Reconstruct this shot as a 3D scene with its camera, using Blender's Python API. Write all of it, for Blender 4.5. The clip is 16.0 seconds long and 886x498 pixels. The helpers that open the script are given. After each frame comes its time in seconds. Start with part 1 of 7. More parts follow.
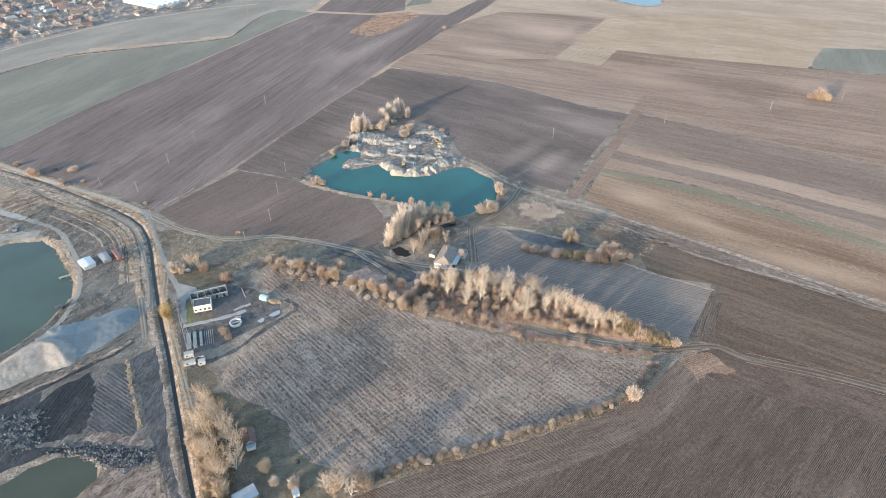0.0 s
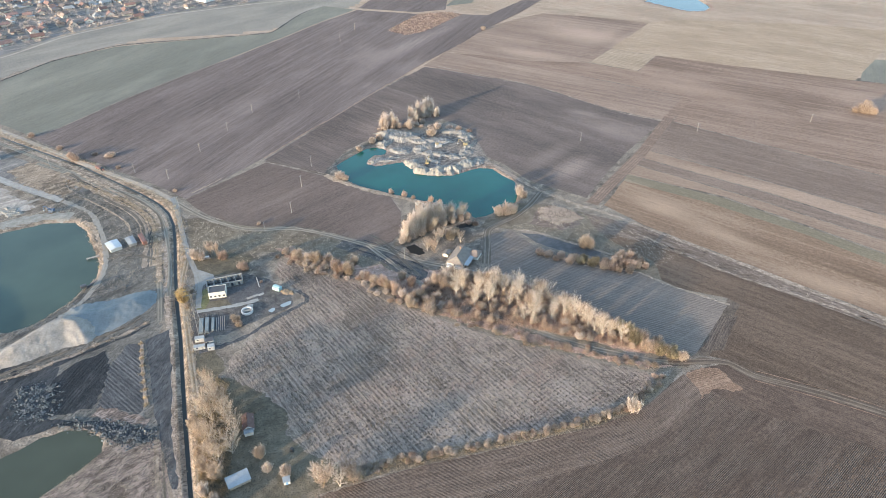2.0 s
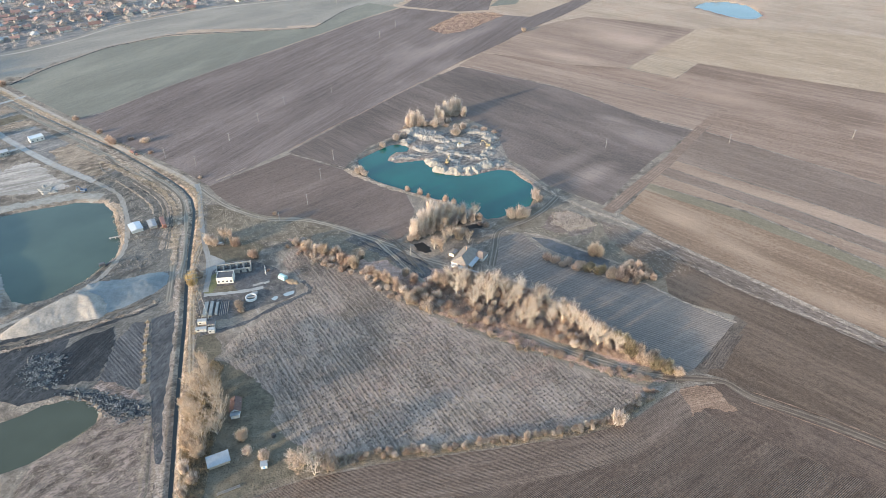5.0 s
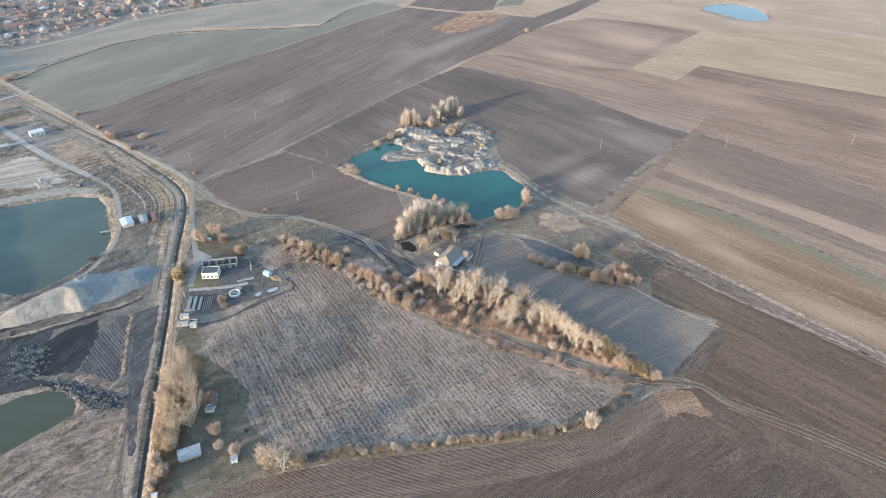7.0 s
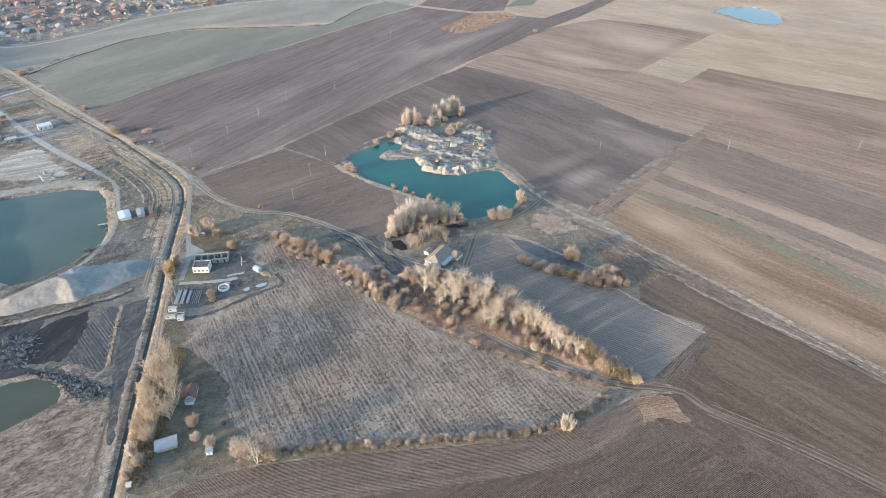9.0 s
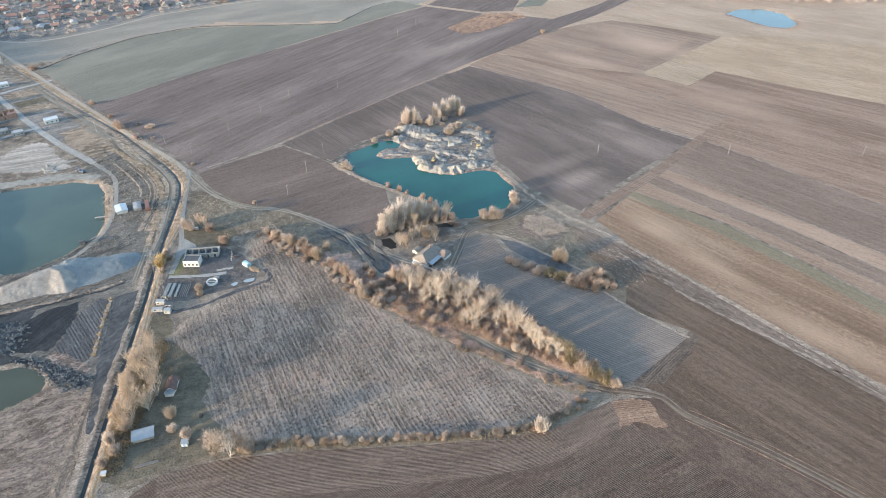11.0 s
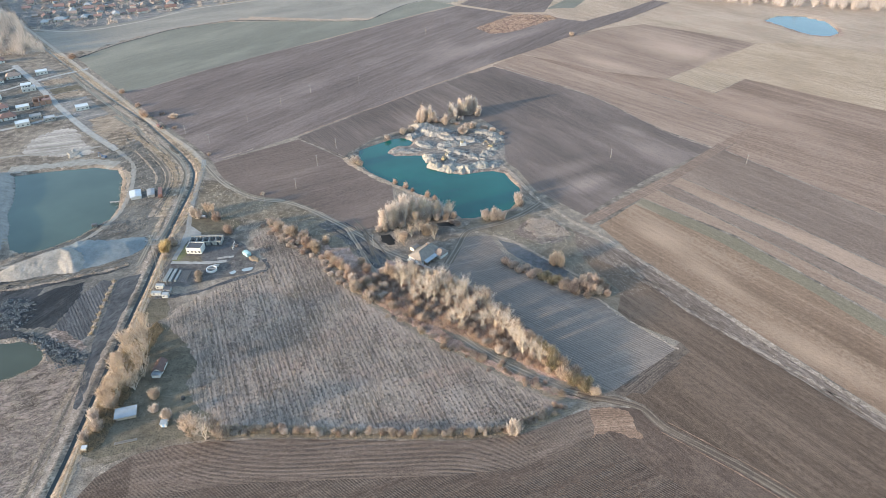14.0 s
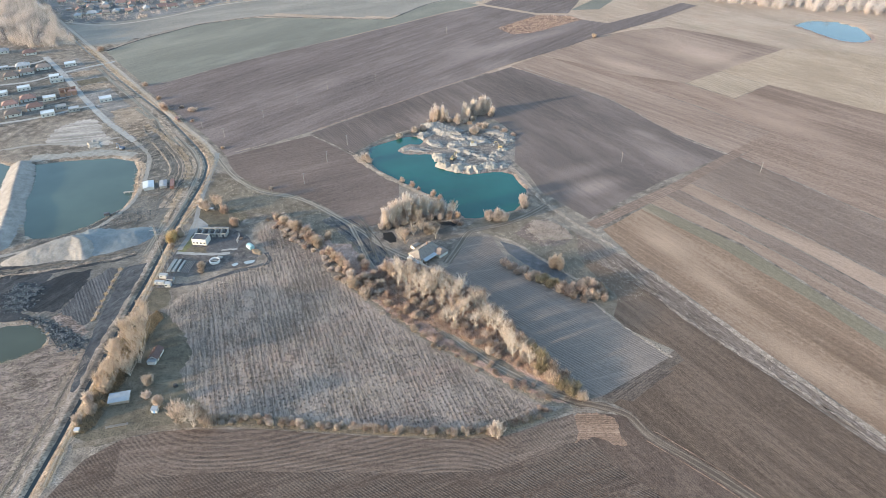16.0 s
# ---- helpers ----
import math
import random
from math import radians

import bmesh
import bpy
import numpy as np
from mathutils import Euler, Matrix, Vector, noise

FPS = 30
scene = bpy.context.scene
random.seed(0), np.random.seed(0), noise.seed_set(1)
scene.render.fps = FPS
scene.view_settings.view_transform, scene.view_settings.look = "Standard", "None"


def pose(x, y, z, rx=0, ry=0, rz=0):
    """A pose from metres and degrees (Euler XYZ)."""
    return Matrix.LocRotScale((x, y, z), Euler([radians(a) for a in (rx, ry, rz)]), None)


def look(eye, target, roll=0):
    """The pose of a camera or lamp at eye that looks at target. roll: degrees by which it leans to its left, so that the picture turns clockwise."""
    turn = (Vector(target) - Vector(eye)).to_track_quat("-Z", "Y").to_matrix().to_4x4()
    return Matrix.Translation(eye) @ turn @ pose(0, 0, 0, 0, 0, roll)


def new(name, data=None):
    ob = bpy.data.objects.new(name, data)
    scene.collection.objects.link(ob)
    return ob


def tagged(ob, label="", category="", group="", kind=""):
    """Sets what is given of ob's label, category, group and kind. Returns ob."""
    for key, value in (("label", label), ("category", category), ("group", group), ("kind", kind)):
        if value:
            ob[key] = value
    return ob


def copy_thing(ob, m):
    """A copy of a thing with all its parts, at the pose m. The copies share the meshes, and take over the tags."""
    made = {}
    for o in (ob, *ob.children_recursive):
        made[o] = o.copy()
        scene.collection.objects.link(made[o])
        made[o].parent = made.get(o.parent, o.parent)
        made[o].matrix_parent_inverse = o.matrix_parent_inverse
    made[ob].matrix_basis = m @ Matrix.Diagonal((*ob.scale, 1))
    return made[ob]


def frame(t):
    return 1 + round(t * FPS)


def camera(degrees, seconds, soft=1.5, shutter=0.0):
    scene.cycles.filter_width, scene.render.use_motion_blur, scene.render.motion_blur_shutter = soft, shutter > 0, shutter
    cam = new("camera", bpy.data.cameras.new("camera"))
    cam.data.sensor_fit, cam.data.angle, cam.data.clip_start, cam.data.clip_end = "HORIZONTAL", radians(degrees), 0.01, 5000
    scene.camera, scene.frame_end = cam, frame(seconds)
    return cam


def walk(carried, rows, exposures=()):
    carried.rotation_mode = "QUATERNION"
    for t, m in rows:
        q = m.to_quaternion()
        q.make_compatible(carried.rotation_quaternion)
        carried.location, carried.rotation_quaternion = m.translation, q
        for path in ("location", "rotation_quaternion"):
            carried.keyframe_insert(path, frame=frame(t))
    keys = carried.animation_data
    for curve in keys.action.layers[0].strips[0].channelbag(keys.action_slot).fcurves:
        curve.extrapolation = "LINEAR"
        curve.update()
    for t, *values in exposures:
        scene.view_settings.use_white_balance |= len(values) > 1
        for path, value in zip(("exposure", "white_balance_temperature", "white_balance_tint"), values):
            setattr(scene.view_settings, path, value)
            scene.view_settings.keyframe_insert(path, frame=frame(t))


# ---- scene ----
from mathutils.geometry import tessellate_polygon

cam = camera(69.7, 16.0, soft=0.8)
# seconds, eye, yaw, pitch, roll
PATH = [
    (0, (1.65, 0.20, 230.90), -11.601, -35.088, -0.984),
    (0.5, (5.91, -0.97, 231.08), -10.487, -35.083, -0.952),
    (1, (10.15, -1.99, 231.23), -9.253, -35.080, -0.912),
    (1.5, (14.40, -2.88, 231.34), -8.052, -35.077, -0.866),
    (2, (18.65, -3.66, 231.42), -7.013, -35.074, -0.818),
    (2.5, (22.92, -4.32, 231.47), -6.046, -35.071, -0.770),
    (3, (27.21, -4.90, 231.48), -5.067, -35.068, -0.725),
    (3.5, (31.51, -5.40, 231.48), -4.108, -35.065, -0.683),
    (4, (35.84, -5.83, 231.44), -3.144, -35.061, -0.646),
    (6.5, (57.84, -7.20, 231.01), -0.452, -35.031, -0.540),
    (7, (62.30, -7.36, 230.88), -0.167, -35.024, -0.532),
    (7.5, (66.76, -7.48, 230.75), 0.151, -35.016, -0.527),
    (8, (71.24, -7.56, 230.62), 0.752, -35.007, -0.523),
    (8.5, (75.71, -7.62, 230.48), 1.379, -34.999, -0.520),
    (9, (80.19, -7.65, 230.35), 1.874, -34.991, -0.516),
    (11.5, (102.45, -7.25, 229.79), 4.381, -34.960, -0.462),
    (12, (106.87, -7.06, 229.71), 5.073, -34.957, -0.441),
    (12.5, (111.27, -6.81, 229.66), 5.816, -34.956, -0.417),
    (13, (115.67, -6.51, 229.62), 6.597, -34.957, -0.391),
    (13.5, (120.06, -6.16, 229.61), 7.344, -34.961, -0.364),
    (14, (124.46, -5.75, 229.63), 8.122, -34.966, -0.338),
    (14.5, (128.86, -5.28, 229.67), 8.897, -34.975, -0.315),
    (15, (133.28, -4.74, 229.75), 9.689, -34.986, -0.299),
    (15.5, (137.73, -4.13, 229.86), 10.479, -35.001, -0.293),
    (16, (142.22, -3.46, 230.00), 11.290, -35.018, -0.301),
]
walk(cam, [(t, pose(*eye, 90 + pitch, 0, yaw) @ pose(0, 0, 0, 0, 0, roll)) for t, eye, yaw, pitch, roll in PATH])

# ---- world and sun ----
SUN_ELEVATION, SUN_AZIMUTH = 9.0, 235.0
world = bpy.data.worlds.new("sky")
scene.world = world
world.use_nodes = True
sky = world.node_tree.nodes.new("ShaderNodeTexSky")
sky.sky_type, sky.sun_disc = "NISHITA", False
sky.sun_elevation, sky.sun_rotation = radians(SUN_ELEVATION), radians(SUN_AZIMUTH)
sky.air_density, sky.dust_density, sky.ozone_density = 1.0, 0.8, 1.5
world.node_tree.nodes["Background"].inputs["Strength"].default_value = 0.155
world.node_tree.links.new(sky.outputs["Color"], world.node_tree.nodes["Background"].inputs["Color"])
sun = new("sun", bpy.data.lights.new("sun", "SUN"))
sun.data.energy, sun.data.angle, sun.data.color = 2.12, radians(1.0), (1.0, 0.83, 0.63)
az, el = radians(SUN_AZIMUTH), radians(SUN_ELEVATION)
SUN_DIR = Vector((math.sin(az) * math.cos(el), math.cos(az) * math.cos(el), math.sin(el)))
sun.matrix_world = look(SUN_DIR * 900 + Vector((70, 300, 0)), (70, 300, 0))
scene.view_settings.exposure = 2.68


# ---- materials ----
class Mat:
    """A node material with a short way of adding nodes."""

    def __init__(self, name, roughness=0.9, metallic=0.0, specular=0.2):
        self.m = bpy.data.materials.new(name)
        self.m.use_nodes = True
        self.t = self.m.node_tree
        self.b = self.t.nodes["Principled BSDF"]
        self.b.inputs["Roughness"].default_value = roughness
        self.b.inputs["Metallic"].default_value = metallic
        self.b.inputs["Specular IOR Level"].default_value = specular

    def add(self, kind, *values, **props):
        n = self.t.nodes.new("ShaderNode" + kind)
        for k, v in props.items():
            if k == "operation":
                n.operation = v
            elif k == "blend":
                n.data_type, n.blend_type = "RGBA", v
            elif k == "colour":
                n.data_type = "RGBA"
            elif k == "feature":
                n.feature = v
        for i, v in values:
            if isinstance(v, bpy.types.NodeSocket):
                self.t.links.new(v, n.inputs[i])
            else:
                n.inputs[i].default_value = v
        return n

    def where(self):
        return self.add("NewGeometry").outputs["Position"]

    def mapped(self, vec, angle=0.0, scale=(1, 1, 1)):
        turned = self.add("Mapping", (0, vec), (2, (0, 0, -radians(angle)))).outputs[0]
        return self.add("Mapping", (0, turned), (3, scale)).outputs[0]

    def noise(self, vec, scale, detail=3.0, rough=0.55):
        return self.add("TexNoise", ("Vector", vec), ("Scale", scale), ("Detail", detail), ("Roughness", rough)).outputs[0]

    def math(self, op, a, b=0.0, c=0.0):
        return self.add("Math", (0, a), (1, b), (2, c), operation=op).outputs[0]

    def ramp(self, fac, stops):
        n = self.add("ValToRGB", (0, fac))
        e = n.color_ramp.elements
        while len(e) < len(stops):
            e.new(0.5)
        for k, (p, c) in zip(e, stops):
            k.position, k.color = p, (*c, 1) if len(c) == 3 else c
        return n.outputs[0]

    def mix(self, fac, a, b, how="MIX"):
        a, b = [(*v, 1) if isinstance(v, tuple) and len(v) == 3 else v for v in (a, b)]
        return self.add("Mix", (0, fac), (6, a), (7, b), blend=how).outputs[2]

    def colour(self, c):
        if isinstance(c, tuple):
            self.b.inputs["Base Color"].default_value = (*c, 1)
        else:
            self.t.links.new(c, self.b.inputs["Base Color"])
        return self

    def bump(self, height, strength=0.5, distance=0.2):
        n = self.add("Bump", ("Strength", strength), ("Distance", distance), ("Height", height))
        self.t.links.new(n.outputs[0], self.b.inputs["Normal"])
        return self


def muted(c, s=0.92):
    g = 0.3 * c[0] + 0.55 * c[1] + 0.15 * c[2]
    return tuple((g + (v - g) * s) * w for v, w in zip(c, (1.07, 0.99, 0.965)))


def tint(c, f):
    return tuple(min(1.0, v * f) for v in c)


def soil(name, low, mid, high, angle, gap, rows=0.25, patch=45, stretch=4.0, streak=0.5, wobble=1.2, uv=False, grass=None, grass_at=0.6, contrast=1.0, cross=0.0, cross_angle=60, blotch=0.0, spots=(), broken=1.0, grain=1.0, warm=1.0, drifts=0.0):
    """Field soil: patches drawn out along the rows, streaks of single passes, clods, and broken rows gap metres apart.
    cross: faint older passes in another direction; blotch: share of wide paler patches;
    drifts: share of rosy and of greenish weed drifts;
    spots: single paler (or darker, below zero) patches as x, y, half length, half width, angle, strength."""
    low, mid, high = [(r * warm, g, b / warm) for r, g, b in (muted(low), muted(mid), muted(high))]
    m = Mat(name, 1.0, specular=0.05)
    at = m.add("UVMap").outputs[0] if uv else m.where()
    turned = m.mapped(at, angle)
    big = m.noise(m.mapped(turned, 0, (1 / (patch * stretch), 1 / patch, 1)), 1.0, 4, 0.6)
    passes = m.noise(m.mapped(turned, 0, (0.006, 0.22, 1)), 1.0, 4, 0.7)
    clods = m.noise(m.where(), 0.45, 5, 0.7)
    fine = m.noise(m.mapped(turned, 0, (0.65, 1.35, 1)), 1.0, 3, 0.85)
    y = m.add("SeparateXYZ", (0, turned)).outputs[1]
    bend = m.noise(m.mapped(turned, 0, (0.02, 0.05, 1)), 1.0, 2)
    phase = m.math("ADD", m.math("MULTIPLY", y, 2 * math.pi / gap), m.math("MULTIPLY", bend, wobble * 6))
    row = m.math("MULTIPLY_ADD", m.math("SINE", phase), 0.5, 0.5)
    seen = m.ramp(m.noise(m.mapped(turned, 0, (0.035, 0.16, 1)), 1.0, 3), [(0.36, (0.12,) * 3), (0.62, (1,) * 3)])
    gaps = m.ramp(m.noise(m.mapped(turned, 0, (0.28, 0.8, 1)), 1.0, 3, 0.7), [(0.40, (0,) * 3), (0.58, (1,) * 3)])
    seen = m.math("MULTIPLY", seen, m.math("MULTIPLY_ADD", gaps, broken, 1.0 - broken))
    row = m.math("MULTIPLY", row, seen)
    mixv = m.math("ADD", m.math("MULTIPLY", big, 1.0 - streak), m.math("MULTIPLY", passes, streak))
    mixv = m.math("ADD", m.math("MULTIPLY", mixv, 0.66), m.math("MULTIPLY", clods, 0.34))
    c = m.ramp(mixv, [(0.5 - 0.1 / contrast, low), (0.5, mid), (0.5 + 0.1 / contrast, high)])
    if blotch:
        # wide noise that picks the paler patches
        dry = m.noise(m.mapped(turned, 0, (0.009, 0.02, 1)), 1.0, 3, 0.5)
        c = m.mix(m.math("MULTIPLY", m.ramp(dry, [(0.52, (0,) * 3), (0.72, (1,) * 3)]), blotch), c, tint(high, 1.3))
    for x, y, rx, ry, turn, strength in spots:
        away = m.mapped(m.add("VectorMath", (0, m.where()), (1, (x, y, 0)), operation="SUBTRACT").outputs[0], turn, (1 / rx, 1 / ry, 0))
        far = m.math("ADD", m.add("VectorMath", (0, away), operation="LENGTH").outputs[1], m.math("MULTIPLY_ADD", passes, 1.6, m.math("MULTIPLY_ADD", clods, 0.8, -1.2)))
        c = m.mix(m.math("MULTIPLY", m.ramp(far, [(0.15, (1,) * 3), (1.0, (0,) * 3)]), abs(strength)), c, tint(high, 1.3) if strength > 0 else tint(low, 0.8))
    if drifts:
        weed = m.noise(m.mapped(at, 35, (0.02, 0.045, 1)), 1.0, 5, 0.7)
        c = m.mix(m.math("MULTIPLY", m.ramp(weed, [(0.52, (0,) * 3), (0.62, (1,) * 3)]), drifts), c, (high[0] * 0.82, high[1] * 0.70, high[2] * 0.66))
        c = m.mix(m.math("MULTIPLY", m.ramp(weed, [(0.36, (1,) * 3), (0.47, (0,) * 3)]), drifts), c, (mid[0] * 0.80, mid[1] * 0.86, mid[2] * 0.80))
    if cross:
        old = m.noise(m.mapped(m.mapped(at, cross_angle), 0, (0.012, 0.36, 1)), 1.0, 3, 0.7)
        c = m.mix(m.math("MULTIPLY", m.ramp(old, [(0.52, (0,) * 3), (0.68, (1,) * 3)]), cross), c, tint(high, 1.15))
    if grass:
        c = m.mix(m.ramp(m.math("ADD", m.math("MULTIPLY", big, 0.5), m.math("MULTIPLY", clods, 0.5)), [(grass_at - 0.05, (0,) * 3), (grass_at + 0.07, (1,) * 3)]), c, grass)
    # Furrow light and shade put into the colour: ridges paler, troughs darker.
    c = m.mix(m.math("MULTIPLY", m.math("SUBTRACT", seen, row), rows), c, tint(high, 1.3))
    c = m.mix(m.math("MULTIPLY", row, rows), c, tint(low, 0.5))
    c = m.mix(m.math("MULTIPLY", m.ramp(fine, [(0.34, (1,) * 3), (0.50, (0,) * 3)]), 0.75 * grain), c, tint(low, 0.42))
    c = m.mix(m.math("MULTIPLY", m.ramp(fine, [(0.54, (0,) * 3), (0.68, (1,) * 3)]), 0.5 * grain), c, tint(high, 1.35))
    clump = m.noise(m.mapped(turned, 0, (0.06, 0.5, 1)), 1.0, 4, 0.8)
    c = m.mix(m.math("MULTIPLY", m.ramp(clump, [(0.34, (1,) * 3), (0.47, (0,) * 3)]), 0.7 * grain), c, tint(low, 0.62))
    c = m.mix(m.math("MULTIPLY", m.ramp(clump, [(0.54, (0,) * 3), (0.68, (1,) * 3)]), 0.6 * grain), c, tint(high, 1.12))
    grit = m.noise(m.where(), 2.3, 2, 0.7)
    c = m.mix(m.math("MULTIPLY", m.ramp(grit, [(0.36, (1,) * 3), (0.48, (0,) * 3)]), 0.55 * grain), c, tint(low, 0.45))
    c = m.mix(m.math("MULTIPLY", m.ramp(grit, [(0.54, (0,) * 3), (0.66, (1,) * 3)]), 0.4 * grain), c, tint(high, 1.3))
    m.colour(c)
    m.bump(m.math("ADD", m.math("MULTIPLY", row, -rows * 0.6), m.math("ADD", m.math("MULTIPLY", clods, 0.6), m.math("MULTIPLY", fine, 0.35))), 0.9, 0.4)
    return m.m


def rough_land(name, earth, grass, pale, scale=0.16, pale_at=0.58, lines=0.0, angle=0.0):
    """Unkept land: earth, dry grass in clumps, pale dead stalks."""
    earth, grass, pale = muted(earth, 0.85), muted(grass, 0.85), muted(pale, 0.85)
    m = Mat(name, 1.0, specular=0.05)
    at = m.where()
    if lines:
        at = m.mapped(at, angle, (1.0 / lines, 1, 1))
    big = m.noise(m.where(), 0.022, 4, 0.6)
    mid = m.noise(at, scale, 5, 0.65)
    fine = m.noise(at, 1.3, 4, 0.7)
    tufts = m.add("TexVoronoi", ("Vector", at), ("Scale", 0.55)).outputs[0]
    c = m.ramp(m.math("ADD", m.math("MULTIPLY", big, 0.45), m.math("MULTIPLY", mid, 0.55)), [(0.40, earth), (0.5, grass), (0.60, tint(grass, 1.25))])
    c = m.mix(m.math("MULTIPLY", m.ramp(m.math("ADD", m.math("MULTIPLY", mid, 0.5), m.math("MULTIPLY", fine, 0.5)), [(pale_at - 0.035, (0,) * 3), (pale_at + 0.03, (1,) * 3)]), 0.85), c, pale)
    c = m.mix(m.math("MULTIPLY", m.ramp(fine, [(0.36, (1,) * 3), (0.50, (0,) * 3)]), 0.75), c, tint(earth, 0.45))
    m.colour(c)
    m.bump(m.math("ADD", m.math("MULTIPLY", fine, 0.7), m.math("ADD", m.math("MULTIPLY", mid, 0.8), m.math("MULTIPLY", tufts, -0.3))), 0.8, 0.5)
    return m.m


def track_mat(name, wheel, verge, half, ruts=1, thin=1.0):
    """Unpaved road: worn wheel lanes of one colour, a rougher middle and verge of another. v is metres from the middle line."""
    m = Mat(name, 0.95, specular=0.15)
    uv = m.add("UVMap").outputs[0]
    v = m.math("ABSOLUTE", m.math("ADD", m.add("SeparateXYZ", (0, uv)).outputs[1], m.math("MULTIPLY_ADD", m.noise(m.mapped(uv, 0, (0.03, 0.0, 1)), 1.0, 2), 0.8, -0.4)))
    edge = m.math("ADD", v, m.math("MULTIPLY_ADD", m.noise(m.where(), 0.5, 4, 0.7), 1.6, -0.8))
    fine = m.noise(m.where(), 1.6, 4, 0.7)
    if ruts:
        lane = m.math("SUBTRACT", 1.0, m.math("MULTIPLY", m.math("ABSOLUTE", m.math("SUBTRACT", v, half * 0.5)), 2.2 * thin / half))
        worn = m.ramp(m.math("ADD", lane, m.math("MULTIPLY_ADD", fine, 0.8, -0.4)), [(0.3, (0,) * 3), (0.75, (1,) * 3)])
    else:
        worn = m.ramp(edge, [(half * 0.30, (1,) * 3), (min(1, half * 0.42), (0,) * 3)]) if half < 2.3 else m.ramp(m.math("MULTIPLY", edge, 1 / half), [(0.62, (1,) * 3), (0.95, (0,) * 3)])
    c = m.mix(worn, verge, wheel)
    c = m.mix(m.math("MULTIPLY", m.ramp(fine, [(0.35, (1,) * 3), (0.55, (0,) * 3)]), 0.4), c, tint(verge, 0.5))
    c = m.mix(m.math("MULTIPLY", m.ramp(m.noise(m.mapped(uv, 0, (0.03, 0.6, 1)), 1.0, 4, 0.7), [(0.46, (0,) * 3), (0.64, (1,) * 3)]), 0.5), c, tint(wheel, 1.2))
    c = m.mix(m.math("MULTIPLY", m.ramp(m.noise(m.where(), 0.25, 4, 0.7), [(0.48, (0,) * 3), (0.62, (1,) * 3)]), 0.45), c, verge)
    m.colour(c)
    m.bump(fine, 0.9, 0.3)
    return m.m


def surface(name, c, vary=0.25, scale=1.0, roughness=0.85, metallic=0.0, dirt=(0.12, 0.10, 0.08), dirt_amount=0.35, bump=0.2, specular=0.3, by_object=0.0):
    """A built surface: two scales of tone, dirt in patches, fine relief."""
    m = Mat(name, roughness, metallic, specular)
    at = m.where()
    n1, n2 = m.noise(at, 0.35 * scale, 4), m.noise(at, 2.5 * scale, 4, 0.7)
    col = m.ramp(m.math("ADD", m.math("MULTIPLY", n1, 0.5), m.math("MULTIPLY", n2, 0.5)), [(0.36, tint(c, 1 - vary)), (0.64, tint(c, 1 + vary))])
    col = m.mix(m.math("MULTIPLY", m.ramp(m.noise(at, 0.9 * scale, 5, 0.7), [(0.5, (0,) * 3), (0.68, (1,) * 3)]), dirt_amount), col, dirt)
    if by_object:
        rnd = m.add("ObjectInfo").outputs["Random"]
        col = m.add("HueSaturation", (0, 0.5), (1, 1.0), (2, m.math("MULTIPLY_ADD", rnd, 2 * by_object, 1 - by_object)), (4, col)).outputs[0]
    m.colour(col).bump(n2, bump, 0.05)
    return m.m


def twig(name, a, b, c, through_light=0.4):
    """Bare twigs or dead leaves: tone differs from tree to tree and from twig to twig, and light comes through."""
    m = Mat(name, 0.9, specular=0.1)
    rnd = m.add("ObjectInfo").outputs["Random"]
    isle = m.add("NewGeometry").outputs["Random Per Island"]
    col = m.ramp(m.math("ADD", m.math("MULTIPLY", isle, 0.65), m.math("MULTIPLY", rnd, 0.35)), [(0.08, tint(a, 0.75)), (0.45, b), (0.85, tint(c, 1.1))])
    m.colour(col)
    if through_light:
        glow = m.add("BsdfTranslucent", (0, col))
        both = m.add("MixShader", (0, through_light), (1, m.b.outputs[0]), (2, glow.outputs[0]))
        m.t.links.new(both.outputs[0], m.t.nodes["Material Output"].inputs["Surface"])
    return m.m


def water(name, c, ripple=0.15, rough=0.08, gloss=0.25):
    m = Mat(name, rough, specular=gloss)
    at = m.where()
    n = m.noise(at, 0.02, 3)
    m.colour(m.ramp(n, [(0.35, tint(c, 0.85)), (0.65, tint(c, 1.12))]))
    m.bump(m.noise(m.mapped(at, 30, (1, 0.5, 1)), 0.9, 4), ripple, 0.05)
    return m.m


# soils
M_PLOUGH = soil("ploughed_brown", (0.044, 0.032, 0.025), (0.071, 0.052, 0.040), (0.152, 0.117, 0.091), 32, 0.66, 0.9, 40, 3, 0.35, 0.12, broken=0.25, grain=0.6, blotch=0.25)
M_HEADLAND = soil("ploughed_headland", (0.054, 0.040, 0.031), (0.086, 0.064, 0.049), (0.165, 0.127, 0.099), 0, 0.66, 0.85, 30, 5, 0.5, 0.12, uv=True, broken=0.4, grain=0.7, blotch=0.3)
# The pale spot at 172, 417 paints a patch of sunlight onto the soil.
M_DARK = soil("dark_ploughed", (0.071, 0.061, 0.055), (0.100, 0.083, 0.074), (0.164, 0.133, 0.114), -48, 2.0, 0.3, 60, 2.5, 0.25, grain=0.45, blotch=0.55, contrast=0.9, spots=((-10, 530, 90, 34, 52, -0.7), (95, 600, 80, 40, -40, -0.6), (172, 417, 30, 14, 40, 1.0), (160, 440, 40, 12, 40, 0.5), (213, 516, 24, 8, -40, 0.6), (230, 470, 40, 14, -45, 0.4), (140, 545, 40, 16, -45, -0.4)))
M_WEST = soil("brown_tilled", (0.079, 0.063, 0.053), (0.109, 0.086, 0.074), (0.153, 0.122, 0.102), 38, 2.0, 0.15, 40, 3, 0.4, contrast=0.9, grain=0.6, blotch=0.3)
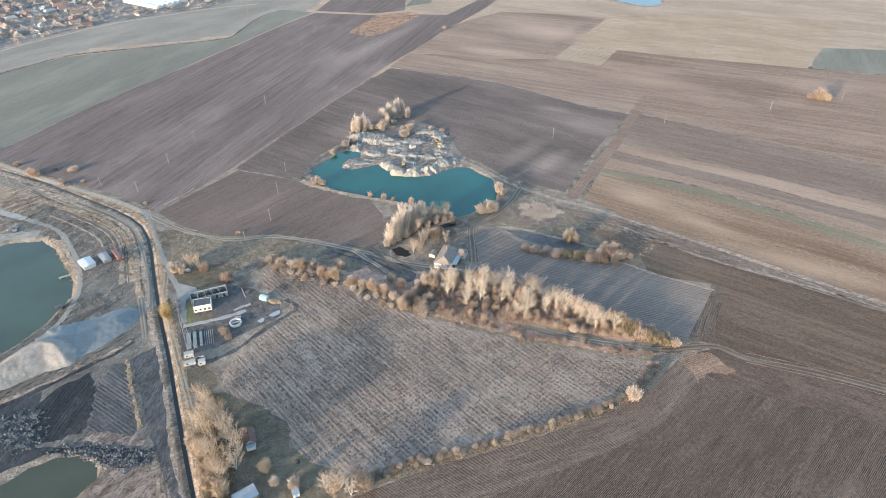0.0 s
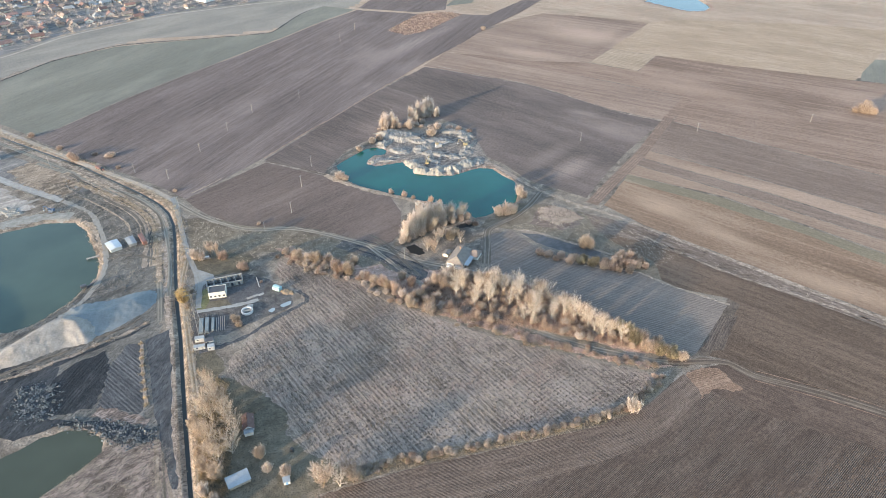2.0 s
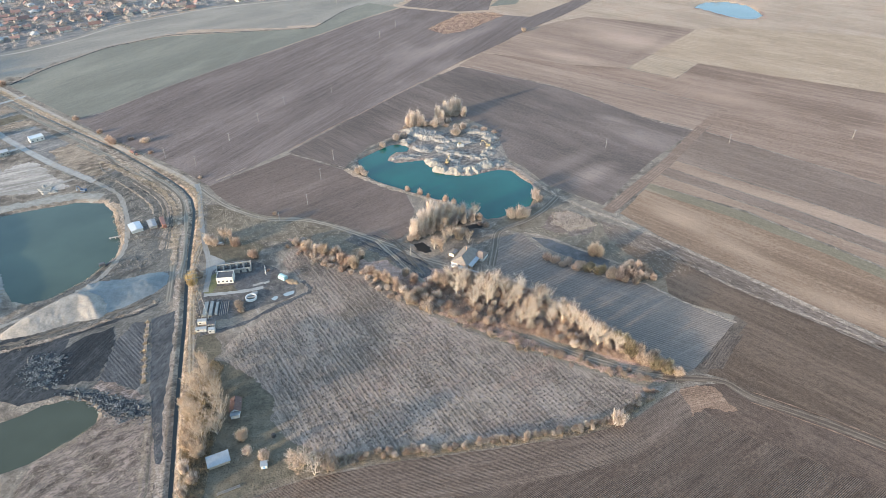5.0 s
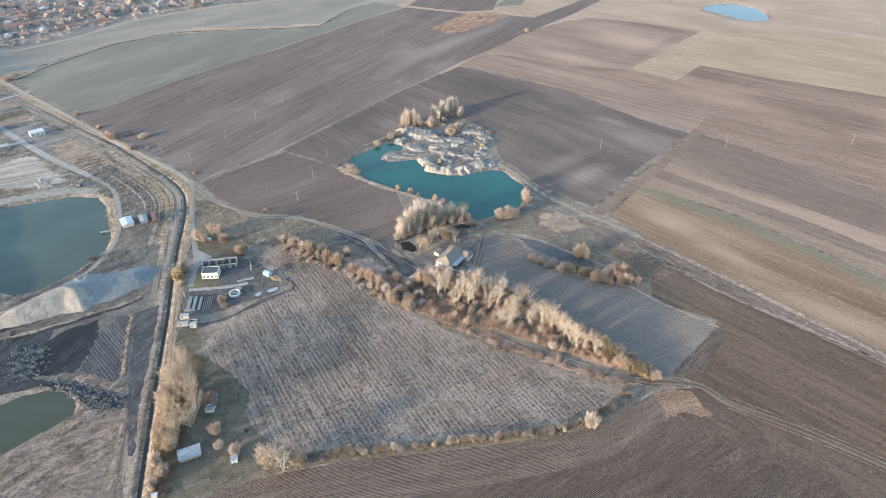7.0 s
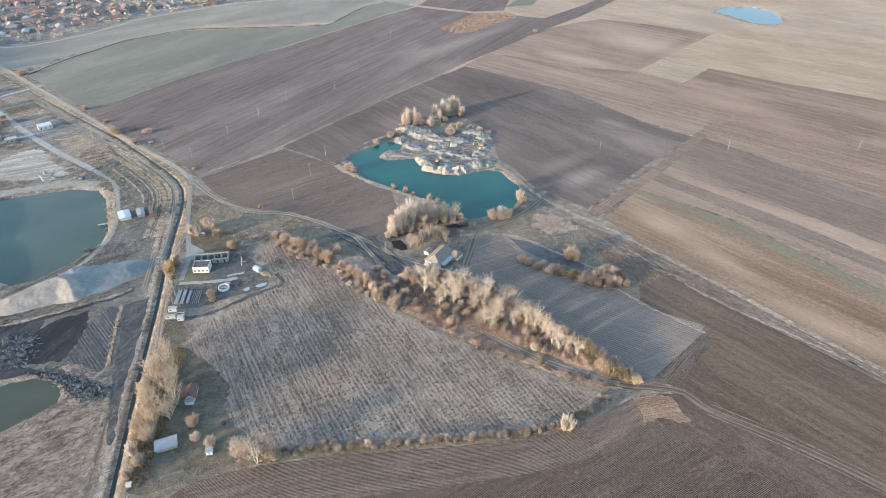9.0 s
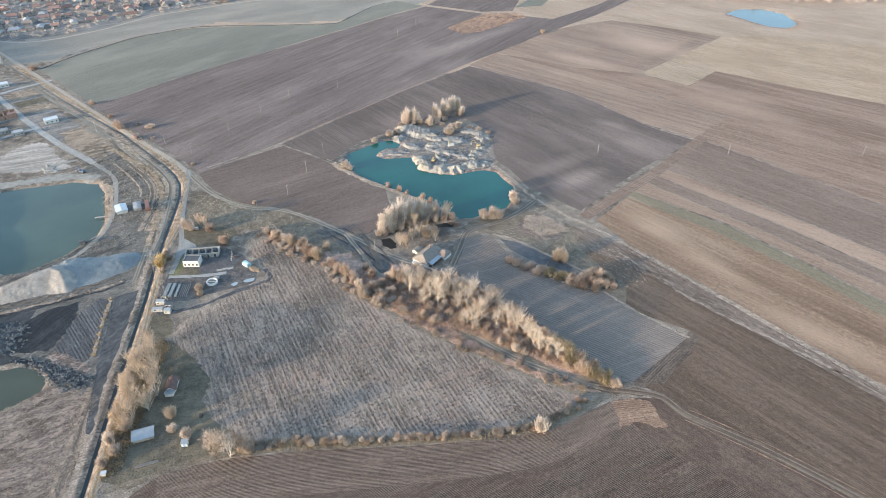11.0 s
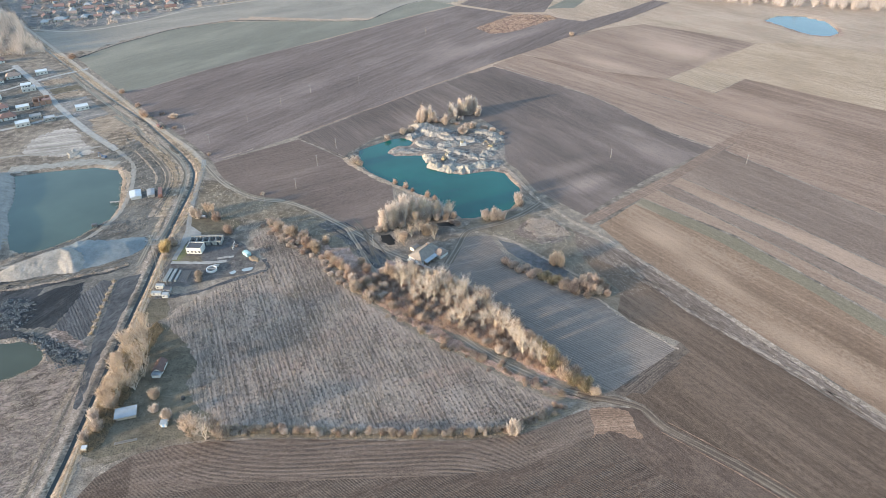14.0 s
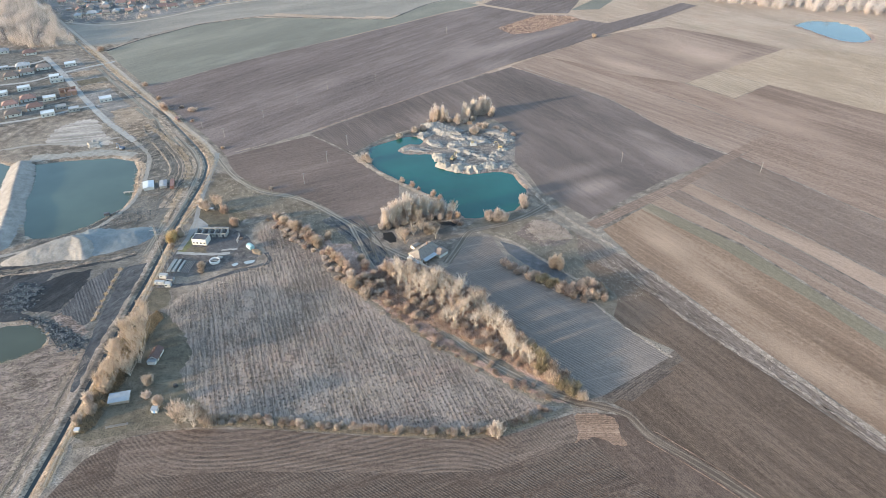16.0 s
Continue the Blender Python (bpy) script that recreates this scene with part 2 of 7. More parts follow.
# Base tones lifted a little to stand in for haze over the distance.
M_BIG = soil("brown_harrowed", (0.079, 0.065, 0.059), (0.114, 0.094, 0.085), (0.171, 0.141, 0.125), 59, 2.2, 0.3, 70, 4, 0.55, contrast=1.1, grain=0.6, blotch=0.6, spots=((66, 732, 90, 18, 50, 0.9), (120, 790, 60, 12, 50, 0.5), (20, 660, 60, 10, 55, 0.4), (-60, 590, 70, 12, 55, -0.4), (-150, 480, 60, 14, 50, -0.5)))
M_GREEN = soil("winter_crop", (0.106, 0.108, 0.089), (0.131, 0.132, 0.108), (0.176, 0.170, 0.139), 57, 2.5, 0.08, 70, 4, 0.35, contrast=0.75, grain=0.4, blotch=0.5)
M_GREY = soil("grey_tilled", (0.107, 0.094, 0.082), (0.134, 0.116, 0.100), (0.177, 0.151, 0.127), -31, 1.5, 0.5, 40, 3, 0.3, 0.1, contrast=0.7, cross=0.85, cross_angle=28, broken=0.2, grain=0.5)
M_BROWN = soil("brown_drilled", (0.061, 0.045, 0.032), (0.086, 0.063, 0.046), (0.128, 0.096, 0.071), -46, 1.0, 0.35, 50, 4, 0.6, contrast=1.15, grain=0.7, blotch=0.3)
M_TAN = soil("tan_harrowed", (0.122, 0.083, 0.055), (0.167, 0.115, 0.077), (0.231, 0.167, 0.116), -46, 2.2, 0.12, 60, 3, 0.45, contrast=1.2, grain=0.45, spots=((215, 352, 26, 13, -46, 0.9), (242, 313, 40, 12, -46, 0.7), (280, 250, 45, 10, -46, 0.7), (262, 300, 50, 8, -50, -0.7), (300, 262, 60, 8, -50, -0.7), (330, 225, 60, 9, -50, -0.5)))
M_TAN2 = soil("pale_brown_harrowed", (0.145, 0.106, 0.080), (0.189, 0.140, 0.104), (0.262, 0.199, 0.151), -42, 2.6, 0.16, 60, 4, 0.35, contrast=1.0, grain=0.4, warm=1.02, blotch=0.5, spots=((220, 666, 45, 14, -38, 0.7), (171, 712, 40, 12, -38, 0.5)))
M_BANDGREEN = soil("green_drilled", (0.118, 0.106, 0.073), (0.148, 0.133, 0.091), (0.215, 0.171, 0.124), -48, 2.4, 0.2, 30, 6, 0.5, contrast=1.1, grain=0.4, blotch=0.3)
M_FALLOW = soil("brown_fallow", (0.122, 0.088, 0.067), (0.165, 0.121, 0.092), (0.232, 0.173, 0.133), -38, 3.4, 0.2, 90, 3, 0.5, contrast=1.25, grain=0.6, blotch=0.6, warm=1.02, spots=((330, 560, 70, 20, -40, 0.6), (420, 520, 80, 22, -38, -0.5)))
# Far soil, lightened in colour where haze would pale it.
M_FALLOW2 = soil("dull_brown_fallow", (0.152, 0.111, 0.085), (0.196, 0.145, 0.111), (0.266, 0.200, 0.152), -38, 3.4, 0.2, 80, 2, 0.5, contrast=1.25, grain=0.55, spots=((316, 724, 75, 12, 47, -0.8), (318, 812, 70, 14, -29, -0.7), (290, 740, 70, 36, -40, 0.8), (200, 690, 50, 16, -35, 0.6), (340, 790, 60, 20, -35, -0.7), (225, 790, 60, 20, -35, -0.4)))
M_STRAW = soil("straw_stubble", (0.226, 0.168, 0.113), (0.276, 0.211, 0.144), (0.340, 0.266, 0.188), -40, 3.4, 0.22, 34, 2.5, 0.4, contrast=1.4, grain=1.15)
M_STRAW2 = soil("straw_rows", (0.203, 0.155, 0.107), (0.266, 0.208, 0.146), (0.334, 0.268, 0.192), -48, 4.2, 0.5, 40, 3, 0.35, broken=0.35, grain=0.8)
M_ORCHARD = soil("stubble_field", (0.089, 0.075, 0.062), (0.156, 0.130, 0.107), (0.272, 0.228, 0.189), -59, 2.2, 0.5, 26, 1.4, 0.3, 0.2, broken=0.7, contrast=1.45, grain=1.0, blotch=0.35, warm=1.015, drifts=0.7, spots=((20, 225, 40, 14, 20, -0.5), (70, 215, 36, 10, -20, -0.45), (10, 190, 30, 12, 10, -0.4), (55, 195, 30, 12, 10, 0.4), (95, 200, 30, 9, 0, 0.4)))
# These two soils are darkened and cooled: shade over the western plots, painted in.
M_BLACK = soil("shade_toned_soil", (0.014, 0.017, 0.020), (0.024, 0.028, 0.031), (0.050, 0.054, 0.057), 72, 1.7, 0.45, 9, 2, 0.3, 1.5, grain=0.6)
M_BLACK2 = soil("dark_ridged_soil", (0.037, 0.041, 0.044), (0.058, 0.062, 0.065), (0.102, 0.104, 0.105), -45, 1.6, 0.6, 9, 2, 0.3, 0.8, broken=0.5, grain=0.7)
M_REED = rough_land("dead_reed_bed", (0.060, 0.048, 0.040), (0.141, 0.112, 0.092), (0.284, 0.222, 0.183), 0.22, 0.545, 2.5, 35)
# land
M_LAND = rough_land("dry_grassland", (0.084, 0.074, 0.061), (0.163, 0.140, 0.110), (0.30, 0.258, 0.205), 0.14)
M_LANDG = rough_land("short_grass", (0.088, 0.074, 0.055), (0.138, 0.118, 0.086), (0.226, 0.189, 0.139), 0.2, 0.62)
M_MEADOW = soil("dry_meadow", (0.225, 0.173, 0.126), (0.272, 0.211, 0.154), (0.335, 0.266, 0.197), -38, 4.6, 0.12, 38, 3, 0.45, contrast=1.7, grain=0.9, blotch=0.4, drifts=0.35)
M_VMEADOW = soil("grey_meadow", (0.145, 0.139, 0.120), (0.178, 0.168, 0.143), (0.230, 0.212, 0.176), 40, 3.5, 0.1, 40, 3, 0.3, contrast=1.0, grain=0.55, blotch=0.4)
M_WASTE = rough_land("waste_ground", (0.056, 0.055, 0.050), (0.107, 0.103, 0.089), (0.194, 0.177, 0.148), 0.22, 0.57, 2.5, 50)
M_GOLD = rough_land("golden_grass", (0.145, 0.114, 0.081), (0.26, 0.205, 0.145), (0.41, 0.335, 0.245), 0.3, 0.56)
M_VERGE = rough_land("pale_verge", (0.14, 0.110, 0.082), (0.22, 0.180, 0.138), (0.34, 0.285, 0.225), 0.4, 0.55)
M_WEEDS = rough_land("pinkish_dead_weeds", (0.085, 0.066, 0.054), (0.135, 0.106, 0.088), (0.30, 0.248, 0.210), 0.3, 0.58)
M_LITTER = rough_land("russet_litter", (0.174, 0.116, 0.087), (0.276, 0.189, 0.143), (0.414, 0.298, 0.231), 0.35, 0.57)
M_CORNER = rough_land("trodden_corner", (0.066, 0.054, 0.043), (0.096, 0.078, 0.061), (0.15, 0.122, 0.095), 0.25, 0.62)
M_STRAWPATCH = soil("turned_straw", (0.125, 0.083, 0.056), (0.179, 0.120, 0.082), (0.252, 0.175, 0.123), 10, 1.1, 0.4, 7, 2, 0.4, grain=0.8)
M_DRYPLOT = rough_land("dry_plot_grass", (0.098, 0.080, 0.060), (0.190, 0.150, 0.108), (0.330, 0.268, 0.198), 0.25, 0.56, 2.0, 40)
M_REDWEEDS = rough_land("reddish_weeds", (0.094, 0.064, 0.049), (0.155, 0.105, 0.080), (0.250, 0.178, 0.136), 0.2, 0.57)
# Dark bluish tones paint the shade on the canal slope.
M_SLOPE = rough_land("shade_toned_slope_grass", (0.039, 0.044, 0.047), (0.065, 0.070, 0.073), (0.115, 0.117, 0.113), 0.25, 0.60, 3.0, 72)
M_WEED_RUST = twig("russet_dead_weeds", (0.231, 0.151, 0.113), (0.351, 0.242, 0.185), (0.481, 0.361, 0.286))
M_GRASSY = rough_land("dull_lawn", (0.076, 0.067, 0.047), (0.106, 0.095, 0.067), (0.171, 0.146, 0.108), 0.25, 0.62)
M_LAWNGREEN = rough_land("green_lawn", (0.082, 0.086, 0.040), (0.118, 0.122, 0.058), (0.165, 0.155, 0.085), 0.3, 0.62)
# Near-black bluish earth: shade on the low ground is part of the colour.
M_DARKEARTH = rough_land("shade_toned_dark_earth", (0.022, 0.026, 0.029), (0.040, 0.045, 0.049), (0.089, 0.095, 0.097), 0.25, 0.60, 3.0, 72)
M_STRIP = rough_land("rough_field_strip", (0.084, 0.065, 0.051), (0.129, 0.102, 0.081), (0.206, 0.168, 0.137), 0.3, 0.57, 4.0, -46)
M_PLOTS = rough_land("bare_plots", (0.088, 0.090, 0.086), (0.153, 0.146, 0.134), (0.265, 0.240, 0.208), 0.15, 0.57, 3.0, 40)
M_LOT = soil("bare_sand_lot", (0.154, 0.144, 0.127), (0.245, 0.227, 0.197), (0.342, 0.317, 0.277), 25, 4.0, 0.1, 14, 3, 0.5, 2.0, contrast=1.4, grain=0.5)
M_SAND = surface("sand", (0.189, 0.173, 0.149), 0.35, 0.7, 0.95, dirt=(0.107, 0.100, 0.091), dirt_amount=0.6, bump=1.0)
M_SANDHEAP = surface("tipped_sand", (0.179, 0.163, 0.147), 0.3, 0.5, 0.95, dirt=(0.113, 0.104, 0.097), dirt_amount=0.5, bump=1.0)
# Cooler and darker than the sand: the heap's shaded flank, painted blue-grey.
M_APRON = surface("shade_toned_gravel", (0.132, 0.141, 0.142), 0.2, 0.4, 0.95, dirt=(0.085, 0.09, 0.092), dirt_amount=0.35, bump=0.8)
M_GRAVEL = surface("gravel", (0.160, 0.148, 0.134), 0.4, 0.8, 0.95, dirt=(0.072, 0.070, 0.068), dirt_amount=0.7, bump=0.6)
M_GRAVELLAND = rough_land("gravel_pit_floor", (0.086, 0.077, 0.068), (0.146, 0.129, 0.111), (0.267, 0.230, 0.185), 0.3, 0.54)
M_YARD = rough_land("dark_yard_earth", (0.053, 0.051, 0.049), (0.090, 0.086, 0.080), (0.201, 0.185, 0.164), 0.3, 0.60)
M_PUDDLE = Mat("puddle_water", 0.35, specular=0.4).colour((0.20, 0.23, 0.235)).m
M_ROAD = track_mat("gravel_road", (0.300, 0.250, 0.200), (0.155, 0.124, 0.095), 2.4, 0)
M_PALEROAD = track_mat("pale_road", (0.215, 0.193, 0.167), (0.120, 0.102, 0.084), 2.6, 0)
M_GREYROAD = track_mat("grey_road", (0.205, 0.195, 0.178), (0.135, 0.118, 0.098), 2.7, 0)
M_GREYROAD_FLAT = surface("grey_concrete_apron", (0.19, 0.182, 0.168), 0.2, 0.8, 0.9, dirt_amount=0.4)
M_EAST = soil("grey_brown_drilled", (0.104, 0.080, 0.064), (0.140, 0.108, 0.086), (0.187, 0.146, 0.116), -44, 2.2, 0.2, 70, 4, 0.35, contrast=1.1, grain=0.6, warm=1.01, blotch=0.4)
M_WEDGE = soil("smooth_brown_tilled", (0.064, 0.047, 0.037), (0.088, 0.065, 0.050), (0.124, 0.094, 0.072), -44, 1.2, 0.25, 14, 2, 0.35, grain=0.7)
M_TRACK = track_mat("farm_track", (0.27, 0.225, 0.175), (0.145, 0.115, 0.082), 2.0, 1)
M_DULLTRACK = track_mat("dull_track", (0.140, 0.116, 0.092), (0.085, 0.070, 0.055), 1.6, 1)
M_STREET = track_mat("new_street", (0.255, 0.243, 0.225), (0.15, 0.135, 0.115), 3.4, 0)
M_BANK = rough_land("canal_bank_grass", (0.084, 0.076, 0.062), (0.136, 0.122, 0.098), (0.225, 0.197, 0.156), 0.3, 0.58)
M_BANKTRACK = track_mat("bank_track", (0.200, 0.175, 0.144), (0.122, 0.106, 0.085), 1.6, 1)
M_RUTS = track_mat("rutted_track", (0.185, 0.152, 0.122), (0.088, 0.072, 0.057), 2.6, 1, thin=1.6)
M_CONCRETE = surface("concrete", (0.215, 0.205, 0.188), 0.25, 1.0, 0.9)
# water
M_LAKE = water("turquoise_water", (0.005, 0.052, 0.040))
M_PONDW = water("green_grey_water", (0.046, 0.062, 0.047), gloss=0.18)
M_POND3 = water("olive_water", (0.047, 0.052, 0.037), gloss=0.15)
M_POND4 = water("blue_water", (0.022, 0.036, 0.042), gloss=0.05)
M_DITCH = water("dark_ditch_water", (0.028, 0.030, 0.028), 0.1, 0.3, 0.12)
M_POOL = Mat("dark_pool", 0.5, specular=0.1).colour((0.018, 0.017, 0.016)).m
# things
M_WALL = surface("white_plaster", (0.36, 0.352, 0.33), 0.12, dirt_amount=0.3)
M_BLOCK = surface("grey_block_wall", (0.20, 0.196, 0.186), 0.2, dirt_amount=0.4)
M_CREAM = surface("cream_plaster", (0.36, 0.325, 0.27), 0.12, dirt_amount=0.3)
M_BRICK = surface("orange_brick", (0.21, 0.125, 0.093), 0.2, 2.0)
M_TILE_RED = surface("red_roof_tiles", (0.165, 0.098, 0.083), 0.25, 2.0, by_object=0.3)
M_TILE_DARK = surface("dark_red_tiles", (0.085, 0.050, 0.044), 0.25, 2.0)
M_TILE_BROWN = surface("brown_roof_tiles", (0.135, 0.105, 0.09), 0.25, 2.0, by_object=0.3)
M_TILE_TAN = surface("weathered_tan_tiles", (0.142, 0.122, 0.106), 0.3, 2.0)
M_ROOF_DARK = surface("dark_roof", (0.055, 0.055, 0.06), 0.2, dirt_amount=0.1)
M_ROOF_GREY = surface("grey_roof", (0.20, 0.205, 0.21), 0.2, by_object=0.25)
M_ROOF_WHITE = surface("white_sheet_roof", (0.340, 0.353, 0.365), 0.08, 0.6, 0.45, dirt_amount=0.2)
M_METAL = surface("zinc_sheet", (0.23, 0.248, 0.26), 0.15, 0.8, 0.5, 0.3, dirt_amount=0.25)
M_GLASS = Mat("dark_window", 0.1, specular=0.6).colour((0.03, 0.035, 0.045)).m
M_DOOR = surface("brown_door", (0.13, 0.08, 0.05))
M_WOOD = surface("grey_wood", (0.26, 0.22, 0.18), 0.25, 3.0)
M_POLE = surface("concrete_pole", (0.17, 0.16, 0.15), 0.15, 3.0)
M_STEEL = surface("galvanised_steel", (0.19, 0.19, 0.19), 0.15, 2.0, 0.5, 0.5)
M_TEAL = surface("pale_teal_sheet", (0.22, 0.33, 0.33), 0.1, 1.0, 0.5)
M_YELLOW = surface("machine_yellow", (0.17, 0.137, 0.075), 0.15, 2.0, 0.5)
M_RUBBER = surface("black_rubber", (0.03, 0.03, 0.03), 0.2, 3.0)
M_RUST = surface("rust_red_sheet", (0.14, 0.068, 0.055), 0.2, 1.5, 0.6)
M_BLUE = surface("blue_sheet", (0.10, 0.20, 0.34), 0.15, 1.0, 0.6)
M_ROOF_BLUE = surface("dark_blue_paint", (0.05, 0.075, 0.12), 0.2, 2.0, 0.5)
M_DIRT = surface("brown_earth", (0.16, 0.115, 0.075), 0.3, 1.0, 0.95, bump=0.8)
M_WHITE = surface("white_paint", (0.42, 0.41, 0.395), 0.05, 1.0, 0.4, dirt_amount=0.15)
M_PANEL = surface("grey_white_panel", (0.24, 0.243, 0.238), 0.15, 1.0, 0.6, dirt_amount=0.4)
M_PLASTIC = surface("greenhouse_film", (0.42, 0.435, 0.44), 0.06, 0.6, 0.35, dirt_amount=0.1)
M_BARK_PALE = surface("pale_bark", (0.37, 0.326, 0.278), 0.25, 3.0)
M_BARK = surface("brown_bark", (0.17, 0.125, 0.09), 0.25, 3.0)
M_TW_PALE = twig("pale_twigs", (0.219, 0.175, 0.145), (0.349, 0.286, 0.244), (0.521, 0.448, 0.391), 0.42)
M_TW_POPLAR = twig("poplar_twigs", (0.330, 0.268, 0.228), (0.470, 0.395, 0.342), (0.620, 0.540, 0.475), 0.42)
M_TW_GREY = twig("grey_twigs", (0.206, 0.153, 0.120), (0.316, 0.243, 0.194), (0.459, 0.369, 0.302), 0.42)
M_TW_GOLD = twig("golden_leaves", (0.201, 0.153, 0.114), (0.312, 0.248, 0.194), (0.420, 0.347, 0.286), 0.42)
M_TW_RUST = twig("russet_leaves", (0.197, 0.141, 0.114), (0.307, 0.227, 0.186), (0.434, 0.342, 0.282), 0.42)
M_TW_OLIVE = twig("olive_leaves", (0.143, 0.116, 0.076), (0.227, 0.185, 0.122), (0.311, 0.256, 0.176), 0.4)
M_TUFT_BEIGE = twig("beige_dead_grass", (0.202, 0.164, 0.128), (0.286, 0.237, 0.188), (0.378, 0.319, 0.259))
M_FIELDTRACK = track_mat("field_wheel_track", (0.165, 0.126, 0.095), (0.078, 0.057, 0.043), 2.6, 1, thin=1.7)
M_LANE = track_mat("farm_lane", (0.235, 0.197, 0.158), (0.120, 0.098, 0.075), 2.2, 1)
M_HATCH = soil("dark_hatched_soil", (0.062, 0.050, 0.041), (0.090, 0.073, 0.059), (0.135, 0.110, 0.088), 48, 1.2, 0.5, 20, 2, 0.4, 0.2, broken=0.4)
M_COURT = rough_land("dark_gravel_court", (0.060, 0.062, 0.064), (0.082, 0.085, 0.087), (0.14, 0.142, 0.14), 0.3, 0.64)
M_PANELS = surface("blue_grey_panel", (0.125, 0.142, 0.145), 0.2, 1.0, 0.6, dirt_amount=0.4)
M_TW_YELLOW = twig("yellow_leaves", (0.235, 0.168, 0.084), (0.353, 0.260, 0.134), (0.454, 0.361, 0.210), 0.5)
M_TW_FARWOOD = twig("far_wood_twigs", (0.317, 0.271, 0.245), (0.423, 0.368, 0.333), (0.542, 0.478, 0.437), 0.5)
M_TUFT_DARK = twig("dark_dead_stalks", (0.038, 0.032, 0.028), (0.065, 0.054, 0.046), (0.115, 0.095, 0.077), 0.1)
M_TUFT_PALE = twig("pale_dead_grass", (0.252, 0.206, 0.155), (0.353, 0.294, 0.227), (0.470, 0.403, 0.328))
M_TUFT_GOLD = twig("golden_dead_grass", (0.218, 0.164, 0.105), (0.302, 0.231, 0.151), (0.378, 0.302, 0.210))
M_PALESTONE = twig("pale_rubble", (0.10, 0.085, 0.07), (0.24, 0.20, 0.165), (0.46, 0.40, 0.34), 0.0)
M_STONE = twig("grey_rubble", (0.035, 0.038, 0.042), (0.059, 0.064, 0.067), (0.109, 0.112, 0.112), 0.0)


# ---- helpers of this scene ----
def mesh(name, verts, faces, material, smooth=False):
    me = bpy.data.meshes.new(name)
    me.from_pydata([tuple(v) for v in verts], [], faces)
    me.materials.append(material)
    if smooth:
        me.polygons.foreach_set("use_smooth", [True] * len(me.polygons))
    me.update()
    return me


def part(name, bm, material, parent, label=""):
    """Links a bmesh or a mesh as one mesh object under a thing or a part."""
    if isinstance(bm, bmesh.types.BMesh):
        me = bpy.data.meshes.new(name)
        bm.to_mesh(me)
        bm.free()
        me.materials.append(material)
    else:
        me = bm
    ob = new(name, me)
    ob.parent = parent
    return tagged(ob, label) if label else ob


def thing(name, label, category, m, group="", kind=""):
    ob = new(name)
    ob.empty_display_size = 0.5
    ob.matrix_basis = m
    return tagged(ob, label, category, group, kind)


def box(bm, size, m=Matrix(), bevel=0.0):
    """A box of size (x, y, z) whose base stands at the origin of m."""
    made = bmesh.ops.create_cube(bm, size=1.0, matrix=m @ Matrix.Translation((0, 0, size[2] / 2)) @ Matrix.Diagonal((*size, 1)))
    if bevel:
        edges = list({e for v in made["verts"] for e in v.link_edges})
        bmesh.ops.bevel(bm, geom=edges, offset=bevel, segments=1, affect="EDGES")
    return bm


def boxed(size, m=Matrix(), bevel=0.0):
    return box(bmesh.new(), size, m, bevel)


def tube(bm, a, b, ra, rb, sides=6):
    a, b = Vector(a), Vector(b)
    turn = (b - a).to_track_quat("Z", "Y").to_matrix().to_4x4()
    bmesh.ops.create_cone(bm, cap_ends=True, segments=sides, radius1=ra, radius2=rb, depth=(b - a).length, matrix=Matrix.Translation((a + b) / 2) @ turn)
    return bm


def smooth_line(pts, step=3.0):
    """A Catmull-Rom line through the points, sampled about every step metres."""
    p = [Vector((x, y)) for x, y in pts]
    p = [2 * p[0] - p[1], *p, 2 * p[-1] - p[-2]]
    out = []
    for a, b, c, d in zip(p, p[1:], p[2:], p[3:]):
        n = max(1, round((c - b).length / step))
        for i in range(n):
            s = i / n
            out.append(0.5 * (2 * b + (c - a) * s + (2 * a - 5 * b + 4 * c - d) * s * s + (3 * b - a - 3 * c + d) * s**3))
    return out + [p[-2]]


def inside(px, py, poly):
    """Which of the points lie in the polygon (numpy)."""
    hit = np.zeros(px.shape, bool)
    for (x0, y0), (x1, y1) in zip(poly, poly[1:] + poly[:1]):
        cross = (y0 > py) != (y1 > py)
        hit ^= cross & (px < (x1 - x0) * (py - y0) / (y1 - y0 + 1e-9) + x0)
    return hit


def line_distance(px, py, pts):
    best = np.full(px.shape, 1e9)
    for (x0, y0), (x1, y1) in zip(pts, pts[1:]):
        dx, dy = x1 - x0, y1 - y0
        s = np.clip(((px - x0) * dx + (py - y0) * dy) / (dx * dx + dy * dy + 1e-9), 0, 1)
        best = np.minimum(best, np.hypot(px - x0 - s * dx, py - y0 - s * dy))
    return best


def signed(px, py, poly):
    """Distance to the polygon's edge, below zero inside."""
    d = line_distance(px, py, poly + poly[:1])
    return np.where(inside(px, py, poly), -d, d)


def wave_noise(px, py, size, seed):
    """Smooth noise from a few crossed waves, -1 to 1."""
    rng = np.random.RandomState(seed)
    out = 0
    for k in range(7):
        a, f, s = rng.uniform(0, 6.28), (2 * np.pi / size) * rng.uniform(0.6, 2.2), rng.uniform(0, 6.28)
        out = out + np.sin((px * np.cos(a) + py * np.sin(a)) * f + s) / (1 + 0.5 * k)
    return out / 3.0


# ---- water outlines ----
LAKE = [(-9, 450), (4, 465), (17, 477), (26, 477), (32, 470), (30, 463), (22, 463), (16, 456), (15, 448), (22, 444), (33, 446), (44, 448), (49, 438), (52, 428), (64, 422), (79, 420), (90, 425), (101, 429), (111, 426), (116, 415), (123, 404), (123, 389), (117, 374), (104, 366), (95, 360), (86, 358), (78, 366), (65, 381), (51, 387), (32, 399), (9, 414), (-4, 428)]
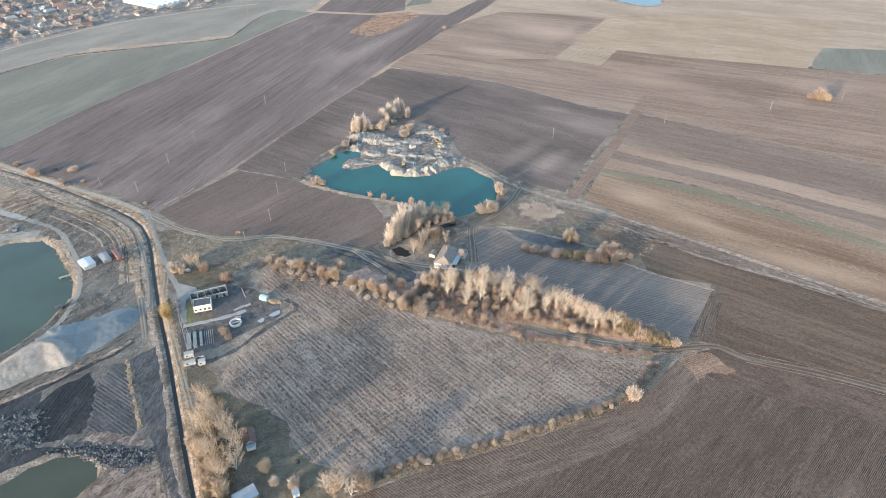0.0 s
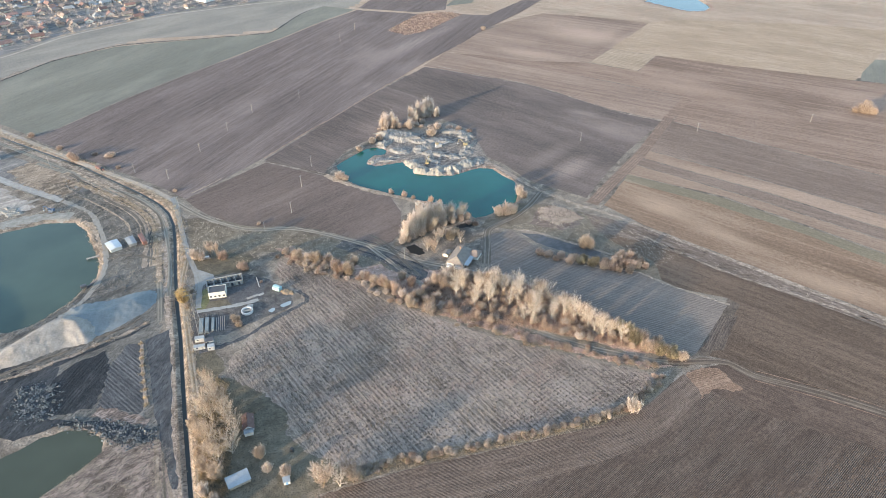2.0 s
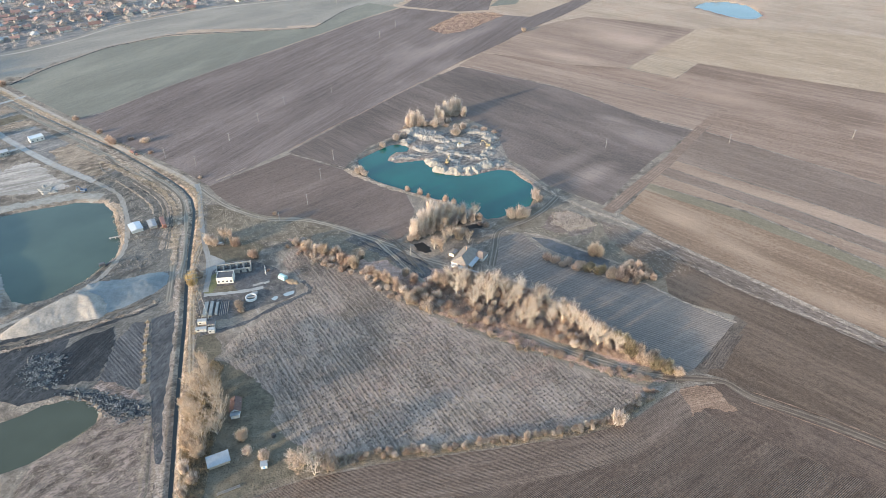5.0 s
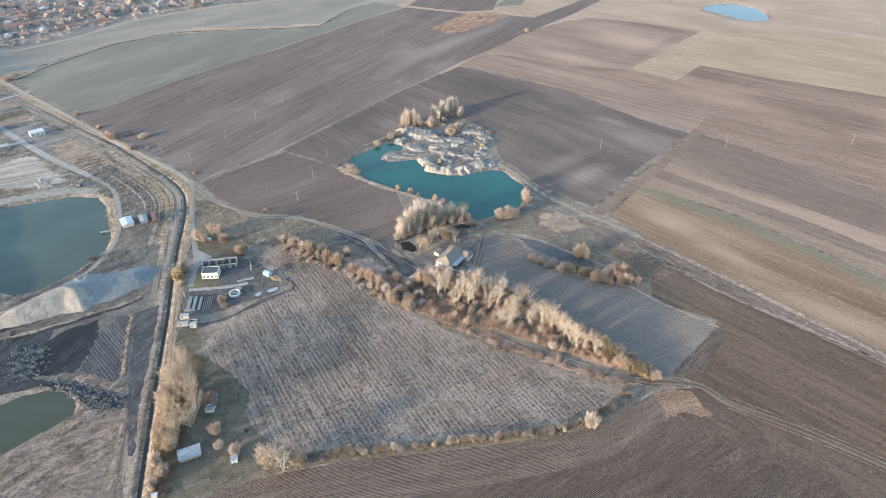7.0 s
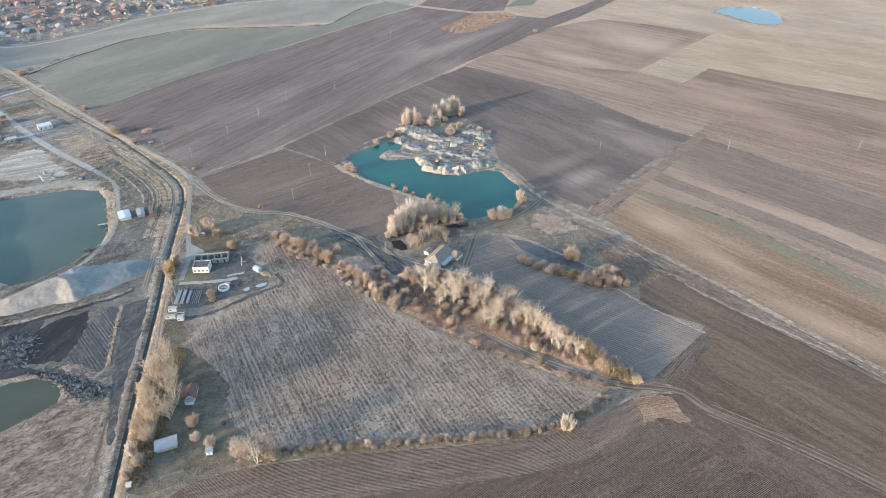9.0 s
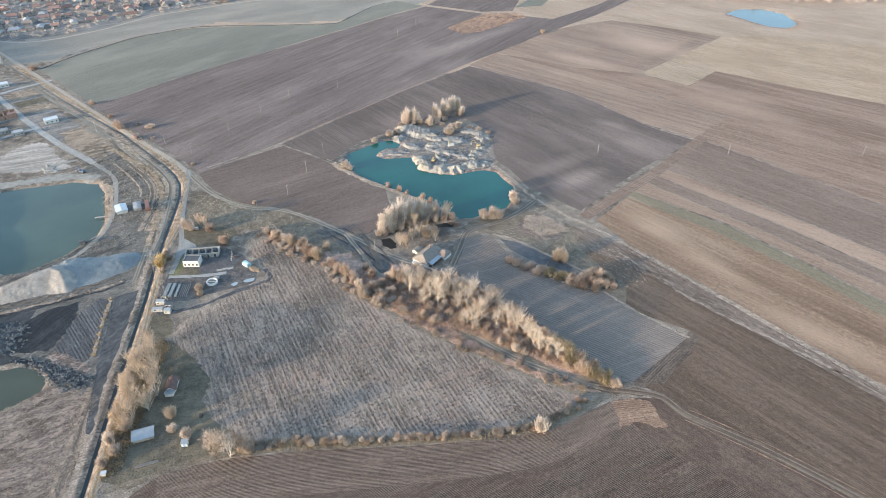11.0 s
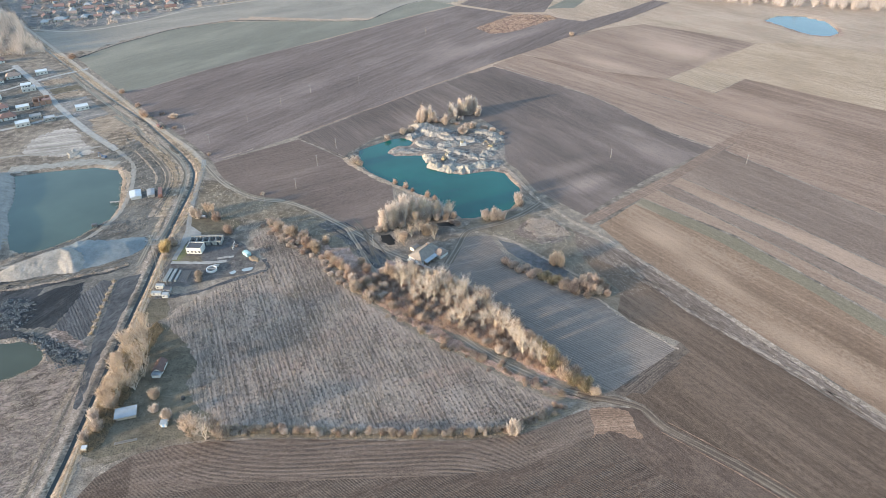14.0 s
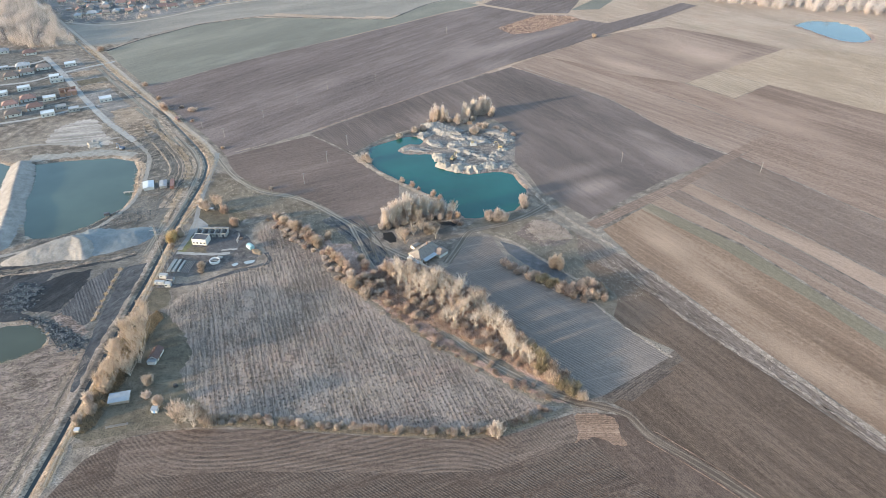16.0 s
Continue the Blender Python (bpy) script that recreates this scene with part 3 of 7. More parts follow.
POND_W = [(-260, 373), (-238, 384), (-205, 395), (-186, 393), (-175, 381), (-160, 352), (-154, 340), (-152, 326), (-160, 303), (-173, 286), (-185, 281), (-195, 284), (-214, 305), (-246, 348), (-258, 367)]
POND_W2 = [(-330, 380), (-271, 366), (-248, 334), (-231, 306), (-215, 282), (-240, 262), (-330, 300)]
POND_S = [(-165, 190), (-148, 197), (-139, 204), (-128, 207), (-119, 205), (-111, 199), (-110, 191), (-114, 186), (-119, 181), (-130, 171), (-146, 162), (-165, 152)]
POND_FAR = [(419, 886), (442, 905), (468, 908), (488, 888), (494, 860), (487, 830), (470, 822), (454, 826), (436, 856)]
WATERS = [(LAKE, -0.9), (POND_W, -1.2), (POND_W2, -1.2), (POND_S, -0.5), (POND_FAR, -0.6)]
CANAL = [(-470, 690), (-400, 631), (-303, 551), (-246, 507), (-208, 478), (-176, 449), (-149, 424.5), (-134, 409), (-124, 394.5), (-117.5, 378), (-113, 360), (-107.5, 334), (-99, 296), (-90, 262), (-84, 236), (-76, 202), (-68, 170), (-61, 142), (-54, 110), (-40, 50)]
WASTE_W = [(-255, 470), (-205, 440), (-165, 418), (-142, 388), (-132, 368), (-126, 340), (-120, 318), (-130, 312), (-150, 300), (-144, 335), (-160, 380), (-205, 415), (-250, 450)]


def land(px, py):
    """Height of the ground."""
    px, py = np.asarray(px, float), np.asarray(py, float)
    z = np.zeros(px.shape)
    w = np.clip(-signed(px, py, WASTE_W) / 8, 0, 1)
    z += w * (0.16 * wave_noise(px, py, 13, 3) + 0.10 * wave_noise(px, py, 6, 4))
    near = np.clip((430 - py) / 60, 0, 1)
    z -= (0.4 + 0.9 * near) * np.clip(1 - line_distance(px, py, CANAL) / (2.0 + 0.6 * near), 0, 1)
    for poly, level in WATERS:
        x0, y0 = np.min(poly, 0) - 12
        x1, y1 = np.max(poly, 0) + 12
        near = (px > x0) & (px < x1) & (py > y0) & (py < y1)
        if near.any():
            d = signed(px[near], py[near], poly) + 0.7 * wave_noise(px[near], py[near], 9, 8)
            z[near] = np.minimum(z[near], np.maximum(level + 0.5 * d, level - 2.5))
    return z


def height(x, y):
    return float(land(np.array([x]), np.array([y]))[0])


def axis(fine0, fine1, step, far0, far1):
    out = list(np.arange(fine0, fine1 + 0.1, step))
    s, v = step, fine1
    while v < far1:
        s = min(s * 1.25, 9.0 if v < 1000 else 400.0)
        v += s
        out.append(v)
    s, v, low = step, fine0, []
    while v > far0:
        s = min(s * 1.25, 9.0 if v > -760 else 400.0)
        v -= s
        low.append(v)
    return np.array(low[::-1] + out)


def structure(ob, label, category="ground"):
    return tagged(ob, label, category, kind="structure")


# ---- the ground ----
gx, gy = axis(-290, 215, 2.0, -4500, 4500), axis(105, 512, 2.0, -4500, 4500)
GX, GY = np.meshgrid(gx, gy)
GZ = land(GX.ravel(), GY.ravel()) - 0.9 * np.clip(1.3 - line_distance(GX.ravel(), GY.ravel(), CANAL) / 3.0, 0, 1)
nx, ny = len(gx), len(gy)
idx = (np.arange(ny - 1)[:, None] * nx + np.arange(nx - 1)[None, :]).ravel()
ground_faces = np.stack([idx, idx + 1, idx + nx + 1, idx + nx], 1)
ground_me = mesh("ground", np.column_stack([GX.ravel(), GY.ravel(), GZ]).tolist(), ground_faces.tolist(), M_LAND, True)
ground_me.materials.append(M_WASTE)
ground_me.materials.append(M_MEADOW)
ground_me.materials.append(M_GRAVELLAND)
ground_me.materials.append(M_VMEADOW)
fx, fy = GX.ravel()[ground_faces].mean(1), GY.ravel()[ground_faces].mean(1)
WASTE_ZONE = [(-190, 262), (-178, 280), (-160, 298), (-148, 326), (-150, 342), (-172, 383), (-186, 398), (-215, 425), (-260, 458), (-275, 490), (-240, 480), (-182, 430), (-140, 398), (-126, 376), (-118, 345), (-110, 305), (-100, 265), (-84, 205), (-70, 150), (-76, 150), (-84, 192), (-104, 202), (-118, 210), (-160, 216), (-200, 210), (-230, 250)]
zone = np.where(signed(fx, fy, WASTE_ZONE) + 2.5 * wave_noise(fx, fy, 14, 6) < 0, 1, 0)
VILLAGE_MEADOW = [(-470, 640), (-378, 655), (-349, 725), (-298, 775), (-246, 818), (-133, 822), (-60, 840), (20, 940), (60, 1100), (-140, 1010), (-245, 930), (-350, 850), (-440, 738), (-500, 720)]

zone = np.where((fx > 330) & (fy > 560), 2, zone)
zone = np.where((fy > 640 + 0.35 * np.abs(fx - 60)) & (fx > -400), 2, zone)
zone = np.where(signed(fx, fy, VILLAGE_MEADOW) < 0, 4, zone)
PIT = [(22, 484), (35, 494), (46, 507), (61, 496), (73, 488), (90, 498), (105, 490), (109, 468), (109, 440), (116, 428), (92, 418), (60, 416), (40, 430), (10, 440), (10, 460), (26, 470)]
zone = np.where(signed(fx, fy, PIT) + 1.5 * wave_noise(fx, fy, 9, 7) < 0, 3, zone)
ground_me.polygons.foreach_set("material_index", zone.astype(np.int32))
structure(new("ground", ground_me), "flat dry grassland in pale brown late autumn colours")


def area(name, outline, material, z, label, category="field", jitter=0.35, step=6.0, drape=False, fine=0.0):
    """A flat piece of land with a slightly ragged edge."""
    rng = random.Random(len(name) * 7 + int(abs(outline[0][0])) * 3 + int(abs(outline[0][1])))
    pts = []
    for a, b in zip(outline, outline[1:] + outline[:1]):
        a, b = Vector(a), Vector(b)
        n = max(1, round((b - a).length / step))
        pts += [a.lerp(b, i / n) + Vector((rng.uniform(-jitter, jitter), rng.uniform(-jitter, jitter))) for i in range(n)]
    tris = tessellate_polygon([[Vector((p.x, p.y, 0)) for p in pts]])
    flip = sum(a.x * b.y - b.x * a.y for a, b in zip(pts, pts[1:] + pts[:1])) < 0
    verts = [(p.x, p.y, z + (height(p.x, p.y) if drape else 0)) for p in pts]
    ob = new(name, mesh(name, verts, [t[::-1] for t in tris], material))
    if ob.data.polygons and sum(p.normal.z * p.area for p in ob.data.polygons) < 0:
        ob.data.flip_normals()
    return structure(ob, label, category)


def strip(name, line, width, material, z, label, category="track", ragged=0.35, columns=4, seed=1, lift=None, smooth=True, vary=0.0, taper=None):
    """A ribbon along a line, draped on the ground; uv: metres along and across. lift: height over its own profile, by column.
    taper: the ribbon lies on one side of the line and changes to this width at its end."""
    rng = random.Random(seed)
    pts = smooth_line(line) if smooth else [Vector(p) for p in line]
    verts, uvs, along = [], [], 0.0
    xs, ys, rows = [], [], []
    for i, p in enumerate(pts):
        a, b = pts[max(0, i - 1)], pts[min(len(pts) - 1, i + 1)]
        side = Vector((-(b - a).y, (b - a).x)).normalized()
        along += (p - pts[i - 1]).length if i else 0
        for k in range(columns + 1):
            v = (k / columns - 0.5) * width * (1 + vary * (noise.noise(Vector((along * 0.05, seed, 0))) + 0.6 * noise.noise(Vector((along * 0.21, seed, 5)))))
            if taper:
                v = -k / columns * (width + (taper - width) * i / (len(pts) - 1))
            if k in (0, columns):
                v += rng.uniform(-ragged, ragged)
            q = p + side * v
            xs.append(q.x), ys.append(q.y), uvs.append((along, v))
            rows.append(lift[k] if lift else 0.0)
    zs = land(np.array(xs), np.array(ys)) + z + np.array(rows)
    n = columns + 1
    faces = [(i * n + k, i * n + k + 1, (i + 1) * n + k + 1, (i + 1) * n + k) for i in range(len(pts) - 1) for k in range(columns)]
    me = mesh(name, list(zip(xs, ys, zs)), [f[::-1] for f in faces], material, True)
    if sum(p.normal.z for p in me.polygons) < 0:
        me.flip_normals()
    layer = me.uv_layers.new(name="UVMap")
    for loop in me.loops:
        layer.data[loop.index].uv = uvs[loop.vertex_index]
    return structure(new(name, me), label, category)


def water_sheet(name, x0, y0, x1, y1, level, material, label):
    """A still surface that the banks cut to its outline."""
    n = 12
    v = [(x0 + (x1 - x0) * i / n, y0 + (y1 - y0) * j / n, level) for j in range(n + 1) for i in range(n + 1)]
    f = [(j * (n + 1) + i, j * (n + 1) + i + 1, (j + 1) * (n + 1) + i + 1, (j + 1) * (n + 1) + i) for j in range(n) for i in range(n)]
    return structure(new(name, mesh(name, v, f, material)), label, "water")


water_sheet("water_lake", -14, 352, 128, 484, -0.9, M_LAKE, "turquoise water filling a gravel pit lake")
water_sheet("water_pond", -336, 256, -146, 400, -1.2, M_PONDW, "grey-green still water of two quarry ponds")
water_sheet("water_small_pond", -170, 148, -104, 212, -0.5, M_POND3, "olive green shallow pond water among reeds")
water_sheet("water_far_pond", 412, 816, 500, 914, -0.6, M_POND4, "sky blue pond water before a bare wood")

# canal: water between the cut banks
canal_line = smooth_line(CANAL, 4.0)
cv = []
for i, p in enumerate(canal_line):
    a, b = canal_line[max(0, i - 1)], canal_line[min(len(canal_line) - 1, i + 1)]
    s = Vector((-(b - a).y, (b - a).x)).normalized() * (1.1 + 1.3 * min(1, max(0, (430 - p.y) / 60)))
    level = -0.22 - 0.58 * min(1, max(0, (430 - p.y) / 60))
    cv += [(p.x - s.x, p.y - s.y, level), (p.x + s.x, p.y + s.y, level)]
cf = [(2 * i, 2 * i + 2, 2 * i + 3, 2 * i + 1) for i in range(len(canal_line) - 1)]
canal_me = mesh("water_canal", cv, cf, M_DITCH)
if canal_me.polygons[0].normal.z < 0:
    canal_me.flip_normals()
structure(new("water_canal", canal_me), "dark narrow drainage canal water between grassy banks", "water")


def offset_line(line, d):
    pts = smooth_line(line, 6.0)
    out = []
    for i, p in enumerate(pts):
        a, b = pts[max(0, i - 1)], pts[min(len(pts) - 1, i + 1)]
        s = Vector((-(b - a).y, (b - a).x)).normalized()
        out.append((p.x + s.x * d, p.y + s.y * d))
    return out


# ---- fields ----
ORCHARD = [(-30, 281), (-27, 285), (-29, 293), (-39, 304), (-45, 314), (-43, 325), (-36, 328), (-30, 324), (-16, 314), (4, 299), (17, 285), (34, 268), (60, 249), (87, 232), (117, 216), (143, 204), (149, 200), (128, 184), (97, 177), (62, 173), (32, 171), (-2, 168), (-22, 180), (-29, 190), (-31, 204), (-42, 216), (-62, 231), (-62, 244), (-42, 266)]
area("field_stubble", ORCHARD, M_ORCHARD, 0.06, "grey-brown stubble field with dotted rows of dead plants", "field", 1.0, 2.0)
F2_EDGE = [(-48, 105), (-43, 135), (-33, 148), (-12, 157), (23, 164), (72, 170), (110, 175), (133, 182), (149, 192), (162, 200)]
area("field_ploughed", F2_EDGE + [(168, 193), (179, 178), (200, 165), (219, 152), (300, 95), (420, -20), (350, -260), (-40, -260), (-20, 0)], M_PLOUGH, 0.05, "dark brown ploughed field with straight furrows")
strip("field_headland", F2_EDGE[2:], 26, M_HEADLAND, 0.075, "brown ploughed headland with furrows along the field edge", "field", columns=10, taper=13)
area("field_brown_wedge", [(166, 202), (187, 204), (196, 192), (214, 182), (231, 170), (262, 146), (420, 10), (420, -22), (300, 93), (219, 150), (200, 163), (179, 176), (168, 191)], M_WEDGE, 0.07, "smooth brown tilled field between a track and furrows")
area("field_turning_patch", [(162.8, 196), (163.5, 200), (168, 202), (175, 202.5), (181.5, 200.5), (182, 195), (184.5, 189), (186, 186.5), (180, 185.6), (176, 187.6), (171, 188), (166, 185.5), (163.4, 184.4), (164.6, 190)], M_STRAWPATCH, 0.09, "tan straw-littered turning patch at a field corner", "patch", 0.8, 1.5)
area("field_hatch", [(182, 213), (189, 213), (210, 237), (201, 238), (180, 217)], M_HATCH, 0.085, "dark hatched strip of tilled soil at a field corner", "field", 0.4, 3)
area("field_corner", [(176, 211), (180, 210), (186, 209), (199, 222), (220, 246), (229, 256), (222, 262), (212, 252), (205, 244), (188, 226), (176, 214)], M_CORNER, 0.055, "trodden dull grass strip at the corner of two fields", "grass", 0.5, 4)
area("belt_floor", [(34, 279), (48, 288), (66, 268), (98, 245), (140, 220), (166, 211), (162, 218), (138, 246), (106, 279), (86, 295), (62, 302), (44, 303), (30, 300), (20, 312), (8, 312), (-20, 328), (-46, 340), (-40, 330), (-14, 316), (8, 300)], M_LITTER, 0.045, "russet leaf litter and dead weeds under trees", "ground", 1.2, 3.0)
area("belt_margin", [(20, 286), (36, 271), (62, 252), (89, 235), (119, 219), (146, 206), (160, 205), (142, 212), (118, 223), (98, 237), (66, 261), (46, 277), (30, 294)], M_LITTER, 0.05, "russet weeds between stubble and a farm track", "grass", 1.2, 3.0)
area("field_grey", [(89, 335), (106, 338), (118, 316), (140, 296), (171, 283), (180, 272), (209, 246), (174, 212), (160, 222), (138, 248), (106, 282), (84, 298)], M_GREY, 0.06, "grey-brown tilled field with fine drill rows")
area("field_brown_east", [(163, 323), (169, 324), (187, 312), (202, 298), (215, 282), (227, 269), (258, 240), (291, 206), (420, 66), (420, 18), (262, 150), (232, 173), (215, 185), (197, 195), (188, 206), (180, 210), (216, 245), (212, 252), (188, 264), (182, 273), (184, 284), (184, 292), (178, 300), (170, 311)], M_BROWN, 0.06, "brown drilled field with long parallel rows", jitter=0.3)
area("field_tan", [(177, 360), (186, 370), (203, 391.3), (251, 351.3), (291, 307.3), (331, 254.3), (441, 116.3), (420, 84), (296, 216), (263, 253), (242, 278), (219, 304), (194, 332)], M_TAN, 0.06, "light tan harrowed field with soft brown streaks", jitter=0.3)
area("field_green_band", [(203, 391), (209, 400), (264, 356), (310, 300), (445, 132), (441, 116), (331, 254), (291, 307), (251, 351)], M_BANDGREEN, 0.055, "narrow olive green band of winter crop", jitter=0.3)
area("field_thin_band", [(209, 401), (221, 414), (282, 354), (329, 301), (455, 152), (445, 133), (311, 302), (265, 358)], M_TAN2, 0.06, "narrow pale brown harrowed band", jitter=0.3)
area("field_brown_band", [(221, 415), (231, 423), (294, 362), (346, 304), (470, 170), (455, 154), (329, 303), (282, 356)], M_EAST, 0.055, "narrow dark brown drilled band of field", jitter=0.3)
area("field_pale_band", [(231, 424), (241, 435), (301, 379), (358, 319), (490, 190), (470, 172), (346, 306), (294, 364)], M_TAN2, 0.06, "pale brown harrowed band with lengthwise streaks", jitter=0.3)
area("field_dark_band", [(241, 436), (283, 486), (345, 422), (400, 362), (545, 230), (490, 192), (358, 321), (301, 381)], M_EAST, 0.055, "grey-brown tilled band of field", jitter=0.3)
area("field_fallow_east", [(284, 487), (322, 535), (262, 590), (112, 706), (260, 646), (302, 613), (340, 657), (503, 552), (660, 460), (800, 320), (560, 232), (400, 364), (345, 424)], M_FALLOW, 0.05, "wide light brown fallow field", jitter=0.3)
area("field_tan_middle", [(83, 666), (113, 708), (185, 652), (262, 588), (318, 538), (283, 500), (276, 491), (240, 521), (184, 593)], M_FALLOW2, 0.065, "pale brown harrowed strip of field", jitter=0.3)
area("field_brown_far", [(113, 709), (138, 738), (175, 789), (215, 822), (262, 845), (330, 812), (382, 778), (318, 708), (260, 647), (199, 662), (150, 690)], M_FALLOW2, 0.06, "brown tilled field with darker far edge")
area("field_far_north", [(18, 914), (96, 880), (136, 886), (150, 960), (60, 1010)], M_BIG, 0.06, "far brown tilled field beyond a pale track")
area("field_far_dark", [(139, 904), (177, 914), (197, 970), (169, 966)], M_GREEN, 0.065, "far dark patch of field among dry meadows")
area("field_straw", [(300, 690), (383, 780), (420, 786), (577, 738), (660, 690), (503, 553), (400, 616), (340, 658), (318, 672)], M_STRAW, 0.072, "straw-coloured stubble field")
area("field_straw_rows", [(261, 647), (300, 689), (318, 671), (339, 657), (302, 614)], M_STRAW2, 0.08, "straw stubble field with clear mown rows")
area("field_dark_east", [(508, 552), (554, 610), (627, 582), (760, 520), (760, 400), (660, 464)], M_GREEN, 0.055, "dull green field beside stubble")
area("field_lake", [(-66, 466), (-28, 519), (18, 584), (84.5, 663), (184, 591), (240, 518), (274, 488), (222, 436), (193, 403), (168, 371), (133, 404), (121, 430), (110, 445), (108, 475), (104, 499), (84, 524), (46, 514), (24, 496), (-3, 472), (-17, 436)], M_DARK, 0.06, "dark grey-brown ploughed field around a gravel pit lake")
area("field_west", [(-64, 462), (-17, 432), (8, 410), (30, 394), (36, 372), (34, 349), (28, 336), (20, 332.5), (2, 344), (-20, 358), (-40, 365.5), (-58, 366.5), (-72, 371), (-94, 386), (-108, 400), (-116, 412)], M_WEST, 0.06, "brown tilled field beside the lake")
area("field_big", [(-116, 413), (-66, 470), (-36, 513), (-12, 543), (26, 596), (55, 634), (80, 669), (137, 738), (175, 789), (239, 862), (309, 958), (289, 970), (251, 918), (187, 848), (155, 860), (140, 876), (96, 871), (16, 905), (-30, 853.5), (-76, 791.5), (-128.5, 725), (-176, 666.5), (-217, 611), (-251, 557), (-270, 541), (-256, 528), (-190, 476), (-148, 442)], M_BIG, 0.055, "wide brown harrowed field with faint lengthwise rows")
area("field_green", [(-270, 543), (-252, 558), (-218, 612), (-177, 668), (-129.5, 726), (-77, 793), (-31, 855), (14, 908), (-30, 935), (-62, 890), (-86, 827), (-98, 814), (-157, 806), (-232, 798), (-269, 791), (-298, 770), (-327, 745), (-344, 711), (-361, 678), (-375, 632), (-345, 606), (-300, 568)], M_GREEN, 0.06, "dull green field of young winter crop")
area("field_red_weeds", [(52, 802), (72, 778), (98, 791), (155, 859), (140, 875), (96, 870)], M_REDWEEDS, 0.075, "reddish patch of dead weeds in a field", "patch", 1.2, 4)
area("meadow_hedge", [(-66, 369), (-42, 363), (-20, 353), (14, 330), (32, 316), (56, 300), (58, 285), (82, 262), (140, 218), (170, 206), (150, 202), (117, 218), (87, 234), (60, 251), (34, 270), (5, 301), (-16, 316), (-46, 336), (-62, 337), (-72, 322), (-100, 345), (-110, 385), (-95, 384)], M_LANDG, 0.03, "short greyish grass beside farm tracks", "grass")
area("meadow_rough", [(86, 345), (112, 338), (128, 330), (160, 302), (172, 282), (182, 272), (190, 262), (214, 252), (226, 268), (205, 292), (186, 314), (163, 330), (160, 352), (140, 366), (120, 372), (100, 362)], M_LANDG, 0.028, "short greyish grass around a thicket", "grass", 1.0)
area("rough_strip", [(160, 352), (193, 329), (219, 301), (242, 275), (263, 250), (296, 213), (420, 78), (420, 67), (291, 207), (257, 242), (232, 262), (205, 291), (186, 311), (162, 328)], M_STRIP, 0.035, "rough strip of dead grass between two fields", "grass", 0.8)
area("grove_pool", [(36, 329), (41, 331), (46, 325), (47, 320), (43, 319), (38, 323)], M_POOL, 0.085, "dark pool beside a grove", "pool", 0.5, 2.0)
area("grove_pool_2", [(69, 348), (76, 351), (84, 352), (86, 349), (80, 346), (72, 345)], M_POOL, 0.085, "dark pool behind a farmhouse", "pool", 0.5, 2.0)
area("slope_dark", [(-108, 263), (-97, 270), (-89, 236), (-80, 194), (-72, 168), (-75, 168), (-86, 198), (-92, 212), (-101, 242)], M_SLOPE, 0.115, "earth slope beside the canal, dark shade in its colour", "ground", 0.6, 3.0)
area("garden_plot", [(-55, 145), (-42, 142), (-32, 150), (-12, 159), (10, 164), (0, 168), (-20, 180), (-27, 191), (-29, 205), (-41, 218), (-60, 229), (-66, 230), (-72, 205), (-64, 172)], M_GRASSY, 0.04, "short green-brown grass around garden sheds", "grass")
area("reed_bed", [(-128, 171), (-116, 181), (-109, 192), (-106, 200), (-88, 196), (-80, 190), (-72, 160), (-66, 138), (-60, 100), (-80, 60), (-140, 100), (-128, 150)], M_REED, 0.05, "pinkish brown bed of dead reeds", "reeds")
area("spoil_dark", [(-170, 208), (-182, 248), (-176, 256), (-164, 246), (-146, 250), (-141, 215), (-122, 211), (-105, 206), (-90, 201), (-90, 193), (-104, 196), (-114, 203), (-124, 208), (-136, 209), (-150, 204)], M_DARKEARTH, 0.055, "spoil ground beside a pond, bluish shade in its colour", "ground", 1.0, 4.0)
# Shaded plots; their shade lies in the soil colours.
area("dark_field_west", [(-143, 216), (-147, 239), (-140, 250), (-127, 257.5), (-122, 247), (-120, 236), (-121, 218)], M_BLACK, 0.075, "almost black ridged soil, shade put into its colour", "field", 1.0, 2.0)
area("dark_field_ridged", [(-121, 247), (-116.5, 261), (-110.5, 260), (-104.5, 243), (-97.5, 220), (-98, 211), (-108, 215), (-119.5, 218.5), (-119.5, 235)], M_BLACK2, 0.085, "dark grey ridged soil plot", "field", 0.9, 2.0)
area("sand_lot", [(-278, 407), (-285, 425), (-286, 440), (-279, 454), (-267, 458), (-254, 450), (-239, 433), (-221, 418), (-229, 409), (-248, 407)], M_LOT, 0.07, "pale bare sand lot with soft edges", "ground", 2.2, 1.6)
area("dry_plot", [(-264, 478), (-252, 490), (-240, 490), (-221, 473), (-206, 456), (-199, 438), (-207, 430), (-221, 437), (-241, 453)], M_DRYPLOT, 0.075, "golden dry grass on an unused plot", "grass", 2.2, 2.0)
area("dry_plot_2", [(-368, 560), (-352, 576), (-340, 575), (-333, 564), (-342, 548), (-351, 544)], M_DRYPLOT, 0.075, "golden dry grass on an unused plot", "grass", 1.6, 2.0)
area("dry_plot_3", [(-332, 526), (-322, 540), (-306, 543), (-295, 533), (-305, 523), (-320, 515)], M_DRYPLOT, 0.075, "golden dry grass on an unused plot", "grass", 1.6, 2.0)
area("mown_plot", [(-346, 541), (-326, 557), (-314, 550), (-324, 538), (-333, 529)], M_GRASSY, 0.07, "dull short grass on a fenced plot", "grass", 0.8, 2.0)
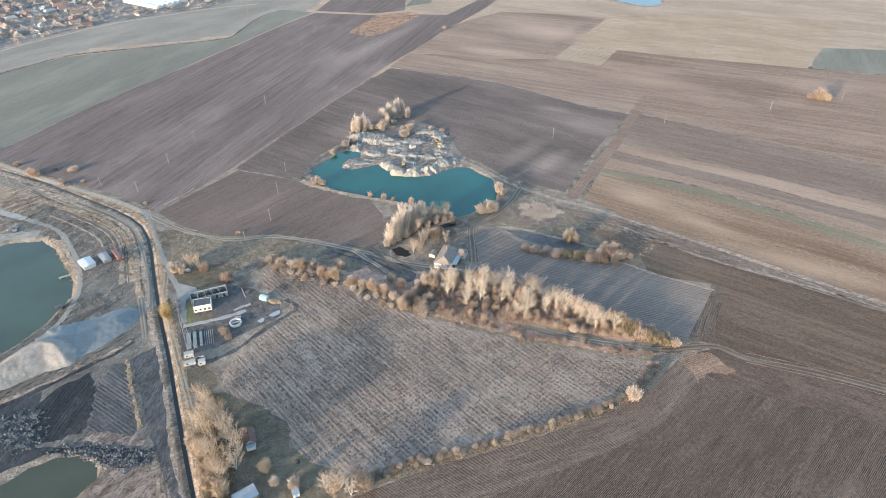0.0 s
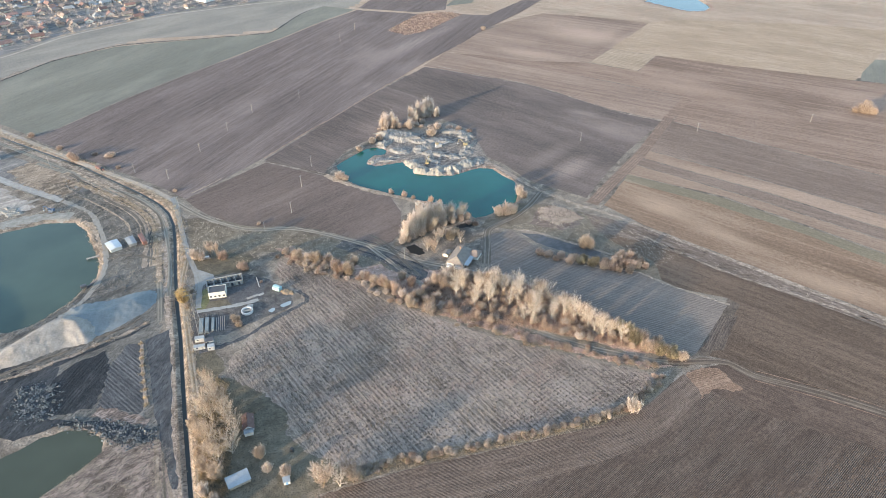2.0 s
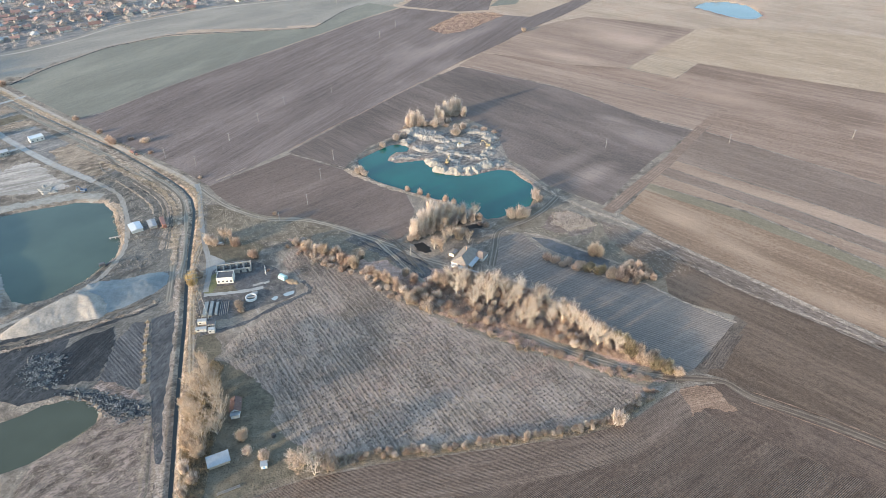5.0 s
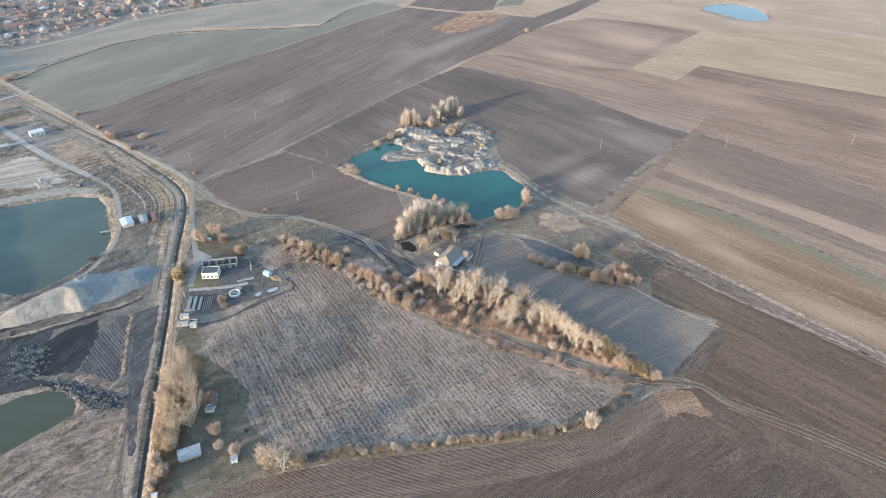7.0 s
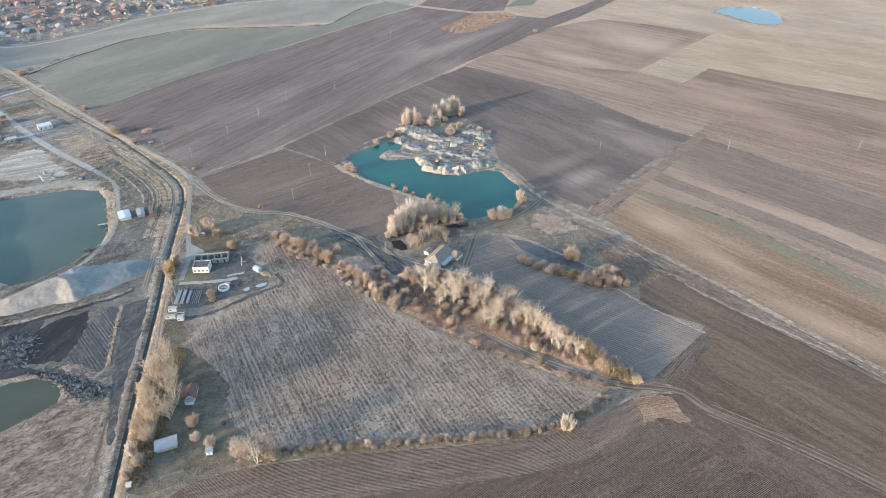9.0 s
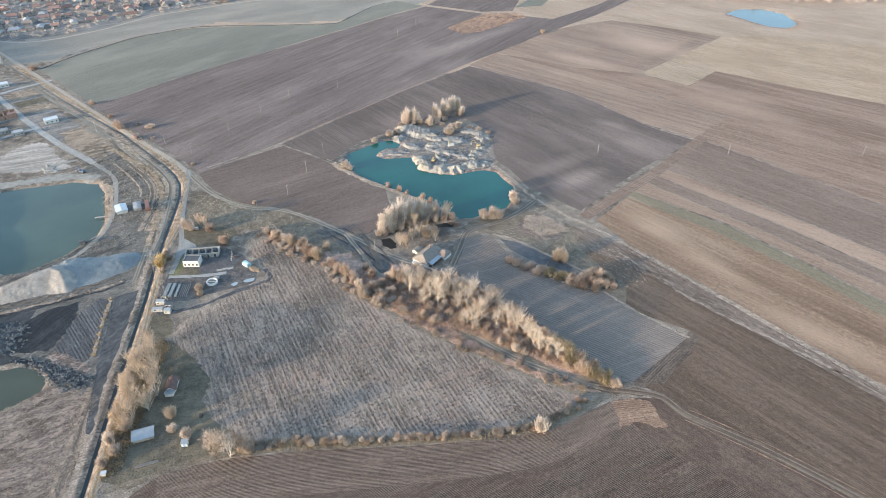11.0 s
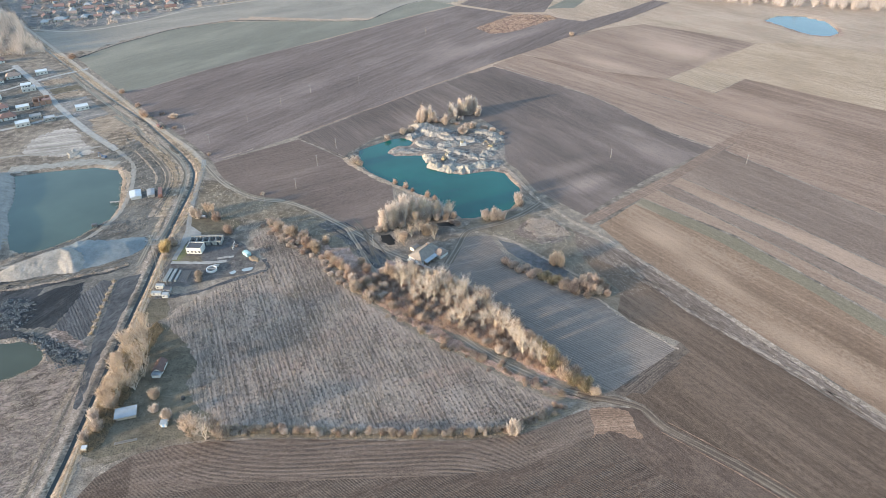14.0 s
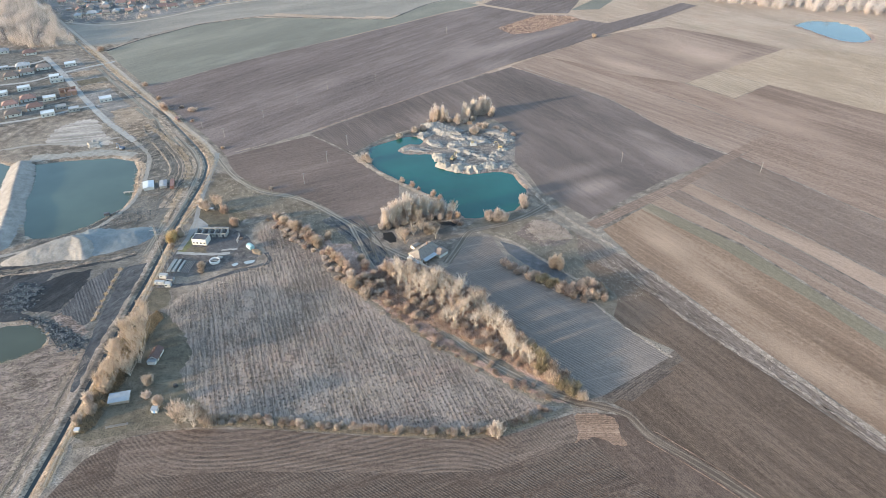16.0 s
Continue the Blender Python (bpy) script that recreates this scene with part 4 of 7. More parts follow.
strip("canal_path", [(-349, 581), (-310, 547), (-264, 510), (-227, 480), (-204, 461)], 3.0, M_BANKTRACK, 0.117, "grey worn path beside the canal", "track", 0.5, vary=0.5)
strip("lot_track", [(-330, 372), (-304, 388), (-283, 402), (-244, 413), (-221, 429)], 3.4, M_PALEROAD, 0.10, "pale dusty track across bare plots", "track", 0.8, vary=0.6)
area("weed_mound", [(121, 345), (126, 356), (133, 364), (142, 365), (151, 357), (158, 346), (153, 338), (141, 334), (128, 338)], M_WEEDS, 0.07, "pale pinkish patch of dead weeds", "patch", 1.5, 2.5)
area("dark_hollow", [(112, 334), (122, 331), (141, 317), (156, 305), (154, 300), (140, 306), (129, 312), (119, 322)], M_COURT, 0.065, "dark strip of ground beside a thicket", "field", 0.6, 3.0)
area("plot_strip", [(-384, 566), (-306, 503), (-252, 460), (-206, 428), (-186, 440), (-210, 459), (-252, 491), (-310, 538), (-394, 606)], M_PLOTS, 0.045, "bare grey-brown plots between a street and the canal", "ground", 1.0)
area("village_ground", [(-350, 415), (-300, 470), (-372, 560), (-425, 600), (-470, 612), (-560, 560), (-480, 430)], M_WASTE, 0.05, "grey bare building plots of a village", "ground", 1.0)

# ---- roads and tracks ----
ROAD = [(-640, 838), (-540, 756), (-443, 677), (-337, 589), (-252, 519), (-197, 473), (-150, 436), (-124, 411), (-110, 396), (-95, 382), (-72, 367), (-58, 363), (-40, 362), (-22, 355), (0, 342), (22, 328), (36, 317), (50, 309), (60, 304), (68, 298)]
strip("road", ROAD[:8], 5.2, M_ROAD, 0.10, "pale gravel farm road along the canal", "road")
strip("road_branch", ROAD[7:], 3.2, M_LANE, 0.115, "pale gravel lane to the farmhouse", "road")
strip("road_south", [(-100.5, 336), (-98.4, 311), (-92.8, 288), (-86, 262), (-81, 244), (-76, 226), (-71, 208), (-64, 172), (-57, 144), (-50, 120)], 3.0, M_TRACK, 0.11, "worn service track beside the canal", "track", vary=0.3)
strip("road_yard", [(-126, 416), (-121.5, 405), (-113, 379), (-105.5, 355), (-99.5, 338), (-93, 322), (-89, 312), (-86.8, 300), (-85, 286)], 3.2, M_GREYROAD, 0.125, "grey hard-surfaced road from the crossing to a yard", "road", 0.3, vary=0.2)
area("yard_apron", [(-94.2, 325.1), (-81.5, 317.2), (-80.4, 312.6), (-84.2, 309.3), (-87.0, 304.2), (-89.0, 302.7), (-92.2, 313.8)], M_GREYROAD_FLAT, 0.118, "pale grey concrete apron before an unfinished building", "drive", 0.2, 2.0)
strip("canal_bed", CANAL, 8.4, M_DRYPLOT, 0.05, "dry grass banks cut for the drainage canal", "bank", 0.2, 16)
strip("canal_bank_east", offset_line(CANAL[7:], 4.6), 3.6, M_GOLD, 0.09, "golden dry grass bank of the canal", "grass", 0.8, vary=0.7)
strip("canal_bank_far", offset_line(CANAL[:8], 5.2), 3.6, M_GOLD, 0.09, "golden dry grass verge of the canal", "grass", 0.8, vary=0.7)
strip("canal_bank_west", offset_line(CANAL[2:], -5.0), 3.0, M_VERGE, 0.09, "pale dry grass bank of the canal", "grass", 0.6, vary=0.7)
for k, (d, w, mtl, lab) in enumerate(((-7.6, 1.5, M_DRYPLOT, "golden dry grass line on the canal bank"), (-9.8, 1.3, M_DULLTRACK, "worn wheel line on the canal bank"), (-12.2, 1.6, M_DRYPLOT, "pale dead grass line on the canal bank"))):
    strip("bank_south_%d" % (k + 1), offset_line(CANAL[15:], d), w, mtl, 0.11 + 0.004 * k, lab, "grass", 0.5, seed=140 + k, vary=0.9)
strip("track_west_bank", [(-245, 488), (-198, 454), (-172, 431), (-154, 413), (-137, 390), (-128, 372), (-122, 349), (-116, 328), (-109, 300), (-104, 278)], 3.0, M_BANKTRACK, 0.102, "rutted earth track on the canal's west bank", "track", vary=0.35)
strip("track_west_bank_2", [(-176, 438), (-151, 420), (-134, 400), (-123, 376), (-116, 354), (-109, 328), (-104, 300)], 2.4, M_BANKTRACK, 0.12, "second rutted track beside the canal", "track", seed=3, vary=0.35)
strip("track_waste", [(-212, 466), (-199, 450), (-198, 438), (-205, 430), (-204, 422)], 2.8, M_DULLTRACK, 0.12, "curved dull track over waste ground", "track", seed=4)
strip("track_waste_2", [(-198, 428), (-172, 415), (-151, 404), (-141, 394), (-132, 380)], 2.6, M_DULLTRACK, 0.126, "dull track over waste ground", "track", seed=5)
strip("track_waste_3", [(-150, 343), (-141, 346), (-130, 344), (-120, 338)], 2.6, M_DULLTRACK, 0.130, "dull track past the site hut", "track", seed=6)
for k, (d, w, mtl, lab) in enumerate(((-8.4, 3.0, M_GOLD, "golden dry grass between canal tracks"), (-13.0, 3.2, M_GOLD, "golden dry grass between canal tracks"), (-17.5, 2.6, M_VERGE, "pale dead grass beside a canal track"))):
    strip("bank_line_%d" % (k + 1), offset_line(CANAL[4:12], d), w, mtl, 0.108 + 0.003 * k, lab, "grass", 0.7, seed=20 + k, vary=0.9)
line_rng = random.Random(17)
for k, d in enumerate((-7.0, -9.6, -11.2, -13.8, -15.4, -18.6, -20.4, -22.6, -24.8, -27.0)):
    whole = offset_line(CANAL[4:12], d)
    cut = whole[line_rng.randrange(0, 12):len(whole) - line_rng.randrange(0, 10)]
    strip("bank_rut_%d" % (k + 1), cut, line_rng.uniform(0.8, 1.6), (M_DULLTRACK, M_GOLD, M_BANK, M_WASTE, M_GOLD)[k % 5], 0.136 + 0.004 * k, "worn wheel line along the canal bank", "track", 0.4, 2, seed=70 + k, vary=0.8)
strip("bank_gold_west", [(-208, 452), (-172, 427), (-150, 408), (-134, 386), (-125, 362), (-118, 338), (-112, 314)], 3.0, M_GOLD, 0.178, "golden dry grass between two tracks", "grass", 0.8, vary=0.7)
strip("track_quarry", [(-205, 424), (-180, 404), (-168, 385), (-156, 358), (-149, 333), (-151, 306), (-162, 285), (-176, 270), (-195, 256)], 3.2, M_PALEROAD, 0.096, "pale dusty quarry track round a pond", "track", 0.6, vary=0.6)
strip("street", [(-430, 602), (-376, 559), (-307, 500), (-253, 457), (-205, 424)], 6.0, M_STREET, 0.11, "pale new village street", "street", vary=0.35)
strip("street_bridge", [(-376, 559), (-364, 577), (-344, 602)], 5.0, M_STREET, 0.13, "pale side street to a canal bridge", "street")
for i, line in enumerate([[(-480, 545), (-433, 575), (-422, 597)], [(-430, 508), (-393, 530), (-377, 558)], [(-385, 448), (-340, 487), (-320, 512)], [(-360, 424), (-322, 450), (-290, 486)]]):
    strip("side_street_%d" % (i + 1), line, 4.2, M_STREET, 0.12, "narrow pale village side street", "street", seed=i)
strip("track_belt", [(12, 334), (24, 316), (36, 297), (50, 280), (66, 265), (98, 241), (118, 227), (142, 215), (158, 209)], 2.6, M_LANE, 0.14, "worn farm track along a tree belt", "track", vary=0.5)
strip("track_field", [(154, 210), (163, 208), (174, 207), (187, 204), (196, 194), (214, 183), (231, 172), (262, 148), (330, 90), (420, 12)], 4.6, M_FIELDTRACK, 0.13, "worn wheel track between two brown fields", "track", 0.7, vary=0.4)
for k, d in enumerate((-3.4, 3.6)):
    strip("field_rut_%d" % (k + 1), offset_line([(196, 194), (214, 183), (231, 172), (262, 148), (330, 90), (420, 12)], d), 0.55, M_STRAWPATCH, 0.14 + 0.004 * k, "thin pale wheel rut beside a field track", "track", 0.15, 1, seed=90 + k, vary=0.7)
strip("track_edge", [(-52, 140), (-40, 146), (-14, 159), (23, 166), (72, 172), (110, 177), (133, 184), (150, 195), (160, 203)], 3.0, M_LANDG, 0.10, "grassy margin between field and hedge", "grass")
strip("track_lake", [(104, 440), (118, 422), (129, 401), (138, 386), (149, 374), (159, 363), (170, 354), (193, 330), (219, 301), (242, 275), (263, 250), (296, 213), (420, 80)], 3.0, M_VERGE, 0.10, "pale dusty lane leaving the gravel pit", "track", vary=0.7)
strip("track_lake_south", [(138, 384), (127, 369), (113, 355), (100, 347), (91, 340), (87, 322), (83, 304)], 5.0, M_RUTS, 0.125, "rutted earth track behind the farmhouse", "track")
area("mud_ground", [(-4, 344), (8, 340), (22, 330), (34, 318), (44, 308), (46, 299), (41, 293), (33, 298), (26, 308), (16, 318), (4, 327), (-8, 335)], M_YARD, 0.052, "dark rutted muddy ground beside a farm lane", "ground", 1.2, 2.5)
area("mud_puddle", [(37, 301), (41, 304), (44, 301), (43, 296), (39, 295)], M_COURT, 0.07, "dark wet hollow among bushes", "ground", 0.8, 1.5)
for k, d in enumerate((-6.5, -4.6, -2.6, 2.4, 4.4)):
    strip("mud_rut_%d" % (k + 1), offset_line([(6, 338), (22, 326), (34, 311), (43, 302)], d), 0.9, (M_DARKEARTH, M_DULLTRACK)[k % 2], 0.075 + 0.005 * k, "deep wheel rut in muddy ground", "track", 0.3, 2, seed=110 + k, vary=0.8)
for k, line in enumerate(([(13, 347), (24, 334), (31, 318), (37, 304)], [(17, 338), (28, 323), (36, 308), (42, 297)], [(24, 333), (38, 317), (47, 303)])):
    strip("rut_%d" % (k + 1), line, 1.3, M_DULLTRACK, 0.16 + 0.011 * k, "muddy wheel ruts leaving a farm lane", "track", 0.5, seed=50 + k, vary=0.5)
CROSS = [(169, 363), (199, 396), (230, 429), (257, 462), (283, 494), (322, 538)]
strip("track_cross", CROSS, 8.5, M_FALLOW, 0.085, "pale tractor track across the fields", "track")
for k, d in enumerate((-4.4, -2.6, -0.9, 1.3, 3.6)):
    strip("wheel_mark_%d" % (k + 1), offset_line(CROSS[:-1], d), 0.7, M_EAST, 0.11, "dark wheel rut across fields", "track", 0.15, 1, vary=0.5)
strip("verge_rough", [(190, 318), (212, 288), (234, 264), (257, 244), (292, 209), (420, 70)], 1.4, M_VERGE, 0.09, "pale dry grass verge between fields", "grass", 1.0, vary=0.9)
strip("verge_middle", [(108, 339), (116, 336), (124, 332), (142, 318), (157, 306), (163, 300)], 1.8, M_VERGE, 0.09, "pale grass verge beside a dark strip", "grass", 0.6, vary=0.9)
strip("verge_grey_field", [(119, 314), (140, 295), (171, 282), (180, 272), (210, 246)], 1.4, M_VERGE, 0.09, "pale grass verge along a grey field", "grass", 0.7, vary=0.9)
strip("verge_line", [(-66, 470), (-36, 513), (-12, 543), (26, 596), (55, 634), (80, 669), (137, 738), (175, 789), (239, 862), (310, 958)], 1.3, M_FALLOW2, 0.09, "pale grass line between two fields", "grass", 0.8, vary=0.9)
strip("verge_west", [(-113, 421), (-104, 430), (-95, 440)], 1.2, M_VERGE, 0.09, "pale grass line between two fields", "grass", 0.5, vary=0.9)
strip("verge_lake_west", [(-66, 465), (-40, 450), (-17, 434)], 0.8, M_HATCH, 0.09, "dark furrow between two fields", "furrow", 0.3, vary=0.9)
strip("verge_tan", [(98, 662), (184, 591), (240, 519), (276, 489)], 1.0, M_VERGE, 0.09, "light brown field boundary", "grass", 0.6, vary=0.9)
strip("ditch_far", [(-375, 634), (-361, 680), (-344, 713), (-325, 748), (-298, 772), (-269, 794), (-232, 801), (-157, 808), (-98, 816.5), (-86, 829.5), (-62, 892), (-43, 922)], 1.8, M_DARKEARTH, 0.09, "dry ditch with dead weeds beside the green field", "ditch", 0.8, vary=0.7)
strip("ditch_far_bank", offset_line([(-375, 636), (-361, 680), (-344, 713), (-325, 748), (-298, 772), (-269, 794), (-232, 801), (-157, 808), (-98, 816.5)], 3.0), 3.2, M_VERGE, 0.085, "golden weeds along a dry ditch", "grass", 0.9, vary=0.8)
strip("bank_lake_south", [(-17, 434), (-8, 424), (6, 412), (30, 396), (50, 384), (62, 378)], 4.0, M_GOLD, 0.08, "narrow weedy bank of the lake", "grass", 0.8, vary=0.7)
strip("bank_lake_north", [(-16, 436), (-3, 465), (15, 481), (28, 492)], 4.0, M_WASTE, 0.08, "narrow weedy bank of the lake", "grass", 0.8, vary=0.7)
strip("shore_lake_east", [(104, 432), (115, 426), (121, 412), (128, 402)], 5.0, M_GRAVELLAND, 0.08, "pale gravel shore of the lake", "shore", 0.8, vary=0.7)
strip("shore_far_pond", [(414, 878), (430, 854), (450, 823), (470, 817), (490, 826), (498, 858)], 4.0, M_LITTER, 0.09, "brown weedy rim of a far pond", "shore", 1.0, vary=0.8)
strip("shore_pond", [(-268, 380), (-250, 387), (-230, 396), (-212, 401), (-190, 399)], 11.0, M_SAND, 0.09, "pale sand shore of the quarry pond", "shore", 1.5, vary=0.5)
strip("shore_pond_east", [(-180, 392), (-170, 382), (-157, 355), (-150, 338)], 3.0, M_GOLD, 0.09, "dry reed fringe of the quarry pond", "shore", 0.8, vary=0.7)
strip("shore_pond_south", [(-151, 322), (-160, 300), (-174, 283), (-188, 277)], 4.0, M_WASTE, 0.09, "muddy shore of the quarry pond", "shore", 0.8, vary=0.7)
SPOIL = [(-180, 240), (-169, 244), (-157, 249.3), (-145, 255.3), (-133, 263.3), (-120, 270), (-111, 278)]
for k, (d, w, mtl) in enumerate(((0.0, 1.6, M_VERGE), (-2.4, 2.0, M_DARKEARTH), (2.6, 2.4, M_WASTE), (5.2, 1.4, M_DULLTRACK))):
    strip("spoil_edge_%d" % (k + 1), offset_line(SPOIL, d), w, mtl, 0.13 + 0.006 * k, "ragged ridge of spoil and dead weeds above dark plots", "grass", 0.9, 3, seed=60 + k, vary=0.9)
strip("dry_strip", [(-109.3, 261), (-105, 244), (-99.5, 227), (-96.5, 217)], 1.6, M_VERGE, 0.13, "narrow strip of golden dead grass", "grass", 0.4, vary=0.6)
strip("dry_strip_south", [(-119, 216), (-106, 211), (-93, 206)], 5.0, M_REED, 0.13, "narrow strip of dead reeds", "grass", 1.0, vary=0.7)
strip("yard_lane", [(-85, 283), (-76, 284), (-62, 286), (-52, 289)], 2.8, M_CONCRETE, 0.13, "pale concrete lane through a yard", "drive")
area("yard_lawn", [(-98, 338), (-88, 313), (-62, 319), (-60, 334), (-76, 340)], M_GRASSY, 0.055, "dull brown-green lawn behind an unfinished building", "grass", 0.8, 3)
area("yard_grass", [(-86.5, 301), (-83.5, 304), (-80.5, 301), (-80, 290), (-81, 284), (-86, 285)], M_LAWNGREEN, 0.078, "small bright green lawn beside a white house", "grass", 0.4, 1.5)
area("yard_lawn_south", [(-79, 249), (-70, 250), (-62, 236), (-68, 229), (-76, 232)], M_GRASSY, 0.062, "dull green grass below site containers", "grass", 0.8, 2.5)
strip("yard_ditch", [(-78, 250), (-70, 252), (-56, 258), (-44, 269), (-33, 277), (-25, 283), (-24, 287), (-30, 294)], 2.6, M_BLACK2, 0.09, "dark ditch round a farmyard", "ditch", 0.7, vary=0.6)
area("yard_court", [(-74, 303), (-63, 303), (-58, 310), (-50, 306), (-50, 289), (-66, 286), (-69, 293)], M_COURT, 0.075, "dark grey gravel court beside a white house", "yard", 0.5, 3)
area("yard_front", [(-81, 291), (-70, 292), (-66, 286), (-80, 283), (-85, 293)], M_GRASSY, 0.072, "brown lawn before a white house", "grass", 0.4, 3)
area("yard", [(-88, 310), (-62, 316), (-48, 308), (-34, 292), (-32, 280), (-52, 270), (-66, 262), (-84, 258), (-86, 280)], M_YARD, 0.05, "dark bare earth yard of a small farm", "yard", 0.6, 4)


# ---- heaps of sand and gravel ----
def heap(name, outline, top, material, label, seed, slope=0.62, step=1.6, group=""):
    """A tipped heap: steep sides at the angle of rest, gullies, an uneven crest with sharp shoulders."""
    x0, y0 = np.min(outline, 0) - 2
    x1, y1 = np.max(outline, 0) + 2
    ax, ay = np.arange(x0, x1 + step, step), np.arange(y0, y1 + step, step)
    X, Y = np.meshgrid(ax, ay)
    X, Y = X.ravel(), Y.ravel()
    d = -signed(X, Y, outline) + 1.0 * wave_noise(X, Y, 16, seed) + 0.45 * wave_noise(X, Y, 5, seed + 1) + 0.3 * wave_noise(X, Y, 2.4, seed + 9)
    crest = top * (0.75 + 0.3 * np.abs(wave_noise(X, Y, 9, seed + 2)) - 0.25 * np.abs(wave_noise(X, Y, 4, seed + 6)))
    side = d * slope * (1 + 0.25 * wave_noise(X, Y, 5, seed + 5))
    rough = (0.24 * wave_noise(X, Y, 3.0, seed + 7) + 0.2 * wave_noise(X, Y, 1.7, seed + 8)) * np.clip(d * 0.6, 0, 1)
    Z = land(X, Y) + np.where(d > 0, np.minimum(side, crest) + rough, d * 0.3)
    n = len(ax)
    faces = [(j * n + i, j * n + i + 1, (j + 1) * n + i + 1, (j + 1) * n + i) for j in range(len(ay) - 1) for i in range(n - 1)]
    faces = [f for f in faces if max(d[k] for k in f) > -0.8]
    used = sorted({k for f in faces for k in f})
    at = {k: i for i, k in enumerate(used)}
    ob = new(name, mesh(name, [(X[k], Y[k], Z[k]) for k in used], [tuple(at[k] for k in f) for f in faces], material))
    return tagged(ob, label, "heap", group)


def mound(x, y, rx, ry, angle, top, material, label, seed, group="", name="gravel_mound"):
    c, s = math.cos(radians(angle)), math.sin(radians(angle))
    ring = []
    for k in range(14):
        a = k * 2 * math.pi / 14
        f = 1 + 0.4 * math.sin(2 * a + seed) * math.sin(3 * a + 2 * seed) + 0.2 * math.sin(5 * a + seed)
        u, v = 1.25 * f * rx * math.cos(a), 1.25 * f * ry * math.sin(a)
        ring.append((x + u * c - v * s, y + u * s + v * c))
    return heap(name, ring, top, material, label, seed, 0.78, 0.8, group)


def crest_heap(name, crest, slope, material, label, seed, step=1.0, gully=0.10):
    """Sand tipped along a crest of x, y, height: straight slopes at the angle of rest, gullies down the slope."""
    pts = [(Vector(a[:2]).lerp(Vector(b[:2]), i / 6), a[2] + (b[2] - a[2]) * i / 6) for a, b in zip(crest, crest[1:]) for i in range(6)] + [(Vector(crest[-1][:2]), crest[-1][2])]
    far = max(c[2] for c in crest) / slope + 3
    ax = np.arange(min(c[0] for c in crest) - far, max(c[0] for c in crest) + far, step)
    ay = np.arange(min(c[1] for c in crest) - far, max(c[1] for c in crest) + far, step)
    X, Y = [v.ravel() for v in np.meshgrid(ax, ay)]
    Z = np.full(X.shape, -9.0)
    for p, h in pts:
        r, a = np.hypot(X - p.x, Y - p.y), np.arctan2(Y - p.y, X - p.x)
        cut = 1 + gully * np.sin(a * 9 + seed) * np.sin(a * 23 + 2 * seed) + 0.05 * np.sin(a * 41)
        Z = np.maximum(Z, h - slope * r * cut)
    Z += (0.16 * wave_noise(X, Y, 5, seed) + 0.10 * wave_noise(X, Y, 2.4, seed + 1)) * np.clip(Z, 0, 1)
    n, low = len(ax), land(X, Y)
    faces = [(j * n + i, j * n + i + 1, (j + 1) * n + i + 1, (j + 1) * n + i) for j in range(len(ay) - 1) for i in range(n - 1)]
    faces = [f for f in faces if max(Z[k] - low[k] for k in f) > 0 and min(Z[k] for k in f) > -1.6]
    used = sorted({k for f in faces for k in f})
    at = {k: i for i, k in enumerate(used)}
    return tagged(new(name, mesh(name, [(X[k], Y[k], Z[k]) for k in used], [tuple(at[k] for k in f) for f in faces], material, True)), label, "heap")


crest_heap("sand_mound", [(-182, 254, 2.5), (-172, 262, 6), (-160, 272, 8), (-152, 278, 8.6), (-146, 276.5, 7.6), (-140.5, 269.5, 3.2)], 0.66, M_SANDHEAP, "tall pale sand heap with a sharp crest", 5)
crest_heap("gravel_apron", [(-146, 284, 5.6), (-138, 284, 4.6), (-131, 289, 4.4), (-122, 295, 3.8), (-117, 300, 2.4)], 0.36, M_APRON, "spread heap of fine gravel, blue-grey shade in its colour", 9)
crest_heap("sand_dam", [(-268, 370, 3.4), (-256, 353, 4.4), (-243, 333, 4.4), (-233, 318, 3.0), (-222, 302, 4.2), (-208, 280, 4.4), (-200, 268, 3.0)], 0.52, M_SANDHEAP, "pale sand dam between two quarry ponds", 15)
GH = [(46, 495, 17, 8, 150, 4.6), (60, 468, 9, 4, 20, 3.2), (26, 452, 9, 3.2, 10, 1.6), (48, 443, 5, 6, 60, 2.6), (57, 431, 6, 4.4, 0, 3.6), (69, 427, 7, 4.8, 10, 4.0), (80, 427, 6, 4.8, 0, 4.2), (91, 434, 6, 5, 40, 3.4), (29, 480, 6, 4, 60, 2.6), (68, 456, 8, 4, 170, 2.4), (40, 466, 7, 4, 150, 2.4), (88, 497, 10, 4, 160, 2.6), (101, 486, 6, 5, 80, 2.6), (77, 480, 10, 4, 165, 2.4), (100, 438, 4.5, 3.5, 60, 2.0), (85, 448, 8, 3, 150, 1.8), (56, 482, 8, 3.5, 150, 2.4)]
for i, (x, y, rx, ry, a, top) in enumerate(GH):
    pale = i in (3, 4, 5, 6, 7)
    mound(x, y, rx, ry, a, top * (0.9 if pale else 0.75), M_SAND if pale else M_GRAVEL, "pale sandy gravel heap at the lake spit" if pale else "grey gravel heap in the pit", 30 + i, "gravel heaps")
heap_rng = random.Random(77)
for i in range(24):
    while True:
        x, y = heap_rng.uniform(24, 108), heap_rng.uniform(428, 502)
        if signed(np.array([x]), np.array([y]), PIT)[0] < -5 and signed(np.array([x]), np.array([y]), LAKE)[0] > 5:
            break
    mound(x, y, heap_rng.uniform(2, 5), heap_rng.uniform(1.4, 2.6), heap_rng.uniform(0, 180), heap_rng.uniform(0.7, 1.9), M_GRAVEL if i % 3 else M_SAND, "small grey gravel heap in the pit" if i % 3 else "small pale sand heap in the pit", 200 + i, "gravel heaps")
